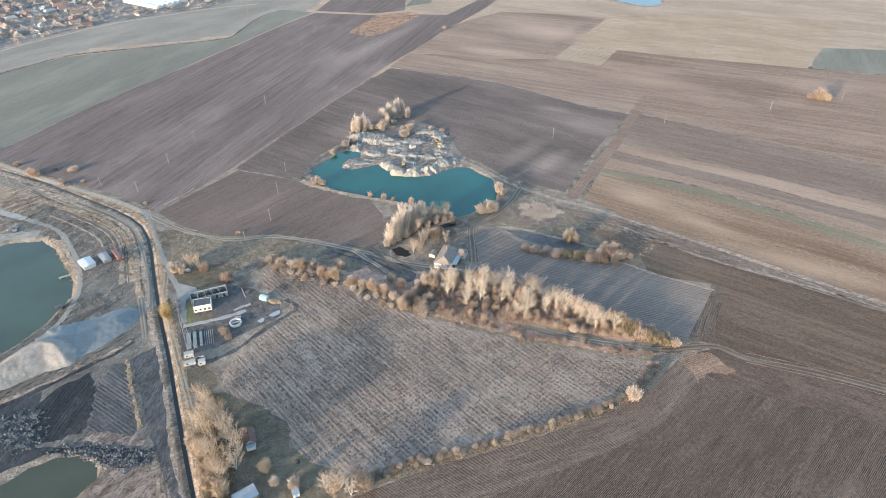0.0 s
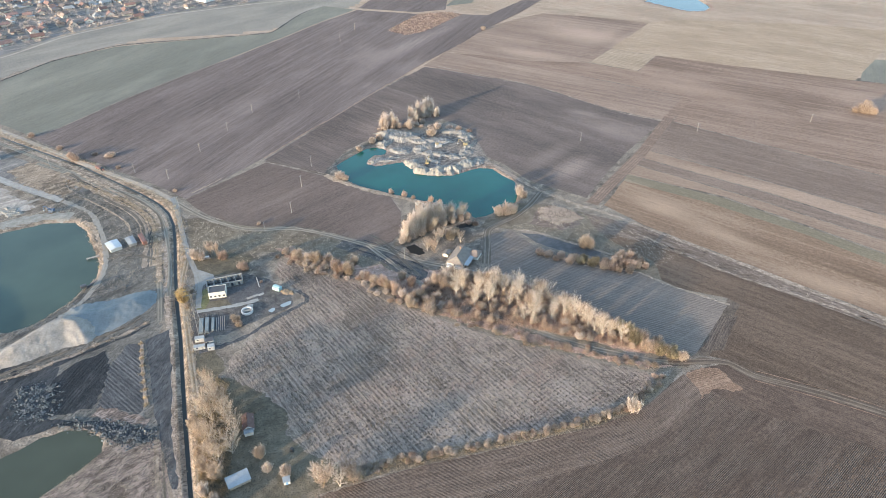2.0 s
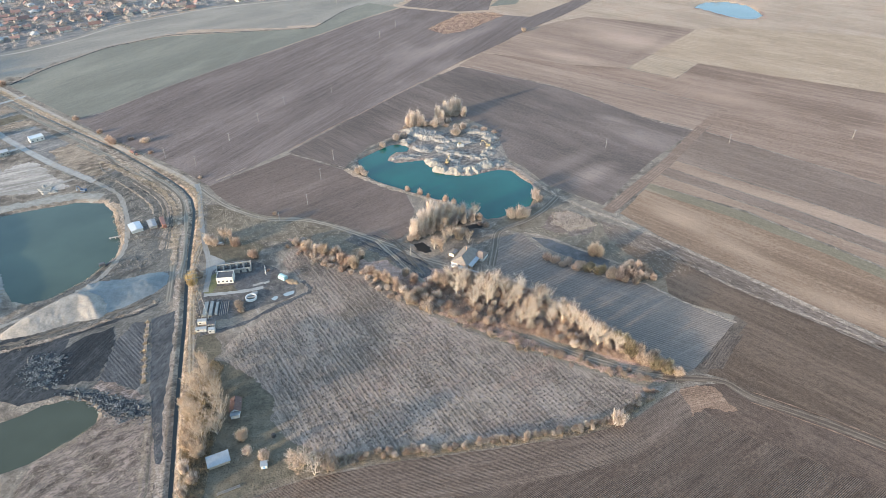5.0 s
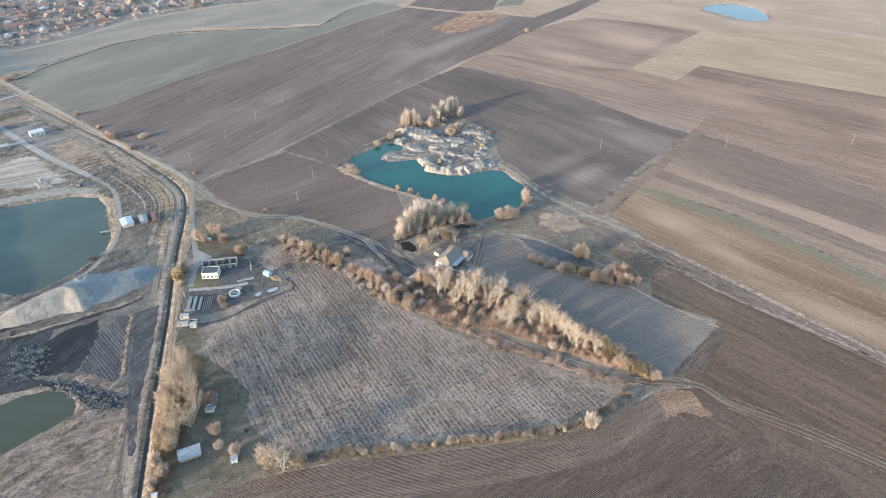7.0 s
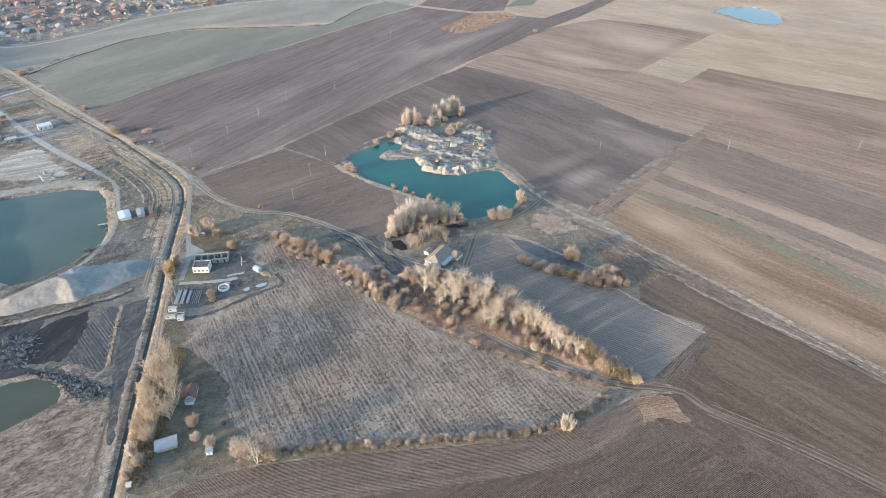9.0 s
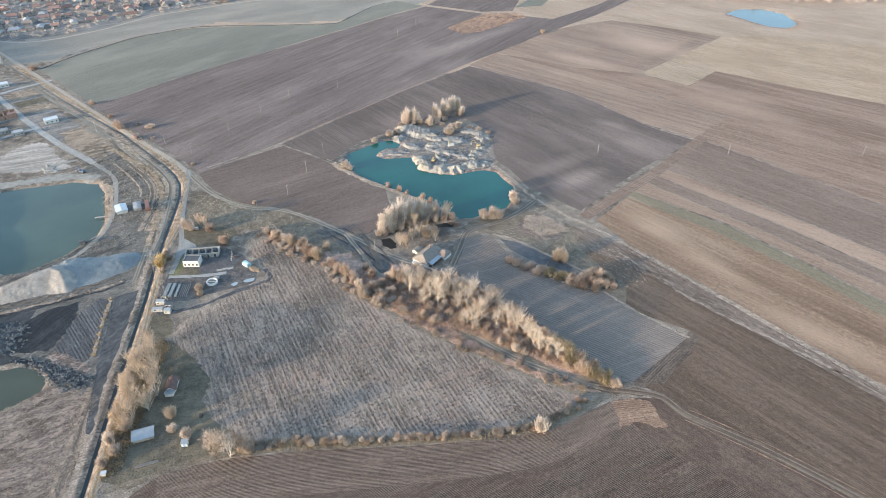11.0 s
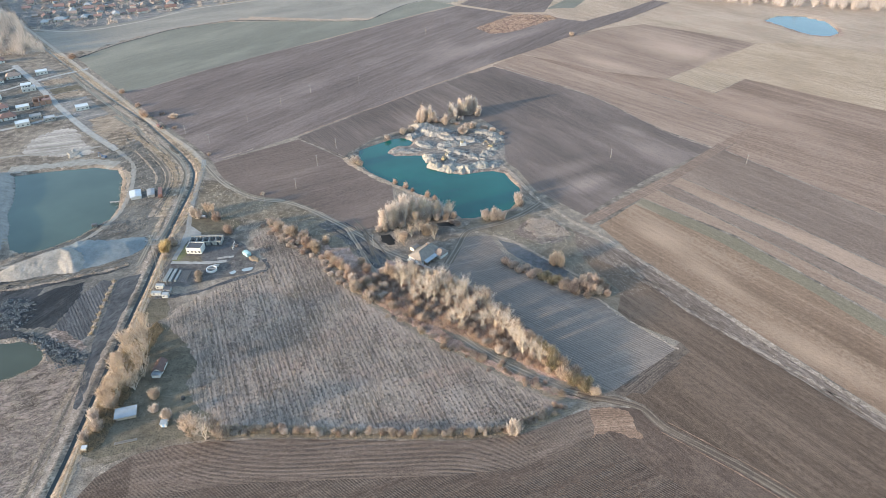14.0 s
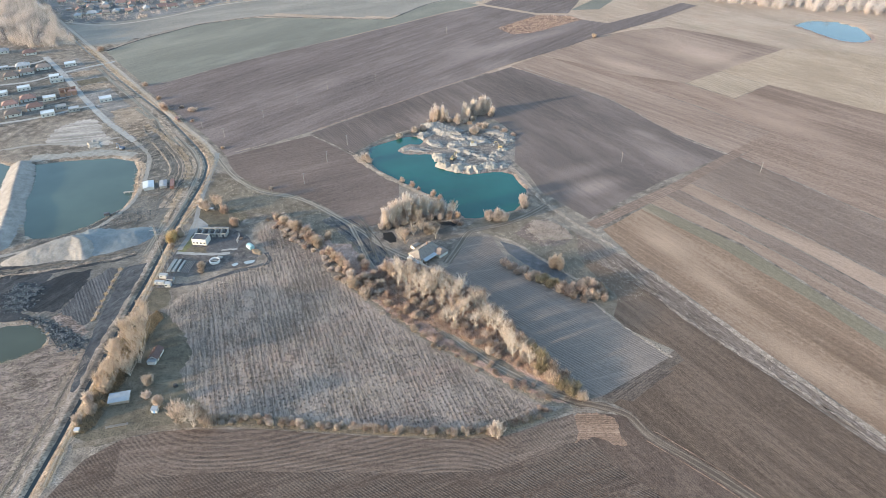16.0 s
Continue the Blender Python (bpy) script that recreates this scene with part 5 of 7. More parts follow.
for i, (x, y, rx, ry, a, top) in enumerate([(-236, 414, 7, 4, 140, 0.7)]):
    mound(x, y, rx, ry, a, top, M_SAND, "low pale sand heap on a bare lot", 60 + i, "sand heaps", "sand_mound")


# ---- trees ----
def limb_mesh(segments, sides=4):
    verts, faces = [], []
    for a, b, ra, rb in segments:
        d = (b - a).normalized()
        u = d.orthogonal().normalized()
        w = d.cross(u)
        base = len(verts)
        for p, r in ((a, ra), (b, rb)):
            verts += [p + (u * math.cos(k * 2 * math.pi / sides) + w * math.sin(k * 2 * math.pi / sides)) * r for k in range(sides)]
        faces += [(base + k, base + (k + 1) % sides, base + sides + (k + 1) % sides, base + sides + k) for k in range(sides)]
    return verts, faces


def bare_tree(name, label, category, h, r, bark, twigs, seed, limbs=13, per_limb=95, spread=0.45, low=0.12, stems=1, length=1.7, width=0.17, droop=0.0):
    """A leafless tree: trunk, limbs that rise and fork, fine twigs along them."""
    rng = random.Random(seed)
    tree = thing(name, label, category, Matrix.Translation((0, 0, -500)))
    segs, tv, tf = [], [], []
    starts = []
    for s in range(stems):
        a = rng.uniform(0, 6.28)
        lean = Vector((math.cos(a), math.sin(a), 0)) * (r * 0.35 if stems > 1 else r * 0.06)
        p, rad = Vector((0, 0, -0.3)), h * 0.025 / math.sqrt(stems)
        steps = 6
        for k in range(steps):
            q = Vector((0, 0, 0)) + lean * ((k + 1) / steps) + Vector((rng.uniform(-0.25, 0.25), rng.uniform(-0.25, 0.25), h * 0.86 * (k + 1) / steps))
            segs.append((p.copy(), q.copy(), rad, rad * 0.78))
            starts.append((p.copy(), q.copy(), rad))
            p, rad = q, rad * 0.78
    lines = []
    for k in range(limbs):
        f = low + (0.72 - low) * (k + rng.random()) / limbs
        a0, b0, rad = starts[rng.randrange(stems) * 6 + min(5, int(f / 0.86 * 6))]
        p = a0.lerp(b0, rng.random())
        az = k * 2.4 + rng.uniform(-0.5, 0.5)
        reach = r * (1.0 - 0.45 * max(0, f - 0.3)) * rng.uniform(0.7, 1.05)
        top = min(h * 0.98, p.z + reach / math.tan(max(0.2, spread * rng.uniform(0.75, 1.3))))
        out = Vector((math.cos(az), math.sin(az), 0)) * reach
        mid = p + out * 0.55 + Vector((0, 0, (top - p.z) * 0.42))
        end = p + out + Vector((0, 0, (top - p.z) * (1 - droop)))
        segs += [(p, mid, rad * 0.62, rad * 0.46), (mid, end, rad * 0.46, rad * 0.14)]
        lines.append((p, mid, end))
        fork = mid + Vector((rng.uniform(-1, 1) * r * 0.4, rng.uniform(-1, 1) * r * 0.4, (top - mid.z) * 0.8))
        segs.append((mid, fork, rad * 0.38, rad * 0.12))
        lines.append((mid, mid.lerp(fork, 0.5), fork))
    for s in range(stems):
        a0, b0, _ = starts[s * 6 + 3]
        lines.append((a0, starts[s * 6 + 4][1], starts[s * 6 + 5][1]))
    for p, m, e in lines:
        for _ in range(per_limb // 2):
            s = rng.random() ** 0.7
            q = p.lerp(m, s * 2) if s < 0.5 else m.lerp(e, s * 2 - 1)
            d = (e - p).normalized() + Vector((rng.uniform(-1, 1), rng.uniform(-1, 1), rng.uniform(-0.4 - droop, 0.9))) * 0.95
            d.normalize()
            q = q + Vector((rng.uniform(-0.35, 0.35), rng.uniform(-0.35, 0.35), rng.uniform(-0.3, 0.3)))
            l = length * rng.uniform(0.55, 1.25)
            w = d.orthogonal()
            w.rotate(Matrix.Rotation(rng.uniform(0, 6.28), 3, d))
            w = w.normalized() * width * rng.uniform(0.6, 1.2)
            i = len(tv)
            tv += [q - w, q + w, q + d * l]
            tf.append((i, i + 1, i + 2))
    v, f = limb_mesh(segs)
    part("trunk", mesh("trunk", v, f, bark, True), None, tree)
    part("crown", mesh("crown", tv, tf, twigs), None, tree)
    return tree, h, r


def leafy_bush(name, label, category, h, r, bark, leaves, seed, clumps=16, per=42, fine=0.11, ragged=0.4, dome=0.45, foot_out=0.5):
    """A shrub of many upright switches in clumps, ragged at the top, open between the clumps."""
    rng = random.Random(seed)
    bush = thing(name, label, category, Matrix.Translation((0, 0, -500)))
    segs, tv, tf = [], [], []
    for k in range(clumps):
        a, d = k * 2.4 + rng.uniform(-0.3, 0.3), r * 0.85 * math.sqrt((k + 0.3) / clumps)
        top = h * (1 - dome * (d / r) ** 2) * rng.uniform(1 - ragged, 1.0)
        foot = Vector((math.cos(a) * d * foot_out, math.sin(a) * d * foot_out, -0.2))
        tip = Vector((math.cos(a) * d, math.sin(a) * d, top * 0.9))
        segs.append((foot, tip, 0.07, 0.02))
        for _ in range(per):
            q = foot.lerp(tip, rng.uniform(0.08, 0.85)) + Vector((rng.gauss(0, 1), rng.gauss(0, 1), 0)) * r * 0.13
            l = h * rng.uniform(0.14, 0.34)
            d1 = (Vector((math.cos(a) * 0.35 * d / r, math.sin(a) * 0.35 * d / r, 1)) + Vector((rng.gauss(0, 0.32), rng.gauss(0, 0.32), 0))).normalized()
            w = d1.orthogonal()
            w.rotate(Matrix.Rotation(rng.uniform(0, 6.28), 3, d1))
            w = w.normalized() * fine * rng.uniform(0.6, 1.5)
            i = len(tv)
            tv += [q - w, q + w, q + d1 * l]
            tf.append((i, i + 1, i + 2))
    v, f = limb_mesh(segs, 3)
    part("stem", mesh("stem", v, f, bark, True), None, bush)
    part("crown", mesh("crown", tv, tf, leaves), None, bush)
    return bush, h, r


POPLARS = [bare_tree("poplar_tree", "tall leafless poplar tree with pale upright limbs", "tree", 18, 4.6, M_BARK_PALE, M_TW_POPLAR, 11 + k, 26, 90, 0.26, 0.03, 4, 2.0, 0.06) for k in range(3)]
GREYBRUSH = [leafy_bush("grey_tree", "leafless grey tree with upright twigs", "tree", 15, 4.4, M_BARK, M_TW_GREY, 101 + k, 28, 40, 0.105, 0.55, 0.3, 0.4) for k in range(2)]
BROAD = [bare_tree("willow_tree", "bare pale-limbed willow tree in a tree belt", "tree", 16, 5.0, M_BARK_PALE, M_TW_PALE, 21 + k, 20, 60, 0.62, 0.16, 3, 1.4, 0.033, 0.08) for k in range(4)]
GOLDBRUSH = [leafy_bush("poplar_tree", "beige poplar with upright twigs and some dead leaves", "tree", 15, 4.4, M_BARK_PALE, M_TW_GOLD, 111 + k, 30, 42, 0.10, 0.55, 0.35, 0.35) for k in range(2)]
SPIKES = [leafy_bush("poplar_tree", "slender leafless poplar with pale pinkish upright twigs", "tree", 19, 2.6, M_BARK_PALE, M_TW_POPLAR, 121 + k, 20, 62, 0.07, 0.55, 0.7, 0.7) for k in range(3)]
BEIGE = [bare_tree("willow_tree", "beige wide-crowned tree with fine drooping twigs", "tree", 15, 5.2, M_BARK_PALE, M_TW_GOLD, 131 + k, 26, 74, 0.5, 0.03, 4, 1.7, 0.042, 0.1) for k in range(3)]
YELLOWS = [leafy_bush("yellow_tree", "round tree with yellow autumn leaves", "tree", 11, 3.6, M_BARK, M_TW_YELLOW, 141, 30, 44, 0.10, 0.4)]
GREYS = [bare_tree("bare_tree", "leafless grey-brown tree with fine twigs", "tree", 14, 4.6, M_BARK, M_TW_GREY, 31 + k, 22, 62, 0.45, 0.04, 3, 1.7, 0.065) for k in range(2)]
GOLDS = [leafy_bush("golden_bush", "upright bush with golden dead leaves", "bush", 8, 4.0, M_BARK, M_TW_GOLD, 41 + k, 30, 80, 0.075, 0.55) for k in range(3)]
RUSTS = [leafy_bush("russet_bush", "low bush with russet brown dead leaves", "bush", 6, 3.6, M_BARK, M_TW_RUST, 51 + k, 24, 48, 0.075, 0.65) for k in range(3)]
OLIVES = [leafy_bush("olive_bush", "bush with yellow-olive leaves at the belt's end", "bush", 8, 3.8, M_BARK, M_TW_OLIVE, 61 + k, 22, 36, 0.11, 0.55) for k in range(2)]
PALES = [leafy_bush("pale_bush", "pale straw-coloured leafless shrub", "bush", 5, 3.0, M_BARK_PALE, M_TW_PALE, 71 + k, 24, 60, 0.08, 0.5) for k in range(3)]
GREYB = [leafy_bush("grey_bush", "low grey-brown leafless shrub", "bush", 5, 3.2, M_BARK, M_TW_GREY, 81 + k, 24, 48, 0.07, 0.65) for k in range(2)]
tree_rng = random.Random(5)


def plant(kinds, x, y, h, r, group=""):
    """A tree of one of the kinds, h metres high with a crown of radius r."""
    proto, h0, r0 = tree_rng.choice(kinds)
    m = Matrix.Translation((x, y, height(x, y))) @ Matrix.Rotation(tree_rng.uniform(0, 6.28), 4, "Z") @ Matrix.Diagonal((r / r0, r / r0, h / h0, 1))
    return tagged(copy_thing(proto, m), group=group)


def plant_all(kinds, rows, group, wide=1.0):
    for x, y, h, r in rows:
        plant(kinds, x, y, h * tree_rng.uniform(0.93, 1.05), r * wide, group)


# lake shore
plant_all(SPIKES, [(30, 511, 16, 1.7), (33, 513, 20, 1.9), (36, 512, 19, 1.8), (39, 514, 20, 1.8), (43, 512, 16, 1.7), (54, 507, 14, 2.2), (56, 527, 18, 1.7), (60, 529, 15, 1.6), (63, 531, 19, 1.7), (66, 533, 18, 1.6), (69, 534, 20, 1.8), (73, 537, 20, 1.8), (77, 539, 18, 1.6), (61, 522, 13, 1.7)], "poplars at the lake")
plant_all(SPIKES, [(34, 509, 18, 1.8), (40, 511, 19, 1.8), (58, 525, 17, 1.8), (64, 531, 21, 1.8), (71, 536, 22, 1.9), (76, 539, 21, 1.9), (68, 529, 17, 1.8), (81, 533, 13, 2.0)], "poplars at the lake")
plant_all(PALES + GREYB, [(28, 508, 3, 2.6), (33, 509, 4, 3), (39, 510, 4, 3), (45, 511, 4, 3), (50, 513, 3, 3), (55, 516, 4, 3), (60, 518, 4, 3), (66, 526, 4, 3), (73, 531, 4, 3), (80, 534, 3, 2.6), (64, 510, 3, 3), (72, 508, 3, 3), (86, 500, 3, 2.6), (94, 496, 3, 2.6)], "undergrowth at the lake")
plant_all(PALES, [(71, 492, 9, 5), (21, 484, 7, 3.6), (27, 489, 7, 3.4), (10, 473, 5, 3.6), (78, 505, 6, 4), (47, 488, 4, 3), (-6, 428, 7, 4.2), (-2, 425, 6, 3.4), (107, 358, 11, 5.2), (102, 358, 9, 4.2), (112, 359, 9, 4), (122, 384, 10, 3.6), (124, 378, 8, 3)], "shrubs at the lake")
plant_all(RUSTS, [(31, 400, 5, 2.4), (40, 394, 6, 2.6), (46, 389, 4, 1.8), (58, 383, 6, 2.5), (64, 379, 4.5, 2.2), (36, 512, 3, 4), (48, 514, 3, 4), (88, 503, 4, 4), (96, 500, 4, 3.4), (104, 494, 3, 3), (84, 348, 4, 3), (80, 350, 3, 2.4)], "russet bushes at the lake")
plant_all(PALES, [(33, 509, 6, 3.4), (40, 510, 6, 3.2), (45, 512, 6, 3), (52, 512, 6, 3.2), (57, 522, 7, 3.2), (64, 528, 7, 3.4), (70, 531, 7, 3.4), (75, 535, 7, 3.2), (80, 530, 6, 3.2), (60, 512, 5, 3), (66, 518, 5, 3.2)], "undergrowth at the lake")
# grove by the farmhouse
plant_all(PALES + GREYB, [(34, 334, 6, 3), (38, 335, 7, 3.2), (42, 338, 7, 3.2), (47, 341, 8, 3.4), (52, 345, 8, 3.4), (57, 348, 7, 3.4), (63, 351, 7, 3.4), (69, 353, 7, 3.2), (75, 355, 6, 3.2), (80, 357, 6, 3), (51, 330, 5, 3)], "undergrowth of the grove")
plant_all(POPLARS, [(37, 334, 17, 2.8), (41, 337, 19, 3), (44, 340, 20, 3.2), (49, 344, 20, 3.2), (54, 349, 19, 3.2), (60, 351, 17, 3), (47, 349, 19, 3)], "grove poplars")
plant_all(GREYS + BEIGE, [(59, 353, 14, 4), (67, 355, 13, 4), (77, 359, 11, 3.6), (56, 345, 11, 3.4), (49, 323, 9, 3.2), (53, 320, 10, 3.4), (56, 330, 10, 3.2), (60, 336, 9, 3.4), (71, 329, 9, 3)], "grove trees")
plant_all(GOLDS, [(65, 334, 12, 4.2), (69, 338, 8, 3)], "grove bushes")
plant_all(SPIKES, [(36, 336, 17, 2.4), (42, 341, 20, 2.6), (46, 345, 20, 2.6), (52, 351, 19, 2.6), (57, 353, 18, 2.4), (63, 356, 17, 2.4), (69, 358, 16, 2.4), (75, 359, 13, 2.2)], "grove poplars")
# thicket
plant_all(GOLDS, [(147, 312, 10, 3.8), (149, 314, 11, 4), (151, 311, 8, 3.2)], "thicket bushes")
plant_all(GREYB + OLIVES + RUSTS, [(118, 309, 7, 3.5), (122, 306, 5, 3.5), (129, 303, 5, 3.6), (134, 298, 6, 3.6), (146, 293, 6, 3.6), (140, 296, 6, 3.4), (152, 289, 7, 3.4), (126, 302, 4, 3), (124, 308, 4, 3), (131, 306, 4, 3), (138, 301, 5, 3.2), (143, 299, 5, 3.2), (149, 295, 6, 3.4), (154, 292, 7, 3.4), (136, 303, 3, 2.6)], "thicket bushes")
plant_all(RUSTS + GREYB, [(157, 287, 8, 3.6), (164, 290, 9, 3.6), (168, 287, 9, 3.8), (176, 291, 6, 3.2), (170, 295, 9, 3.6), (172, 287, 7, 3.2), (160, 285, 6, 3), (159, 292, 8, 3.4), (164, 296, 8, 3.4), (174, 296, 6, 3.2), (166, 283, 6, 3), (177, 286, 5, 2.6), (168, 300, 6, 2.8)], "thicket bushes")
# tree belt
plant_all(BROAD, [(60, 275, 20, 4.6), (64, 278, 18, 4.4), (69, 265, 14, 4.4), (72, 272, 17, 4.4), (77, 266, 21, 4.8), (82, 275, 18, 4.6), (87, 273, 16, 4), (92, 274, 14, 4.4), (96, 272, 16, 4.6), (98, 248, 17, 5), (94, 250, 13, 4), (106, 265, 14, 4.6), (113, 257, 14, 4.8), (116, 250, 17, 4.8), (120, 246, 16, 4.4), (124, 243, 15, 4), (128, 235, 16, 4.2), (131, 231, 16, 3.6), (135, 231, 14, 4), (140, 227, 14, 4), (66, 284, 15, 4), (74, 280, 15, 4.2), (80, 270, 16, 4), (88, 262, 15, 4.2), (93, 264, 15, 4), (101, 256, 15, 4.2), (104, 272, 13, 4), (109, 249, 13, 3.8), (111, 266, 14, 4), (122, 253, 13, 4), (126, 240, 13, 3.6), (84, 284, 14, 4), (56, 290, 12, 4), (97, 280, 12, 3.8)], "belt trees")
plant_all(GREYBRUSH, [(80, 282, 12, 4), (89, 280, 12, 4), (100, 262, 12, 4), (109, 272, 12, 4), (119, 258, 12, 4), (127, 248, 12, 4), (134, 240, 12, 3.6), (66, 288, 10, 4), (50, 287, 12, 3.4), (54, 284, 12, 3.2)], "belt trees")
plant_all(OLIVES + GREYB, [(146, 224, 10, 4), (151, 219, 9, 4), (156, 215, 9, 4.2), (161, 212, 7, 4), (166, 210, 6, 3.4), (146, 231, 10, 4), (151, 226, 9, 4), (157, 221, 8, 4), (163, 216, 6, 3.5), (141, 234, 10, 4), (154, 217, 8, 3.4), (148, 228, 8, 3.4)], "belt bushes")
BELT_TRACK = [(12, 334), (24, 316), (36, 297), (50, 280), (66, 265), (98, 241), (118, 227), (142, 215), (158, 209)]
BELT = [(34, 277), (60, 257), (100, 241), (140, 222), (166, 211), (162, 218), (138, 244), (106, 277), (86, 292), (62, 300), (48, 294)]
for _ in range(330):
    while True:
        x, y = tree_rng.uniform(34, 168), tree_rng.uniform(208, 302)
        if inside(np.array([x]), np.array([y]), BELT)[0]:
            break
    if line_distance(np.array([x]), np.array([y]), BELT_TRACK)[0] > 2.2:
        plant(RUSTS + RUSTS + GREYB + GREYB + PALES, x, y, tree_rng.uniform(2.0, 5.6), tree_rng.uniform(1.8, 3.0), "belt undergrowth")
for x, y in offset_line([(30, 276), (60, 253), (87, 236), (117, 220), (146, 207)], 1.5):
    for _ in range(3):
        plant(RUSTS + GREYB + GOLDS, x + tree_rng.uniform(-4, 4), y + tree_rng.uniform(-3, 4), tree_rng.uniform(0.8, 2.4), tree_rng.uniform(1.2, 2.6), "field edge bushes")
# hedge towards the crossing
plant_all(GOLDS + RUSTS + PALES, [(-32, 328, 8, 4), (-20, 321, 10, 4.4), (-8, 312, 10, 4.3), (0, 306, 11, 3.9), (3, 316, 7, 3), (19, 292, 10, 3.7), (26, 286, 9, 3.7), (34, 271, 9, 3.9), (36, 290, 8, 3.7), (44, 264, 8, 4), (11, 300, 6, 3.1), (40, 277, 8, 3), (-13, 321, 8, 3.7), (-39, 332, 7, 3), (-25, 325, 7, 3.5), (-3, 309, 8, 3.5), (22, 289, 7, 3), (30, 280, 7, 3.2), (14, 296, 6, 3), (31, 297, 6, 3), (43, 283, 6, 3)], "hedge bushes")
for _ in range(110):
    s = tree_rng.random()
    x, y = -42 + 92 * s + tree_rng.uniform(-5, 5), 333 - 70 * s + tree_rng.uniform(-5, 7)
    plant(GREYB + RUSTS + PALES, x, y, tree_rng.uniform(1.5, 4), tree_rng.uniform(1.5, 2.8), "hedge undergrowth")
# yard
plant_all(PALES, [(-95, 336, 10, 4.2), (-91, 334, 8, 3)], "yard trees")
plant_all(GREYS, [(-86, 337, 11, 3), (-82, 336, 10, 2.6)], "yard trees")
plant_all(RUSTS, [(-78, 333, 9, 3.6), (-63, 319, 8, 3.2), (-66, 321, 6, 2.4), (-52, 305, 2, 1.2)], "yard bushes")
plant_all(YELLOWS, [(-94, 293, 10, 3.8), (-96, 298, 8, 3.2)], "yard trees")
plant_all(GOLDS + PALES, [(-92, 301, 5, 2.6), (-95, 304, 6, 2.4), (-91, 288, 4, 2.2)], "yard bushes")
plant_all(GOLDS, [(-62, 272, 4, 2.8), (-60, 268, 3, 2.4), (-64, 275, 2.4, 2.0)], "yard bushes")
# garden by the canal
plant_all(BEIGE, [(-57, 178, 13, 4.8), (-52, 183, 14, 5), (-52, 192, 15, 4.8), (-64, 203, 17, 5), (-60, 209, 15, 4.6), (-66, 215, 13, 4.2), (-70, 225, 12, 3.4), (-56, 200, 15, 4.6), (-62, 190, 14, 4.8), (-68, 206, 15, 4.2), (-67, 222, 11, 3.4)], "garden trees")
plant_all(GOLDBRUSH, [(-62, 184, 11, 4.4), (-57, 172, 11, 4.2), (-63, 176, 10, 3.8), (-67, 194, 12, 3.8)], "garden trees")
plant_all(GOLDS, [(-40, 180, 8, 3.2), (-72, 201, 7, 3), (-66, 183, 7, 3)], "garden bushes")
plant_all(PALES, [(-56, 159, 8, 3.2), (-58, 152, 7, 2.6), (-28, 169, 7, 3), (-61, 164, 8, 3), (2, 163, 8, 3.4), (-36, 172, 5, 2.6), (129, 182, 9, 4.2)], "garden shrubs")
plant_all(BROAD + GREYS, [(-12, 160.5, 14, 5.0), (-5.5, 160, 13, 5.0), (-9, 165, 11, 4.4), (-2, 164, 10, 4.0), (-15, 165, 9, 3.8), (0, 161, 7, 3.0)], "garden trees")
# hedge along the ploughed field
for x, y in offset_line([(4, 165), (23, 168), (62, 172), (97, 176), (124, 182), (136, 189), (150, 198)], 1.0):
    for _ in range(4):
        if tree_rng.random() < 0.85:
            plant(PALES + PALES + GREYB + RUSTS, x + tree_rng.uniform(-3.0, 3.0), y + tree_rng.uniform(-1.8, 1.8), tree_rng.uniform(1.4, 3.8), tree_rng.uniform(1.1, 2.2), "field edge shrubs")
# single trees far off
plant_all(GREYBRUSH + GREYB, [(459, 478, 14, 7), (452, 481, 6, 4), (464, 474, 9, 4)], "field trees")
plant_all(RUSTS, [(-216, 489, 8, 4), (-221, 494, 7, 3.4), (-269, 542, 5, 3.6), (-382, 633, 6, 5), (-204, 497, 3, 3), (-178, 470, 3, 2.4), (-236, 512, 5, 3)], "roadside bushes")
plant_all(GREYB, [(-190, 492, 5, 5), (-126, 425, 3, 2), (170, 785, 6, 4), (-60, 370, 3, 2)], "field bushes")
for kind in (YELLOWS, SPIKES, BEIGE, POPLARS, GOLDBRUSH, GREYBRUSH, BROAD, GREYS, GOLDS, RUSTS, OLIVES, PALES, GREYB):
    for proto, _, _ in kind:
        for o in (*proto.children_recursive, proto):
            bpy.data.objects.remove(o)


# ---- woods, grass, rubble: what nobody could count ----
def scatter(poly, n, seed):
    rng = np.random.RandomState(seed)
    lo, hi = np.min(poly, 0), np.max(poly, 0)
    p = rng.uniform(lo, hi, (n * 6, 2))
    p = p[inside(p[:, 0], p[:, 1], list(poly))]
    return p[:n]


def slivers(spots, per, tall, wide, thick, seed, lean=0.35, base=0.0):
    """Upright slivers in clumps at the spots."""
    rng = np.random.RandomState(seed)
    n = len(spots) * per
    c = np.repeat(np.asarray(spots, float), per, 0)
    size = np.repeat(rng.uniform(0.6, 1.3, len(spots)), per)
    q = c + rng.normal(0, wide, (n, 2)) * size[:, None]
    z0 = np.repeat(land(np.asarray(spots)[:, 0], np.asarray(spots)[:, 1]), per) + base * rng.uniform(0, 1, n) * tall * size
    a = rng.uniform(0, 6.28, n)
    w = np.stack([np.cos(a), np.sin(a)], 1) * (thick * rng.uniform(0.6, 1.3, n))[:, None]
    t = q + rng.normal(0, lean, (n, 2)) * (tall * size)[:, None]
    h = z0 + tall * size * rng.uniform(0.5, 1.1, n)
    v = np.stack([np.column_stack([q - w, z0 - 0.02]), np.column_stack([q + w, z0 - 0.02]), np.column_stack([t, h])], 1).reshape(-1, 3)
    return v, np.arange(3 * n).reshape(-1, 3)


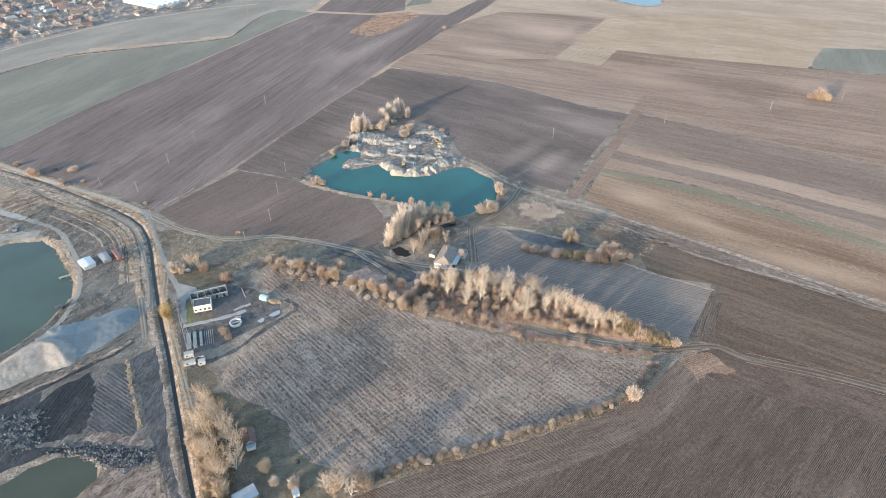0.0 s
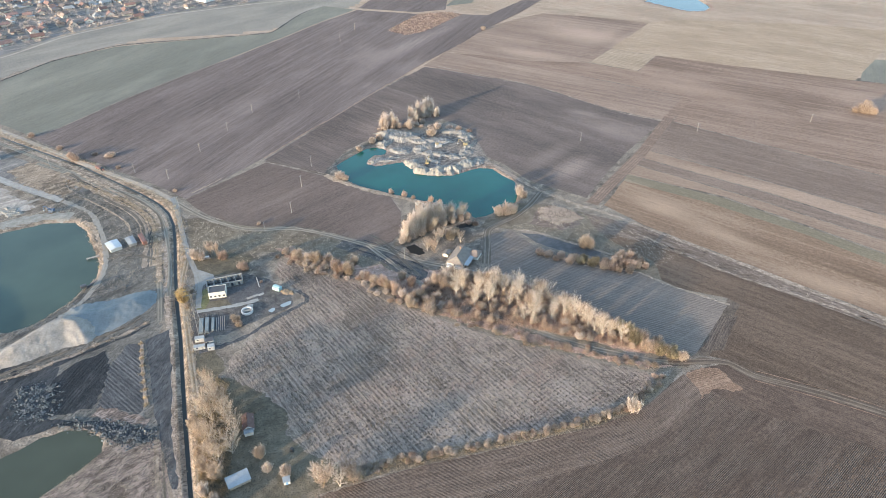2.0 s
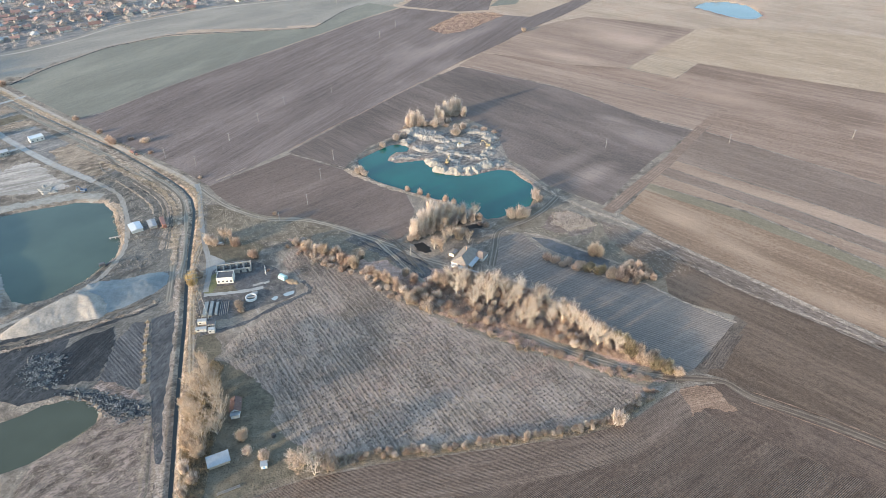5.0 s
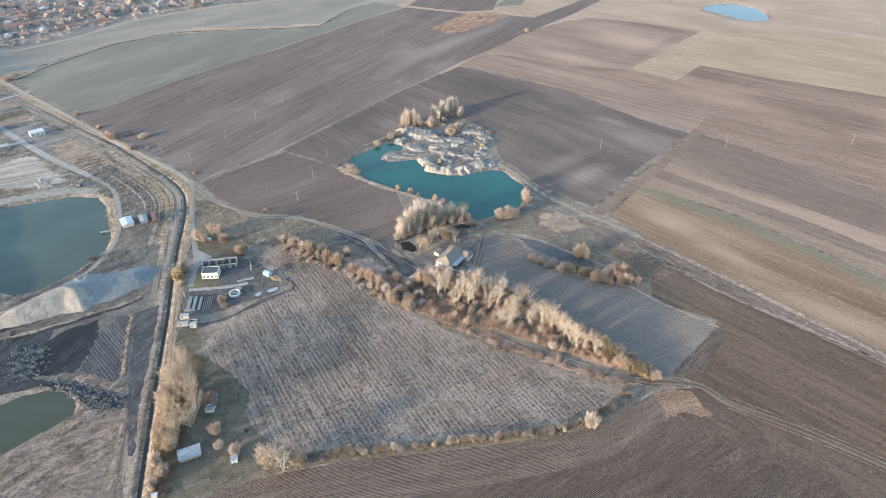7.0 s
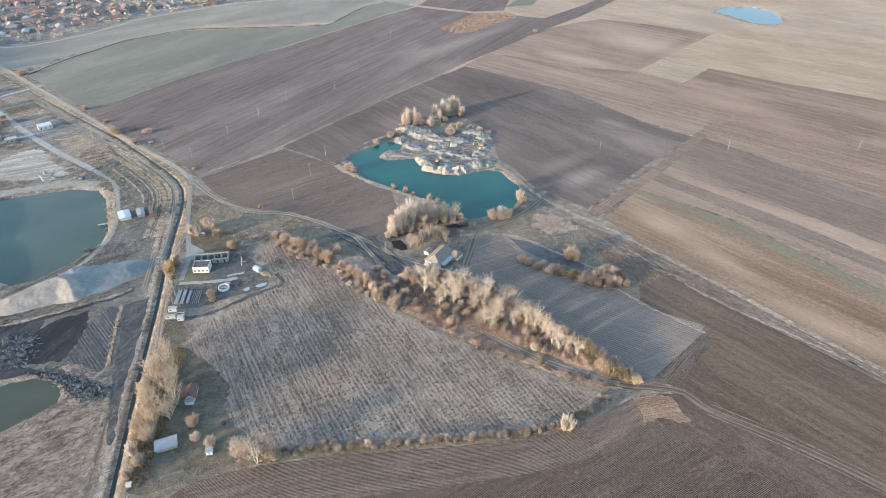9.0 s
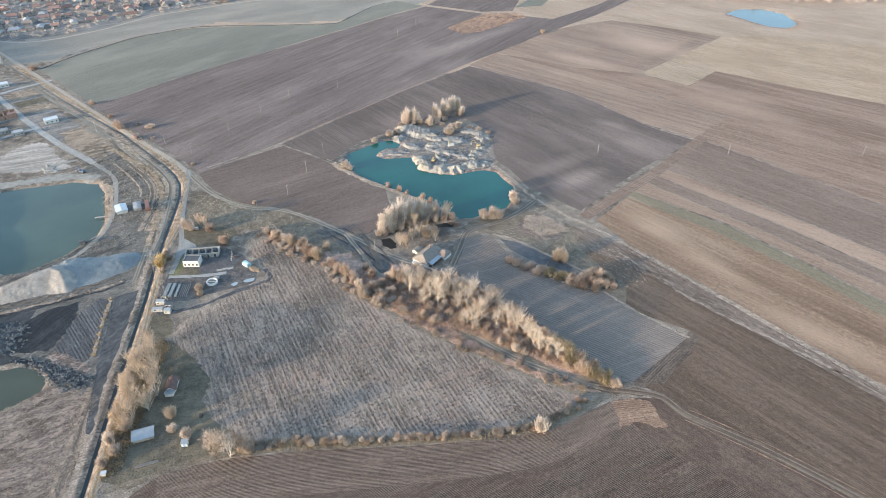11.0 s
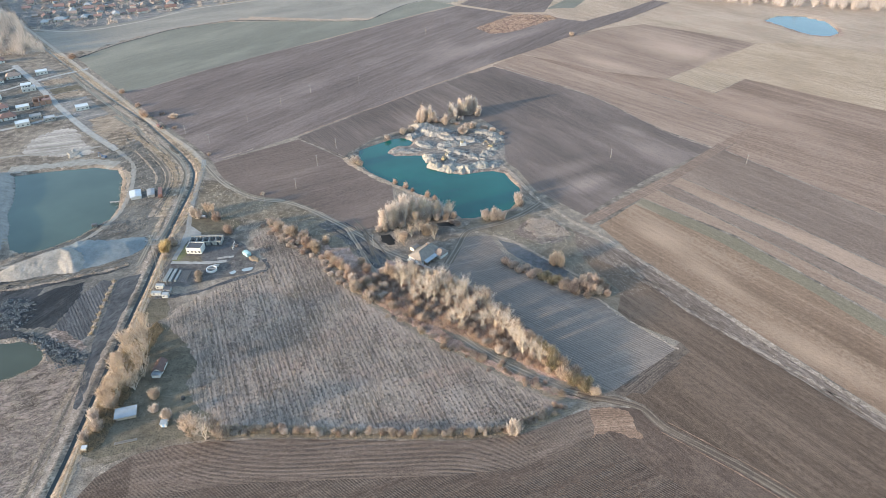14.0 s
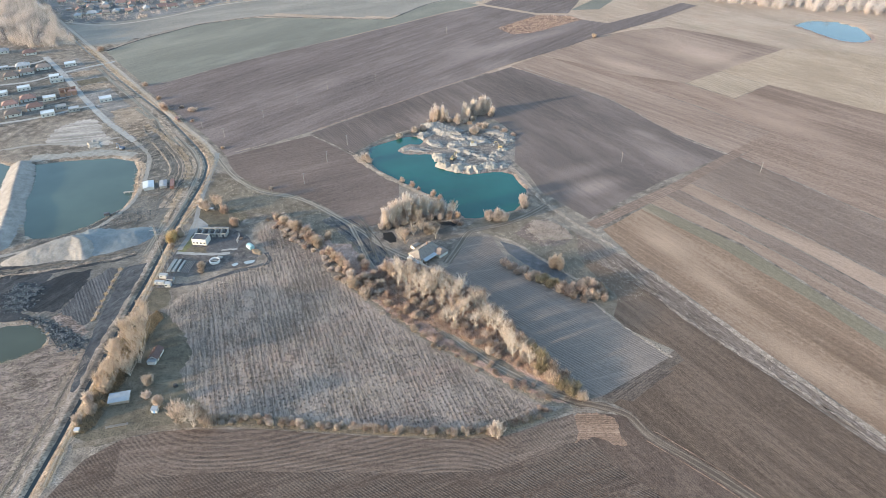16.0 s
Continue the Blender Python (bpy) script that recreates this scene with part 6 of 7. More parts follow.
def stuff(name, spots, material, label, category, per, tall, wide, thick, seed, lean=0.35, base=0.0):
    v, f = slivers(spots, per, tall, wide, thick, seed, lean, base)
    return tagged(new(name, mesh(name, v.tolist(), f.tolist(), material)), label, category, kind="stuff")


W1 = [(-760, 900), (-630, 826), (-524, 738), (-420, 640), (-440, 622), (-520, 632), (-760, 700)]
stuff("far_wood", scatter(W1, 620, 1), M_TW_FARWOOD, "far leafless grey-brown poplar plantation", "wood", 120, 12, 2.2, 0.075, 2, 0.10, 0.6)
W2 = [(300, 985), (382, 967), (429, 952), (498, 950), (580, 940), (760, 960), (700, 1080), (330, 1060)]
stuff("far_wood", scatter(W2, 520, 3), M_TW_FARWOOD, "far pale leafless wood behind a pond", "wood", 120, 11, 1.8, 0.075, 4, 0.10, 0.6)
rows = []
ca, sa = math.cos(radians(-59)), math.sin(radians(-59))
row_rng = np.random.RandomState(9)
for i in range(-112, 113):
    for j in range(-105, 106):
        u, v = i * 2.05 + row_rng.normal(0, 0.2), j * 2.2 + row_rng.normal(0, 0.12)
        rows.append((45 + u * ca - v * sa, 232 + u * sa + v * ca))
rows = np.array(rows)
rows = rows[signed(rows[:, 0], rows[:, 1], ORCHARD) < -4]
rows = rows[row_rng.uniform(0, 1, len(rows)) < 0.75 + 0.4 * wave_noise(rows[:, 0], rows[:, 1], 60, 2)]
stuff("dead_plant_rows", rows, M_TUFT_DARK, "dotted rows of dark dead stalks in stubble", "stalks", 13, 0.6, 0.25, 0.19, 5)
stuff("stubble_grass", scatter(ORCHARD, 14000, 6), M_TUFT_PALE, "pale tufts of dry grass in stubble", "grass", 5, 0.5, 0.3, 0.06, 7, 0.5)
STRIP_E = [(160, 352), (193, 328), (219, 300), (242, 274), (262, 249), (294, 212), (420, 76), (420, 68), (291, 208), (257, 243), (232, 263), (205, 292), (186, 312), (160, 330)]
stuff("rough_grass", scatter(STRIP_E, 550, 8), M_TUFT_BEIGE, "pale clumps of dead grass on rough strip", "grass", 7, 0.7, 0.5, 0.09, 9, 0.5)
stuff("weed_clumps", scatter([(128, 350), (132, 362), (142, 364), (151, 357), (158, 346), (150, 342), (138, 340)], 560, 10), M_TW_POPLAR, "pinkish pale dead weeds on a mound", "weeds", 16, 0.7, 0.8, 0.16, 11, 0.6)
stuff("reed_stalks", scatter([(-128, 171), (-109, 192), (-106, 200), (-88, 196), (-80, 190), (-72, 160), (-66, 138), (-60, 100), (-100, 110), (-128, 150)], 9000, 12), M_TUFT_PALE, "dead pale reed stalks", "reeds", 6, 0.4, 0.5, 0.07, 13, 0.6)
stuff("bank_grass", np.array(offset_line(CANAL[7:], 5.0) * 12) + np.random.RandomState(3).normal(0, 1.1, (12 * len(offset_line(CANAL[7:], 5.0)), 2)), M_TUFT_GOLD, "golden tall grass on the canal bank", "grass", 9, 1.1, 0.9, 0.09, 14, 0.35)
stuff("bank_grass", np.array(offset_line(CANAL[1:8], 5.4) * 10) + np.random.RandomState(4).normal(0, 1.0, (10 * len(offset_line(CANAL[1:8], 5.4)), 2)), M_TUFT_GOLD, "golden tall grass beside the canal road", "grass", 8, 0.9, 0.9, 0.09, 15, 0.35)
stuff("waste_weeds", scatter(WASTE_W, 1600, 16), M_TUFT_BEIGE, "pale dead weeds on waste ground", "weeds", 6, 0.7, 0.6, 0.06, 17, 0.5)
stuff("garden_grass", scatter([(-66, 230), (-72, 205), (-64, 172), (-56, 145), (-50, 150), (-52, 175), (-58, 200), (-60, 226)], 2600, 18), M_TUFT_GOLD, "golden tall grass under garden trees", "grass", 8, 1.1, 0.6, 0.09, 19, 0.4)
stuff("edge_grass", scatter([(0, 163), (23, 165), (72, 171), (110, 176), (134, 184), (150, 195), (148, 199), (128, 186), (97, 179), (62, 175), (32, 173), (0, 169)], 2200, 20), M_TUFT_GOLD, "dry golden grass along a field hedge", "grass", 7, 0.8, 0.5, 0.08, 21, 0.5)


stuff("field_weeds", scatter([(52, 802), (72, 778), (98, 791), (155, 859), (140, 875), (96, 870)], 900, 50), M_WEED_RUST, "pale and reddish dead weeds in a field", "weeds", 8, 1.2, 0.9, 0.16, 51, 0.5)
stuff("hedge_grass", scatter([(-60, 364), (-40, 360), (-20, 350), (14, 327), (34, 308), (48, 288), (82, 262), (140, 216), (168, 205), (150, 203), (117, 219), (87, 235), (60, 252), (34, 271), (5, 297), (-15, 306), (-60, 318), (-98, 348), (-106, 385)], 2600, 22), M_TUFT_PALE, "dry pale grass tufts beside farm tracks", "grass", 6, 0.6, 0.6, 0.07, 23, 0.5)
stuff("rough_weeds", scatter([(108, 342), (134, 352), (160, 350), (190, 318), (205, 296), (186, 286), (172, 296), (160, 300), (140, 322), (120, 333)], 800, 24), M_TUFT_BEIGE, "pale dead weeds in rough grass", "weeds", 7, 0.7, 0.6, 0.08, 25, 0.5)


stuff("belt_weeds", scatter(BELT, 9500, 26), M_WEED_RUST, "russet dead weeds under a tree belt", "weeds", 7, 1.6, 0.6, 0.09, 27, 0.5)
stuff("margin_weeds", scatter([(20, 288), (36, 271), (62, 252), (89, 235), (119, 219), (146, 206), (158, 206), (142, 212), (118, 223), (98, 237), (66, 261), (46, 277), (30, 294)], 3200, 28), M_WEED_RUST, "russet dead weeds along a stubble field", "weeds", 7, 0.9, 0.6, 0.09, 29, 0.5)
for k, (line, shift) in enumerate((([(-212, 455), (-172, 427), (-150, 408), (-134, 386), (-125, 362), (-118, 338), (-112, 314)], 0.0), ([(-200, 446), (-170, 421), (-146, 400), (-133, 378), (-127, 358), (-121, 334)], 2.0))):
    base = np.array(offset_line(line, shift) * 14)
    stuff("bank_weeds", base + np.random.RandomState(40 + k).normal(0, 1.5, base.shape), M_TUFT_GOLD, "golden dead weeds between canal tracks", "weeds", 8, 0.8, 0.6, 0.09, 42 + k, 0.5)


def weeds_along(line, spread, n, seed, material, label, tall=0.8):
    base = np.array(offset_line(line, 0.0) * n)
    return stuff("dead_weeds", base + np.random.RandomState(seed).normal(0, spread, base.shape), material, label, "weeds", 7, tall, 0.5, 0.08, seed + 1, 0.5)


weeds_along(SPOIL, 1.2, 12, 301, M_TUFT_BEIGE, "pale dead weeds on a spoil ridge")
weeds_along([(-109.3, 261), (-105, 244), (-99.5, 227), (-96.5, 217)], 0.5, 26, 303, M_TUFT_GOLD, "golden dead grass in a narrow strip", 0.9)
weeds_along([(-154, 338), (-160, 352), (-168, 368), (-176, 380)], 1.0, 14, 305, M_TUFT_BEIGE, "pale reeds at the pond's edge", 1.0)
weeds_along([(-152, 322), (-160, 302), (-173, 284), (-186, 279)], 1.2, 10, 307, M_TUFT_BEIGE, "pale weeds on a muddy pond bank", 0.7)


def rubble(name, poly, n, size, material, label, seed):
    rng = np.random.RandomState(seed)
    verts, faces = [], []
    base = np.array([(1, 0, -0.3), (-0.4, 0.9, -0.3), (-0.5, -0.8, -0.3), (0.3, 0.1, 0.7), (-0.6, 0.2, 0.5)])
    tri = [(0, 1, 3), (1, 4, 3), (1, 2, 4), (2, 0, 3), (2, 3, 4)]
    for x, y in scatter(poly, n, seed):
        x, y = x + rng.normal(0, 2.2), y + rng.normal(0, 1.8)
        if math.sin(x * 0.9 + math.sin(y * 0.7)) + math.sin(y * 1.1 - x * 0.35) < rng.uniform(-1.6, 0.9):
            continue
        a, s = rng.uniform(0, 6.28), size * (0.35 + 1.5 * rng.uniform(0, 1) ** 3)
        r = np.array([[np.cos(a), -np.sin(a), 0], [np.sin(a), np.cos(a), 0], [0, 0, 1]])
        i = len(verts)
        verts += ((base * rng.uniform(0.7, 1.2, (5, 3))) @ r.T * s + (x, y, height(x, y) + 0.1)).tolist()
        faces += [tuple(i + k for k in f) for f in tri]
    return tagged(new(name, mesh(name, verts, faces, material)), label, "rubble", kind="stuff")


rubble("tipped_rubble", [(-161, 237), (-144, 237), (-141, 224), (-141, 215), (-154, 214)], 2400, 0.62, M_STONE, "grey tipped rubble and broken concrete", 31)
rubble("tipped_rubble", [(-136, 210), (-122, 211), (-105, 206), (-90, 201), (-89, 192), (-102, 195), (-113, 202), (-122, 206)], 2200, 0.62, M_STONE, "dark grey tipped rubble beside a pond", 32)
rubble("tipped_rubble", [(-175, 408), (-150, 398), (-138, 378), (-134, 366), (-146, 368), (-158, 380), (-172, 396)], 14, 0.45, M_PALESTONE, "pale tipped rubble and timber on waste ground", 34)
rubble("spoil_clods", [(-190, 276), (-162, 298), (-152, 322), (-130, 326), (-118, 320), (-150, 297), (-184, 268)], 450, 0.5, M_STONE, "dark spoil and clods on the quarry ground", 35)
rubble("spoil_clods", WASTE_W, 16, 0.4, M_PALESTONE, "pale timber and stones on waste ground", 36)
rubble("pit_stones", [(60, 494), (90, 496), (104, 489), (107, 470), (98, 476), (76, 482)], 300, 0.7, M_STONE, "grey boulders and spoil in the gravel pit", 33)


# ---- buildings ----
def prism(length, width, eave, rise, over=0.4, hip=0.0, thick=0.18):
    """A pitched roof shell: ridge along x, hip shortens the ridge at both ends."""
    bm = bmesh.new()
    l, w = length / 2 + over, width / 2 + over
    drop = rise * over / (width / 2)
    outer = [(-l, -w, eave - drop), (l, -w, eave - drop), (l, w, eave - drop), (-l, w, eave - drop), (-l + hip, 0, eave + rise), (l - hip, 0, eave + rise)]
    vs = [bm.verts.new(p) for p in outer] + [bm.verts.new((x, y, z - thick)) for x, y, z in outer]
    for f in ((0, 1, 5, 4), (2, 3, 4, 5)):
        bm.faces.new([vs[i] for i in f])
        bm.faces.new([vs[i + 6] for i in reversed(f)])
    for f in ((1, 2, 5), (3, 0, 4)):
        if hip:
            bm.faces.new([vs[i] for i in f])
            bm.faces.new([vs[i + 6] for i in reversed(f)])
        else:
            a, b, c = f
            bm.faces.new([vs[b], vs[c], vs[c + 6], vs[b + 6]])
            bm.faces.new([vs[c], vs[a], vs[a + 6], vs[c + 6]])
    for a, b in ((0, 1), (2, 3)) + (((1, 2), (3, 0)) if hip else ()):
        bm.faces.new([vs[b], vs[a], vs[a + 6], vs[b + 6]])
    bmesh.ops.recalc_face_normals(bm, faces=bm.faces)
    return bm


def wall_shell(length, width, eave, rise=0.0):
    """House walls, with gables where the roof is a plain pitch."""
    bm = bmesh.new()
    l, w = length / 2, width / 2
    v = [bm.verts.new(p) for p in ((-l, -w, -0.2), (l, -w, -0.2), (l, w, -0.2), (-l, w, -0.2), (-l, -w, eave), (l, -w, eave), (l, w, eave), (-l, w, eave))]
    bm.faces.new((v[0], v[1], v[5], v[4]))
    bm.faces.new((v[2], v[3], v[7], v[6]))
    if rise:
        a, b = bm.verts.new((-l, 0, eave + rise - 0.1)), bm.verts.new((l, 0, eave + rise - 0.1))
        bm.faces.new((v[1], v[2], v[6], b, v[5]))
        bm.faces.new((v[3], v[0], v[4], a, v[7]))
    else:
        bm.faces.new((v[1], v[2], v[6], v[5]))
        bm.faces.new((v[3], v[0], v[4], v[7]))
        bm.faces.new((v[4], v[5], v[6], v[7]))
    return bm


def window(parent, x, y, z, w, h, facing):
    """A window set into a wall: frame, pane and sill. facing: degrees of the outward side."""
    m = pose(x, y, z, 0, 0, facing)
    bm = bmesh.new()
    for dx in (-w / 2, w / 2):
        box(bm, (0.08, 0.12, h + 0.16), m @ Matrix.Translation((dx, 0, -0.08)))
    for dz in (-0.08, h):
        box(bm, (w, 0.12, 0.08), m @ Matrix.Translation((0, 0, dz)))
    win = part("window", bm, M_WHITE, parent, "white window frame")
    part("pane", boxed((w - 0.06, 0.06, h - 0.02), m @ Matrix.Translation((0, 0, 0.01))), M_GLASS, win, "dark glass pane")
    return win


def house(x, y, angle, length, width, eave, rise, wall, roof, label, hip=0.0, windows=3, chimney=True, door=True, name="house", category="house", group=""):
    h = thing(name, label, category, pose(x, y, height(x, y) + 0.02, 0, 0, angle), group)
    part("wall", wall_shell(length, width, eave, 0 if hip else rise), wall, h)
    part("roof", prism(length, width, eave, rise, 0.45, hip), roof, h)
    storeys = 2 if eave > 4.6 else 1
    for s in range(storeys):
        for side in (-1, 1):
            for k in range(windows):
                px = (k + 0.5 - windows / 2) * length / windows
                if door and side < 0 and k == 0 and s == 0:
                    part("door", boxed((1.0, 0.12, 2.05), Matrix.Translation((px, side * width / 2, 0))), M_DOOR, h, "brown door")
                else:
                    window(h, px, side * width / 2, 0.95 + 2.8 * s, 1.2, 1.25, 0)
        for side in (-1, 1):
            window(h, side * length / 2, 0, 0.95 + 2.8 * s, 1.2, 1.25, 90)
    if chimney:
        part("chimney", boxed((0.7, 0.6, 1.6), Matrix.Translation((length * 0.18, width * 0.12, eave + rise - 0.8)), 0.04), M_BRICK, h, "brick chimney")
    return h


def flat_house(x, y, angle, length, width, tall, wall, roof, label, windows=3, name="house", category="house", group=""):
    """A plain block with a parapet roof."""
    h = thing(name, label, category, pose(x, y, height(x, y) + 0.02, 0, 0, angle), group)
    part("wall", wall_shell(length, width, tall), wall, h)
    part("roof", boxed((length - 0.5, width - 0.5, 0.14), Matrix.Translation((0, 0, tall + 0.02))), roof, h)
    bm = bmesh.new()
    for sx in (-1, 1):
        box(bm, (0.22, width, 0.35), Matrix.Translation((sx * (length / 2 - 0.11), 0, tall + 0.004)))
    for sy in (-1, 1):
        box(bm, (length - 0.45, 0.22, 0.35), Matrix.Translation((0, sy * (width / 2 - 0.11), tall + 0.004)))
    part("parapet", bm, wall, h)
    for s in range(2 if tall > 4.6 else 1):
        for side in (-1, 1):
            for k in range(windows):
                window(h, (k + 0.5 - windows / 2) * length / windows, side * width / 2, 0.95 + 2.7 * s, 1.3, 1.2, 0)
    return h


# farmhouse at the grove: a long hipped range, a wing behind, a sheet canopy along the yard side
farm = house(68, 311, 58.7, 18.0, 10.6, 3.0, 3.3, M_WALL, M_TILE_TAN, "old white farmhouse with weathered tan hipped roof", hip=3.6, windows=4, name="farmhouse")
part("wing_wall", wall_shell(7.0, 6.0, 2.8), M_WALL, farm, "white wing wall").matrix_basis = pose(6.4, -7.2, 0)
part("wing_roof", prism(6.0, 7.0, 2.8, 1.9, 0.4, 2.2), M_TILE_BROWN, farm, "brown tiled wing roof").matrix_basis = pose(6.4, -7.2, 0, 0, 0, 90)
canopy = bmesh.new()
for k in range(5):
    box(canopy, (2.1, 3.4, 0.1), Matrix.Translation((-6.6 + 2.14 * k, -6.6, 2.55 + 0.012 * (k % 2))) @ Matrix.Rotation(radians(9), 4, "X"), 0.02)
part("canopy", canopy, M_METAL, farm, "pale blue-grey sheet canopy")
for k in range(4):
    part("post", boxed((0.14, 0.14, 2.3), Matrix.Translation((-7.4 + 3.0 * k, -8.1, 0))), M_WOOD, farm)
part("ridge_tiles", tube(bmesh.new(), (-5.8, 0, 6.26), (5.8, 0, 6.26), 0.16, 0.16, 6), M_TILE_BROWN, farm, "dark ridge tiles")
shed = thing("outbuilding", "small pale-roofed outbuilding beside the farmhouse", "shed", pose(60.5, 317, 0, 0, 0, 58))
part("wall", wall_shell(5, 3.6, 2.2, 0.5), M_CREAM, shed)
part("roof", prism(5, 3.6, 2.2, 0.5, 0.3), M_TILE_TAN, shed)
gw = thing("garden_wall", "low white garden wall before the farmhouse", "wall", pose(70.5, 298.4, 0, 0, 0, -31))
for k in range(4):
    part("wall_panel", boxed((2.3, 0.25, 1.5), Matrix.Translation((-3.6 + 2.4 * k, 0, 0)), 0.03), M_WALL, gw)
for dx, dy in ((-5.6, 6.6), (-1.2, 4.2)):
    car = thing("parked_car", "small white parked car near the farmhouse", "car", pose(66 + dx, 297 + dy, 0.1, 0, 0, -30), "cars")
    bm = box(boxed((4.2, 1.75, 0.75), Matrix.Translation((0, 0, 0.3)), 0.12), (2.3, 1.55, 0.62), Matrix.Translation((-0.2, 0, 1.0)), 0.2)
    part("body", bm, M_WHITE, car)
    for sx in (-1.3, 1.3):
        for sy in (-0.8, 0.8):
            part("wheel", tube(bmesh.new(), (sx, sy - 0.1, 0.32), (sx, sy + 0.1, 0.32), 0.32, 0.32, 10), M_RUBBER, car, "black tyre")
    part("windscreen", boxed((2.0, 1.58, 0.4), Matrix.Translation((-0.2, 0, 1.12)), 0.05), M_GLASS, car, "dark glass")

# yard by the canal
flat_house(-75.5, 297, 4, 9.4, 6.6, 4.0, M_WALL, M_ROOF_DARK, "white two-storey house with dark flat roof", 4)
ruin = thing("unfinished_building", "roofless unfinished grey block building with open rooms", "building", pose(-73, 306.5, 0, 0, 0, 11))
for k in range(6):
    part("cross_wall", boxed((0.4, 6.2, 2.6), Matrix.Translation((-10 + 4 * k, 0, 0)), 0.03), M_BLOCK, ruin)
for sy in (-1, 1):
    for k in range(5):
        bm = box(bmesh.new(), (1.2, 0.4, 3.0), Matrix.Translation((-9.2 + 4 * k, sy * 3.3, 0)))
        box(bm, (1.1, 0.4, 3.0), Matrix.Translation((-6.8 + 4 * k, sy * 3.3, 0)))
        box(bm, (1.5, 0.4, 0.7), Matrix.Translation((-7.98 + 4 * k, sy * 3.3, 2.3)))
        part("wall_bay", bm, M_BLOCK, ruin)
part("ring_beam", box(boxed((20.6, 0.5, 0.3), Matrix.Translation((0, -3.3, 3.004))), (20.6, 0.5, 0.3), Matrix.Translation((0, 3.3, 3.004))), M_CONCRETE, ruin, "pale concrete ring beam")
part("floor_slab", boxed((20.4, 7, 0.15), Matrix.Translation((0, 0, 0.02))), M_ROOF_DARK, ruin)


def ring_wall(name, r, t, h, sides=36):
    bm = bmesh.new()
    rings = []
    for rad, z in ((r, -0.1), (r, h), (r - t, h), (r - t, 0.0)):
        rings.append([bm.verts.new((rad * math.cos(k * 2 * math.pi / sides), rad * math.sin(k * 2 * math.pi / sides), z)) for k in range(sides)])
    for a, b in zip(rings, rings[1:]):
        for k in range(sides):
            bm.faces.new((a[k], a[(k + 1) % sides], b[(k + 1) % sides], b[k]))
    return bm


tank = thing("round_basin", "round white concrete basin with a partition wall", "basin", pose(-57, 279, 0.05))
part("rim", ring_wall("rim", 3.2, 0.6, 1.3), M_WHITE, tank)
part("floor", tube(bmesh.new(), (0, 0, 0.0), (0, 0, 0.25), 2.7, 2.7, 32), M_GRAVEL, tank)
part("partition", boxed((5.2, 0.5, 1.0), Matrix.Translation((0, 0, 0.25)) @ Matrix.Rotation(radians(12), 4, "Z"), 0.03), M_CONCRETE, tank)
part("inlet", boxed((3.4, 2.0, 0.8), Matrix.Translation((1.0, 4.4, 0)), 0.05), M_CONCRETE, tank, "grey concrete inlet box")
tt = thing("teal_tank", "pale teal sheet-metal tank with orange end", "tank", pose(-42, 297, 0, 0, 0, -35))
part("body", box(boxed((5.2, 3.2, 2.2), Matrix(), 0.25), (5.0, 1.6, 0.5), Matrix.Translation((0, 0, 2.1)), 0.2), M_TEAL, tt)
part("end_board", boxed((2.6, 1.2, 0.5), Matrix.Translation((0.6, 2.6, 0)), 0.03), M_BRICK, tt, "orange board")
for x, y, r, s in ((-43.5, 278.5, 1.7, 1.1), (-36, 282.5, 2.0, 1.6)):
    v = [(r * s * (1 + 0.15 * math.sin(3 * a)) * math.cos(a), r * (1 + 0.2 * math.sin(2 * a + x)) * math.sin(a), 0) for a in [k * 2 * math.pi / 24 for k in range(24)]]
    ob = new("puddle", mesh("puddle", v, [tuple(range(24))], M_PUDDLE))
    ob.matrix_basis = pose(x, y, 0.085, 0, 0, 30)
    structure(ob, "pale grey-blue rain puddle in the yard", "puddle")
for k, (x, y, l, w, mtl) in enumerate(((-80.3, 270, 12, 2.2, M_PANELS), (-77.3, 270.3, 12, 1.8, M_PANELS), (-74.2, 270.4, 10.5, 1.4, M_PANELS))):
    st = thing("panel_stack", "long stack of grey building panels in a yard", "stack", pose(x, y, 0.06, 0, 0, 98), "panel stacks")
    for j in range(3):
        part("panel", boxed((l, w, 0.28), Matrix.Translation((0.15 * j, 0.05 * j, 0.3 * j)), 0.02), mtl, st)
pen = thing("seed_bed", "dark framed bed in the yard", "bed", pose(-70.4, 271, 0.06, 0, 0, 98))
part("soil", boxed((11.5, 4.2, 0.12)), M_ROOF_DARK, pen)
for k in range(5):
    part("board", boxed((11.7, 0.2, 0.4), Matrix.Translation((0, -2.1 + 1.05 * k, 0)), 0.02), M_WOOD, pen)
for x, y, l, w, t, a, lab in ((-79, 258.5, 4.6, 2.4, 2.4, 6, "white site container beside a service track"), (-78, 252.5, 5.6, 2.2, 1.9, 8, "white site container with flat roof"), (-72, 251.5, 3.4, 2.6, 2.3, 10, "small white trailer beside containers"), (-73.5, 256.5, 4.0, 3.2, 2.2, 8, "dark-roofed site hut in a yard")):
    c = thing("site_container", lab, "container", pose(x, y, 0.05, 0, 0, a), "site containers")
    dark = "dark" in lab
    part("body", boxed((l, w, t), Matrix(), 0.08), M_ROOF_GREY if dark else M_PANEL, c)
    part("roof", boxed((l + 0.15, w + 0.15, 0.12), Matrix.Translation((0, 0, t + 0.004)), 0.03), M_ROOF_DARK if dark else M_PANEL, c)
    part("door", boxed((0.9, 0.08, 2.0), Matrix.Translation((l * 0.25, -w / 2, 0.1))), M_ROOF_GREY, c, "grey door")
    window(c, -l * 0.2, -w / 2, 1.0, 1.2, 0.9, 0)
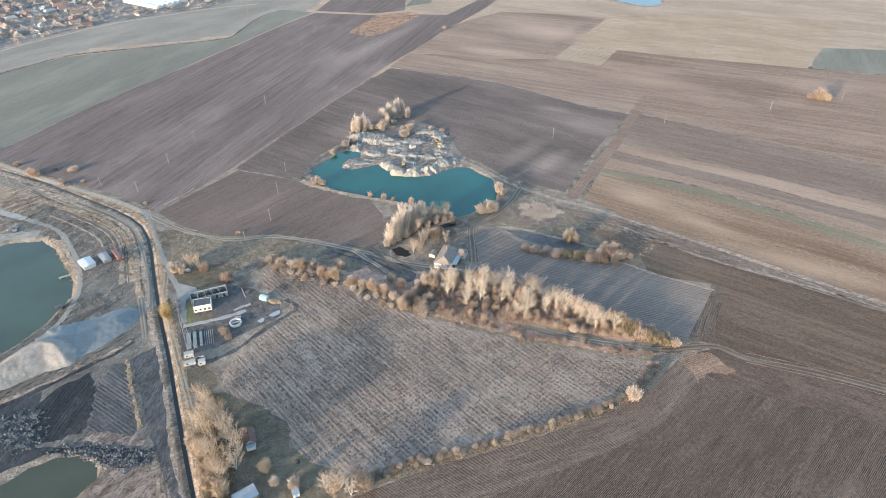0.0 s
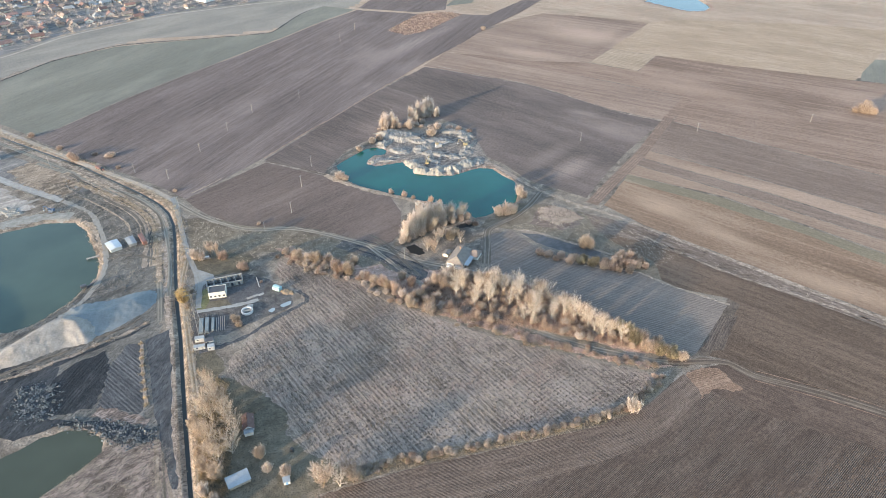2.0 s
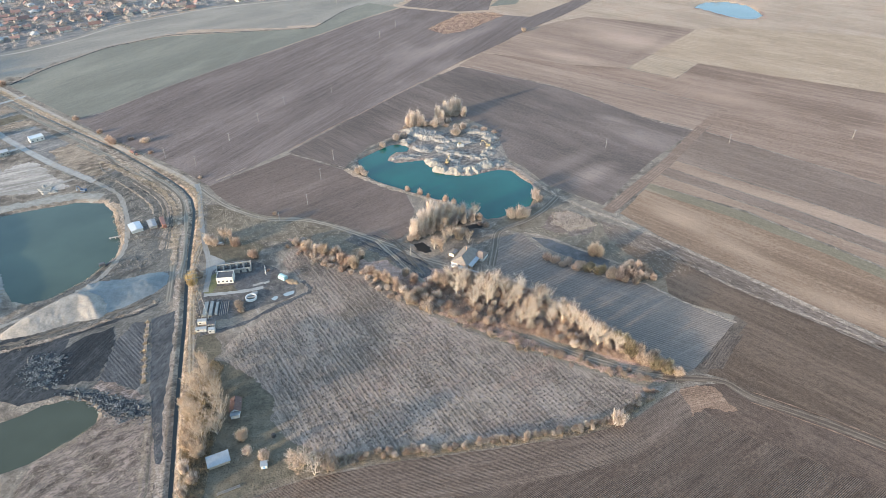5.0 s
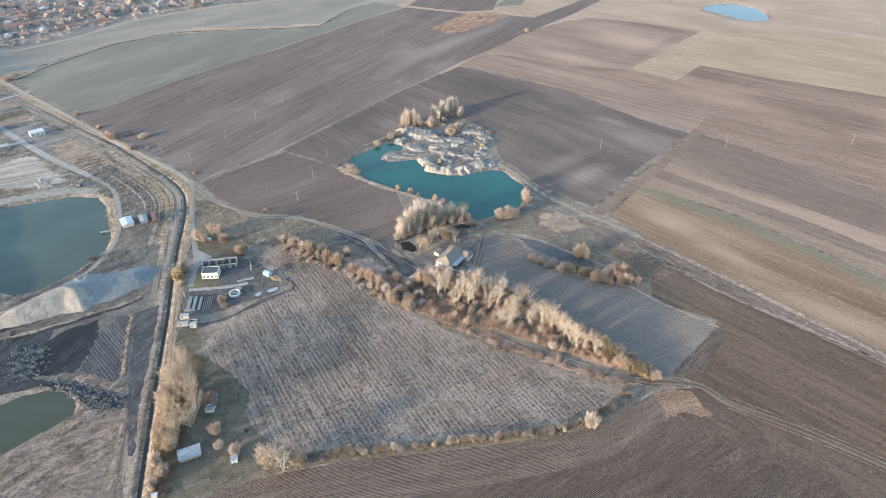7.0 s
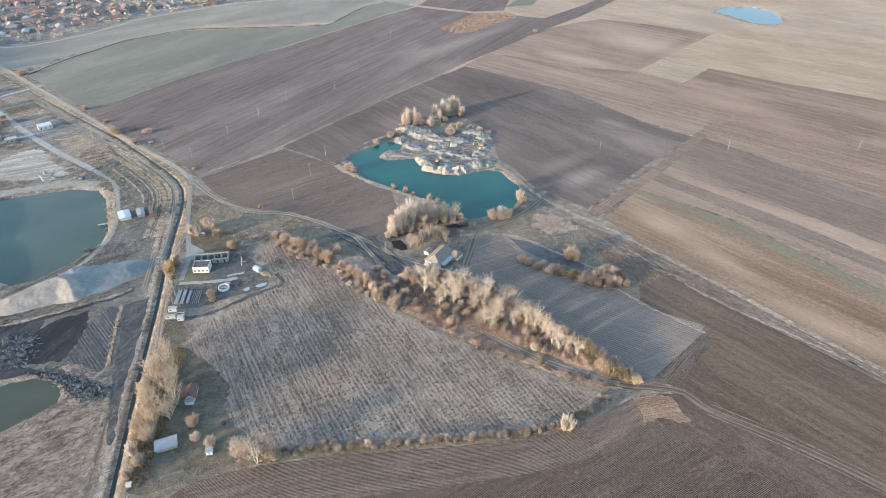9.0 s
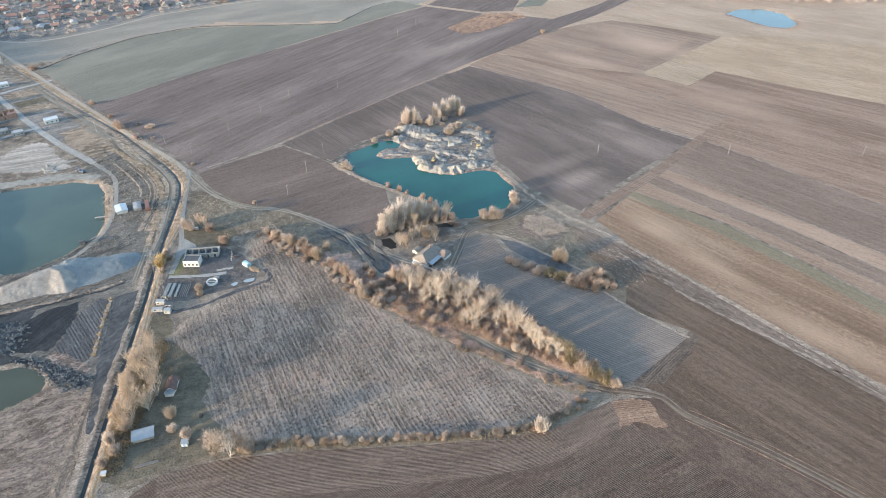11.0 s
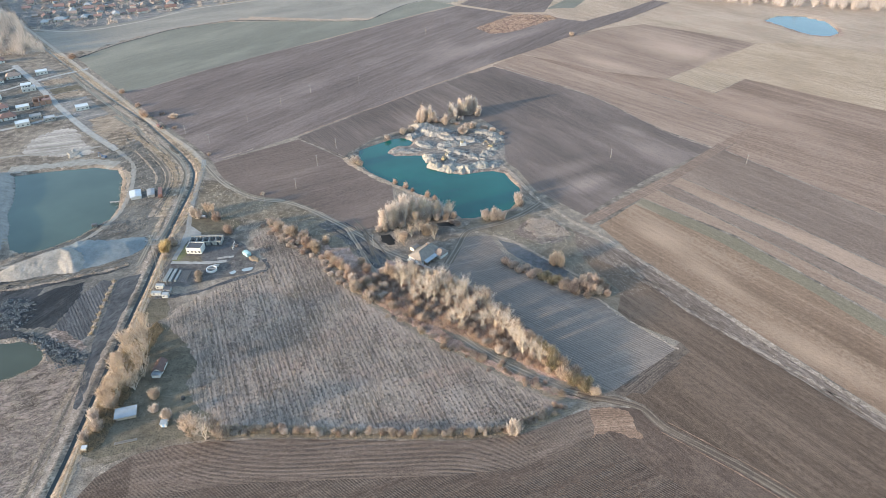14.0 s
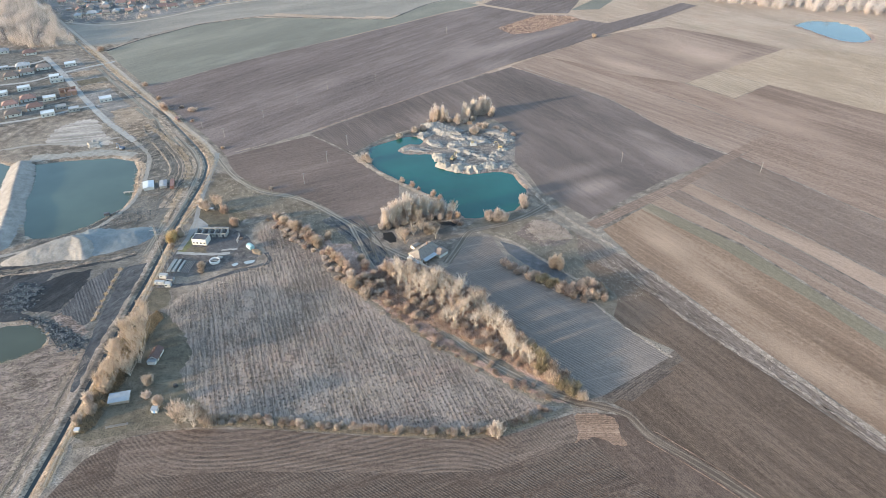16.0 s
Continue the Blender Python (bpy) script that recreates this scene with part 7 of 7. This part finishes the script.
pipe = thing("pipe_rack", "white pipes standing on a frame in the yard", "pipes", pose(-53.5, 304.5, 0.05, 0, 0, 105))
for k in range(4):
    part("pipe", tube(bmesh.new(), (-4 + 2.4 * k, 0, 0), (-3.4 + 2.4 * k, 0.6, 2.2), 0.16, 0.16, 8), M_PANEL, pipe)
part("rail", tube(bmesh.new(), (-5, 0.2, 1.2), (4.6, 0.4, 1.2), 0.14, 0.14, 8), M_PANEL, pipe)
mound(-35.5, 294, 3.2, 1.8, -30, 0.9, M_DIRT, "low heap of brown earth in the yard", 71, "", "earth_mound")
slab = thing("concrete_slab", "broken pale concrete slab at the lane's end", "slab", pose(-54, 292.5, 0.05, 0, 0, 20))
for k in range(3):
    part("plate", boxed((3.2, 1.6, 0.3), Matrix.Translation((-3.4 + 3.3 * k, 0.3 * (k % 2), 0)) @ Matrix.Rotation(radians(6 * k), 4, "Z"), 0.05), M_CONCRETE, slab)

# garden sheds
gs = thing("garden_shed", "open shed with pale sheet-metal roof in a garden", "shed", pose(-47.5, 168, 0.03, 0, 0, 24))
part("wall", wall_shell(8.4, 4.6, 2.2), M_WOOD, gs)
part("roof", boxed((9.6, 6.0, 0.12), Matrix.Translation((0, 0, 2.35)) @ Matrix.Rotation(radians(5), 4, "X"), 0.03), M_METAL, gs, "pale blue-grey sheet roof")
for k in range(5):
    part("post", boxed((0.15, 0.15, 2.2), Matrix.Translation((-4.2 + 2.1 * k, -2.7, 0))), M_WOOD, gs)
house(-47, 198, 100, 7.6, 4.6, 2.3, 1.7, M_WALL, M_TILE_DARK, "small white garden house with dark red roof", windows=2, name="garden_house")
lt = thing("lean_to", "low lean-to with pale sheet roof at a garden house", "shed", pose(-46.1, 192.8, 0.03, 0, 0, 100))
part("wall", wall_shell(2.4, 3.8, 1.8), M_WALL, lt)
part("roof", boxed((2.9, 4.3, 0.1), Matrix.Translation((0, 0, 2.0)) @ Matrix.Rotation(radians(6), 4, "Y"), 0.02), M_METAL, lt, "pale blue-grey sheet roof")
bs = thing("tool_shed", "small blue-grey shed with white front", "shed", pose(-27.5, 165, 0.03, 0, 0, 10))
part("wall", wall_shell(2.6, 2.2, 2.1), M_WALL, bs)
part("roof", boxed((3.1, 2.8, 0.1), Matrix.Translation((0, 0, 2.2)) @ Matrix.Rotation(radians(6), 4, "X"), 0.02), M_METAL, bs)
part("door", boxed((0.9, 0.08, 1.9), Matrix.Translation((0, -1.12, 0))), M_BLUE, bs, "blue-grey door")
sh = thing("small_hut", "small cream hut with pale lid at the canal", "hut", pose(-55.5, 148, 0.03, 0, 0, 15))
part("wall", wall_shell(2.0, 1.8, 1.5), M_CREAM, sh)
part("roof", boxed((2.3, 2.1, 0.12), Matrix.Translation((0, 0, 1.52)), 0.03), M_ROOF_WHITE, sh)
tr = thing("water_trough", "long grey trough lying in the grass", "trough", pose(-40, 154, 0.03, 0, 0, 24))
part("bottom", boxed((9.5, 0.9, 0.12), Matrix(), 0.02), M_STEEL, tr)
for sy in (-0.45, 0.45):
    part("side", boxed((9.5, 0.08, 0.55), Matrix.Translation((0, sy, 0.1)), 0.02), M_STEEL, tr)
bb = thing("black_bin", "black plastic compost bin near the stubble", "bin", pose(-26.5, 181, 0.03, 0, 0, 30))
part("body", tube(bmesh.new(), (0, 0, 0), (0, 0, 1.2), 1.1, 0.9, 12), M_RUBBER, bb)
part("lid", tube(bmesh.new(), (0, 0, 1.2), (0, 0, 1.35), 0.95, 0.7, 12), M_RUBBER, bb)

# quarry by the western pond
qh = thing("site_hut", "site hut with bright white sheet roof at the pond", "hut", pose(-149.5, 356, height(-149.5, 356) + 0.1, 0, 0, -57))
part("wall", wall_shell(10, 7, 2.2, 0.45), M_WALL, qh)
part("roof", prism(10, 7, 2.2, 0.45, 0.4), M_ROOF_WHITE, qh)
part("door", boxed((1.0, 0.1, 2.0), Matrix.Translation((2, -3.52, 0))), M_BLUE, qh, "blue door")
window(qh, -2, -3.5, 1.0, 1.3, 1.0, 0)
qt = thing("storage_shed", "low shed with pale grey-green roof beside the hut", "shed", pose(-140, 360, height(-140, 360) + 0.1, 0, 0, -60))
part("wall", wall_shell(9.5, 4.6, 2.0, 0.25), M_BLOCK, qt)
part("roof", prism(9.5, 4.6, 2.0, 0.25, 0.3), M_ROOF_GREY, qt)
rt = thing("red_trailer", "rust-red box trailer on the quarry ground", "trailer", pose(-132.5, 360, height(-132.5, 360) + 0.1, 0, 0, -62))
part("box", boxed((11.5, 2.6, 2.5), Matrix.Translation((0, 0, 1.0)), 0.06), M_RUST, rt)
part("chassis", boxed((11.0, 1.0, 0.3), Matrix.Translation((0, 0, 0.68))), M_ROOF_DARK, rt)
for sx in (-4.2, -3.0, 4.0):
    for sy in (-1.05, 1.05):
        part("wheel", tube(bmesh.new(), (sx, sy - 0.15, 0.5), (sx, sy + 0.15, 0.5), 0.5, 0.5, 12), M_RUBBER, rt, "black tyre")
jt = thing("jetty", "narrow grey plank jetty over the pond", "jetty", pose(-160, 347, -0.6, 0, 0, 20))
for k in range(9):
    part("plank", boxed((0.72, 1.6, 0.12), Matrix.Translation((-3.4 + 0.8 * k, 0, 0.5)), 0.02), M_WOOD, jt)
for sx in (-3.2, 0, 3.0):
    for sy in (-0.7, 0.7):
        part("post", tube(bmesh.new(), (sx, sy, -2.2), (sx, sy, 0.5), 0.1, 0.1, 6), M_WOOD, jt)


def excavator(x, y, angle, reach, label, colour):
    """A tracked excavator with boom, stick and bucket."""
    e = thing("excavator", label, "excavator", pose(x, y, height(x, y) + 0.1, 0, 0, angle), "excavators")
    for sy in (-1.2, 1.2):
        t = part("track", boxed((4.2, 0.65, 0.95), Matrix.Translation((0, sy, 0)), 0.3), M_RUBBER, e, "dark crawler track")
        part("track_frame", boxed((3.2, 0.7, 0.35), Matrix.Translation((0, sy, 0.3)), 0.05), colour, t)
    part("body", box(boxed((3.6, 2.7, 1.1), Matrix.Translation((-0.7, 0, 1.15)), 0.15), (1.2, 2.6, 0.5), Matrix.Translation((-1.8, 0, 2.2)), 0.15), colour, e)
    cab = part("cab", boxed((1.5, 1.1, 1.7), Matrix.Translation((0.6, 0.75, 1.6)), 0.12), colour, e)
    part("pane", boxed((1.4, 1.14, 0.8), Matrix.Translation((0.64, 0.75, 2.3)), 0.03), M_GLASS, cab, "dark cab glass")
    boom = bmesh.new()
    tube(boom, (0.8, -0.3, 1.8), (3.2, -0.3, 4.6), 0.34, 0.3, 6)
    tube(boom, (3.2, -0.3, 4.6), (3.2 + reach * 0.5, -0.3, 4.4), 0.3, 0.24, 6)
    part("boom", boom, colour, e)
    part("stick", tube(bmesh.new(), (3.2 + reach * 0.5, -0.3, 4.6), (3.0 + reach * 0.75, -0.3, 1.6), 0.24, 0.17, 6), colour, e)
    part("bucket", boxed((0.9, 1.2, 1.0), Matrix.Translation((2.8 + reach * 0.75, -0.3, 0.6)) @ Matrix.Rotation(0.4, 4, "Y"), 0.15), M_ROOF_GREY, e, "grey steel bucket")
    return e


excavator(62, 440, 75, 5, "yellow excavator standing on the gravel spit", M_YELLOW)
excavator(96, 468, 160, 4, "yellow excavator at the edge of the pit", M_YELLOW)
excavator(-206, 408, 170, 3, "dark blue excavator beside the quarry track", M_ROOF_BLUE)
dm = thing("screening_machine", "dark rusty screening machine beside the sand heap", "machine", pose(-153, 315, height(-153, 315) + 0.3, 0, 0, 30))
part("hopper", boxed((3.4, 2.4, 1.6), Matrix.Translation((-2, 0, 0.8)), 0.2), M_ROOF_DARK, dm)
part("conveyor", boxed((7, 1.1, 0.3), Matrix.Translation((2.6, 0, 1.2)) @ Matrix.Rotation(radians(-18), 4, "Y"), 0.04), M_ROOF_DARK, dm)
for sx in (-3, -1, 4):
    part("leg", boxed((0.2, 1.6, 1.4), Matrix.Translation((sx, 0, -0.4))), M_STEEL, dm)
plant_m = thing("gravel_sorter", "small grey gravel sorting plant in the pit", "machine", pose(74, 468, 0.3, 0, 0, 15))
part("frame", boxed((5, 2.6, 2.6), Matrix(), 0.1), M_ROOF_GREY, plant_m)
part("conveyor", boxed((9, 1.0, 0.3), Matrix.Translation((5.4, 0, 1.8)) @ Matrix.Rotation(radians(-14), 4, "Y"), 0.04), M_ROOF_GREY, plant_m)
part("hopper", boxed((2.4, 2.4, 1.2), Matrix.Translation((-1, 0, 2.7)), 0.25), M_YELLOW, plant_m, "yellow hopper")


def truck(x, y, angle, colour, label):
    t = thing("tractor_trailer", label, "tractor", pose(x, y, 0.2, 0, 0, angle))
    part("trailer_box", boxed((5.2, 2.3, 1.5), Matrix.Translation((-3.4, 0, 0.9)), 0.08), colour, t)
    part("cab", boxed((1.6, 1.7, 1.6), Matrix.Translation((1.0, 0, 1.0)), 0.15), M_GLASS, t, "dark glazed cab")
    part("bonnet", boxed((1.8, 1.0, 0.9), Matrix.Translation((2.6, 0, 0.8)), 0.12), colour, t)
    for sx, r in ((-4.8, 0.45), (-2.2, 0.45), (0.9, 0.75), (2.9, 0.5)):
        for sy in (-0.95, 0.95):
            part("wheel", tube(bmesh.new(), (sx, sy - 0.18, r), (sx, sy + 0.18, r), r, r, 12), M_RUBBER, t, "black tyre")
    return t


truck(-190, 468, -40, M_RUST, "red tractor with trailer on the gravel road")
van = thing("parked_van", "dark parked van with pale roof under yard trees", "van", pose(-88, 334, 0.12, 0, 0, 8))
part("body", boxed((4.8, 1.9, 1.5), Matrix.Translation((0, 0, 0.35)), 0.2), M_ROOF_DARK, van)
part("roof", boxed((3.6, 1.7, 0.12), Matrix.Translation((-0.4, 0, 1.86)), 0.05), M_WHITE, van, "white roof")
for sx in (-1.5, 1.5):
    for sy in (-0.85, 0.85):
        part("wheel", tube(bmesh.new(), (sx, sy - 0.1, 0.35), (sx, sy + 0.1, 0.35), 0.35, 0.35, 10), M_RUBBER, van, "black tyre")


# ---- poles ----
def pole(name, label, h):
    p = thing(name, label, "pole", Matrix.Translation((0, 0, -400)))
    part("shaft", tube(bmesh.new(), (0, 0, -0.3), (0, 0, h), 0.19, 0.12, 8), M_POLE, p)
    part("crossarm", boxed((2.6, 0.16, 0.16), Matrix.Translation((0, 0, h - 0.5)), 0.02), M_STEEL, p, "steel crossarm")
    for dx in (-1.2, 0, 1.2):
        part("insulator", tube(bmesh.new(), (dx, 0, h - 0.34), (dx, 0, h - 0.02), 0.09, 0.06, 8), M_DOOR, p, "brown insulator")
    return p


plain_pole = pole("power_pole", "pale concrete power pole with crossarm", 9.0)
for x, y, s, a in ((-28, 450, 1, 60), (-34, 418, 1.05, 60), (-39, 382, 0.95, 60), (-135, 446, 0.9, 30), (-119, 489, 0.85, 30), (-103, 529, 0.85, 30), (-86, 565, 0.9, 30), (-55, 361, 0.8, 70), (295, 464, 0.85, 100), (400, 467, 0.85, 100), (192, 461, 0.85, 100), (477, 471, 0.85, 100), (-232, 480, 1.1, 130), (-163, 460, 0.9, 130), (-6, 768, 0.9, 60), (34, 316, 1.0, 40), (-45, 594, 0.9, 30), (-303, 537, 0.9, 130), (-118, 401, 1.0, 60), (-205, 440, 0.9, 130), (-73, 922, 1.1, 60), (12, 812, 0.9, 60)):
    copy_thing(plain_pole, pose(x, y, height(x, y), 0, 0, a) @ Matrix.Diagonal((1, 1, s, 1)))["group"] = "power poles"
for o in (*plain_pole.children_recursive, plain_pole):
    bpy.data.objects.remove(o)
mast = thing("lattice_mast", "tall grey steel lattice power mast in a yard", "mast", pose(-78.3, 261.8, height(-78.3, 261.8), 0, 0, 20))
MAST_TOP, MAST_BAYS = 35.0, 11


def mast_half(z):
    return 1.75 - 1.4 * min(1.0, z / 28.0)


for sx in (-1, 1):
    for sy in (-1, 1):
        leg = bmesh.new()
        for z0, z1 in ((-0.2, 28.0), (28.0, MAST_TOP)):
            w0, w1 = mast_half(z0), mast_half(z1)
            tube(leg, (sx * w0, sy * w0, z0), (sx * w1, sy * w1, z1), 0.07, 0.055, 5)
        part("leg", leg, M_STEEL, mast)
for k in range(MAST_BAYS):
    z0, z1 = MAST_TOP * k / MAST_BAYS, MAST_TOP * (k + 1) / MAST_BAYS
    w0, w1 = mast_half(z0), mast_half(z1)
    for sx, sy, ex, ey in ((-1, -1, 1, -1), (1, -1, 1, 1), (1, 1, -1, 1), (-1, 1, -1, -1)):
        part("brace", tube(bmesh.new(), (sx * w0, sy * w0, z0), (ex * w1, ey * w1, z1), 0.03, 0.03, 4), M_STEEL, mast)
for z, l in ((28.5, 7.0), (31.5, 5.6), (34.2, 4.2)):
    arm = part("arm", boxed((l, 0.3, 0.24), Matrix.Translation((0, 0, z)), 0.03), M_STEEL, mast)
    for dx in (-l / 2 + 0.2, l / 2 - 0.2):
        part("insulator", tube(bmesh.new(), (dx, 0, z - 1.2), (dx, 0, z - 0.004), 0.10, 0.10, 6), M_GLASS, arm, "dark glass insulator string")

# ---- village ----
NEAR = [(-445, 558, 1), (-430, 568, 4), (-419, 538, 3), (-412, 552, 3), (-405, 568, 3), (-383, 582, 0), (-365, 537, 5), (-381, 510, 0), (-392, 493, 0), (-364, 472, 2), (-358, 488, 2), (-337, 471, 2), (-338, 492, 6), (-329, 507, 7), (-314, 459, 0), (-313, 475, 1), (-298, 473, 1), (-284, 500, 0), (-345, 453, 3), (-488, 606, 4), (-454, 608, 2)]
for x, y, k in NEAR:
    lab = ("white house with pale flat sheet roof", "grey shell of an unfinished house", "white house with red tiled hipped roof", "house with grey-brown hipped roof", "white house with grey roof", "new white two-storey house", "cream house with pale flat roof", "unfinished orange brick house")[k] + " on a village street"
    if k in (0, 6):
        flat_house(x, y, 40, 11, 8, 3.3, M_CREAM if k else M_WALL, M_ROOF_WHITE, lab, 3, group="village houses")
    elif k == 1:
        flat_house(x, y, 40, 9, 7, 2.8, M_BLOCK, M_ROOF_GREY, lab, 3, group="village houses")
    elif k == 5:
        villa = flat_house(x, y, 40, 12, 9, 3.2, M_WALL, M_ROOF_WHITE, lab, 3, group="village houses")
        up = part("upper_storey", boxed((8.4, 6.8, 3.0), Matrix.Translation((-1.2, 0.8, 3.24)), 0.04), M_WALL, villa)
        part("upper_roof", boxed((9.2, 7.6, 0.25), Matrix.Translation((-1.2, 0.8, 6.244)), 0.03), M_ROOF_WHITE, up)
        for k2 in range(3):
            window(up, -3.6 + 2.4 * k2, -2.62, 4.2, 1.4, 1.3, 0)
        part("balcony", boxed((3.2, 1.4, 1.0), Matrix.Translation((3.6, -3.6, 3.56)), 0.03), M_WALL, villa)
        for dx in (2.2, 5.0):
            part("column", boxed((0.3, 0.3, 3.2), Matrix.Translation((dx, -5.1, 0))), M_WALL, villa)
    elif k == 7:
        shell = thing("house", lab, "house", pose(x, y, height(x, y) + 0.02, 0, 0, 40), "village houses")
        part("floor_slab", boxed((15.4, 11.4, 0.3)), M_CONCRETE, shell)
        for k2, (wx, wy, wl, ww, wt) in enumerate(((0, -5.4, 15, 0.4, 3.2), (0, 5.4, 15, 0.4, 4.4), (-7.3, 0, 0.4, 10.4, 4.0), (7.3, 0, 0.4, 10.4, 3.2), (-2.4, 0, 0.3, 10.4, 3.4), (2.6, 0, 0.3, 10.4, 3.0), (-4.8, 1.0, 4.5, 0.3, 4.6))):
            wall_bm = bmesh.new()
            along_x = wl > ww
            for j in range(3):
                box(wall_bm, ((wl / 3 - 1.2, ww, wt) if along_x else (wl, ww / 3 - 1.2, wt)), Matrix.Translation((wx + (j - 1) * wl / 3, wy, 0.3) if along_x else (wx, wy + (j - 1) * ww / 3, 0.3)))
            box(wall_bm, (wl, ww, 0.7), Matrix.Translation((wx, wy, wt + 0.3)))
            part("wall", wall_bm, M_BRICK, shell)
        part("slab_roof", boxed((7.2, 5.6, 0.3), Matrix.Translation((3.6, -2.6, 4.3)), 0.03), M_TILE_RED, shell, "red-brown roof slab")
    else:
        house(x, y, 40, 13, 10, 3.0, 2.6, M_WALL, (M_TILE_RED, M_TILE_BROWN, M_ROOF_GREY)[k - 2], lab, 4.0, 3, group="village houses")
for x, y, a in ((512, 989, 20), (527, 975, 35), (552, 996, 10)):
    house(x, y, a, 10, 6.5, 2.6, 1.6, M_WALL, M_PANEL, "small white house with pale grey roof before a far wood", 0, 2, False, group="far houses")
FRONT = [(-600, 818), (-488, 722), (-436, 740), (-385, 788), (-350, 852), (-309, 887), (-245, 932), (-177, 957), (-127, 972), (-95, 1005)]
VILLAGE = FRONT + [(-120, 1200), (-620, 1200), (-700, 930)]
v_rng = random.Random(12)
area("village_gardens", VILLAGE, M_PLOTS, 0.06, "dark gardens and yards of the village", "ground", 2.0, 12)
spots = []
for i in range(40):
    for j in range(14):
        u, v = -330 + i * 17.5 + v_rng.uniform(-4, 4), -20 + j * 22 + (7 if j % 2 else 0) + v_rng.uniform(-4, 4)
        x, y = -360 + u * 0.82 - v * 0.57, 880 + u * 0.57 + v * 0.82
        spots.append((x, y))
sp = np.array(spots)
keep = (signed(sp[:, 0], sp[:, 1], VILLAGE) < -7) & (sp[:, 1] < 1120)
for (x, y), ok in zip(spots, keep):
    if not ok or v_rng.random() < 0.33 or (-275 < x < -150 and 965 < y < 1080):
        continue
    k = v_rng.random()
    lab = "village house with red tiled roof" if k < 0.5 else "village house with brown tiled roof" if k < 0.78 else "long low village house with grey roof"
    mt = M_TILE_RED if k < 0.5 else M_TILE_BROWN if k < 0.78 else M_ROOF_GREY
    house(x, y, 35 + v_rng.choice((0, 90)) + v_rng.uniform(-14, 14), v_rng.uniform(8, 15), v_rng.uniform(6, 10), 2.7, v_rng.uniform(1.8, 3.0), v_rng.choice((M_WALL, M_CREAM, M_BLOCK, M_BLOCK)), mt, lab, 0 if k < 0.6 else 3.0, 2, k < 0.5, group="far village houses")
    for _ in range(v_rng.choice((0, 1, 1, 2))):
        dx, dy = v_rng.uniform(-11, 11), v_rng.choice((-1, 1)) * v_rng.uniform(8, 11)
        ys = thing("yard_shed", "low grey shed behind a village house", "shed", pose(x + dx, y + dy, height(x + dx, y + dy), 0, 0, v_rng.uniform(0, 90)), "village sheds")
        sl, sw, st = v_rng.uniform(3, 9), v_rng.uniform(2.5, 4), v_rng.uniform(1.9, 2.6)
        part("wall", wall_shell(sl, sw, st, 0.6), v_rng.choice((M_WOOD, M_BLOCK)), ys)
        part("roof", prism(sl, sw, st, 0.6, 0.25), v_rng.choice((M_ROOF_GREY, M_TILE_BROWN, M_METAL, M_TILE_RED)), ys)
strip("street_far", [(-318, 880), (-330, 915), (-352, 960), (-372, 1040), (-400, 1150)], 7, M_PALEROAD, 0.12, "pale asphalt village street", "street")
strip("lane_far", [(-500, 728), (-438, 728), (-386, 774), (-346, 840), (-305, 876), (-245, 921), (-177, 947), (-120, 966), (-60, 975)], 4.0, M_ROAD, 0.10, "pale lane along the village edge", "track")
stuff("garden_trees", scatter(VILLAGE, 1500, 40), M_TW_GREY, "bare shrubs and trees in village gardens", "trees", 40, 3.6, 1.6, 0.08, 41, 0.35, 0.5)
for k in range(6):
    a = radians(-43)
    g = thing("greenhouse", "long white film greenhouse tunnel", "greenhouse", pose(-222 + 9.2 * k * 0.68, 1012 + 9.2 * k * 0.73, 0, 0, 0, -45), "greenhouses")
    bm = bmesh.new()
    n = 12
    rings = [[bm.verts.new((x, 4.2 * math.cos(math.pi * s / n), 0.05 + 3.8 * math.sin(math.pi * s / n))) for s in range(n + 1)] for x in (-38, 38)]
    for s in range(n):
        bm.faces.new((rings[0][s], rings[1][s], rings[1][s + 1], rings[0][s + 1]))
    bm.faces.new(rings[0]), bm.faces.new(rings[1][::-1])
    part("cover", bm, M_PLASTIC, g)
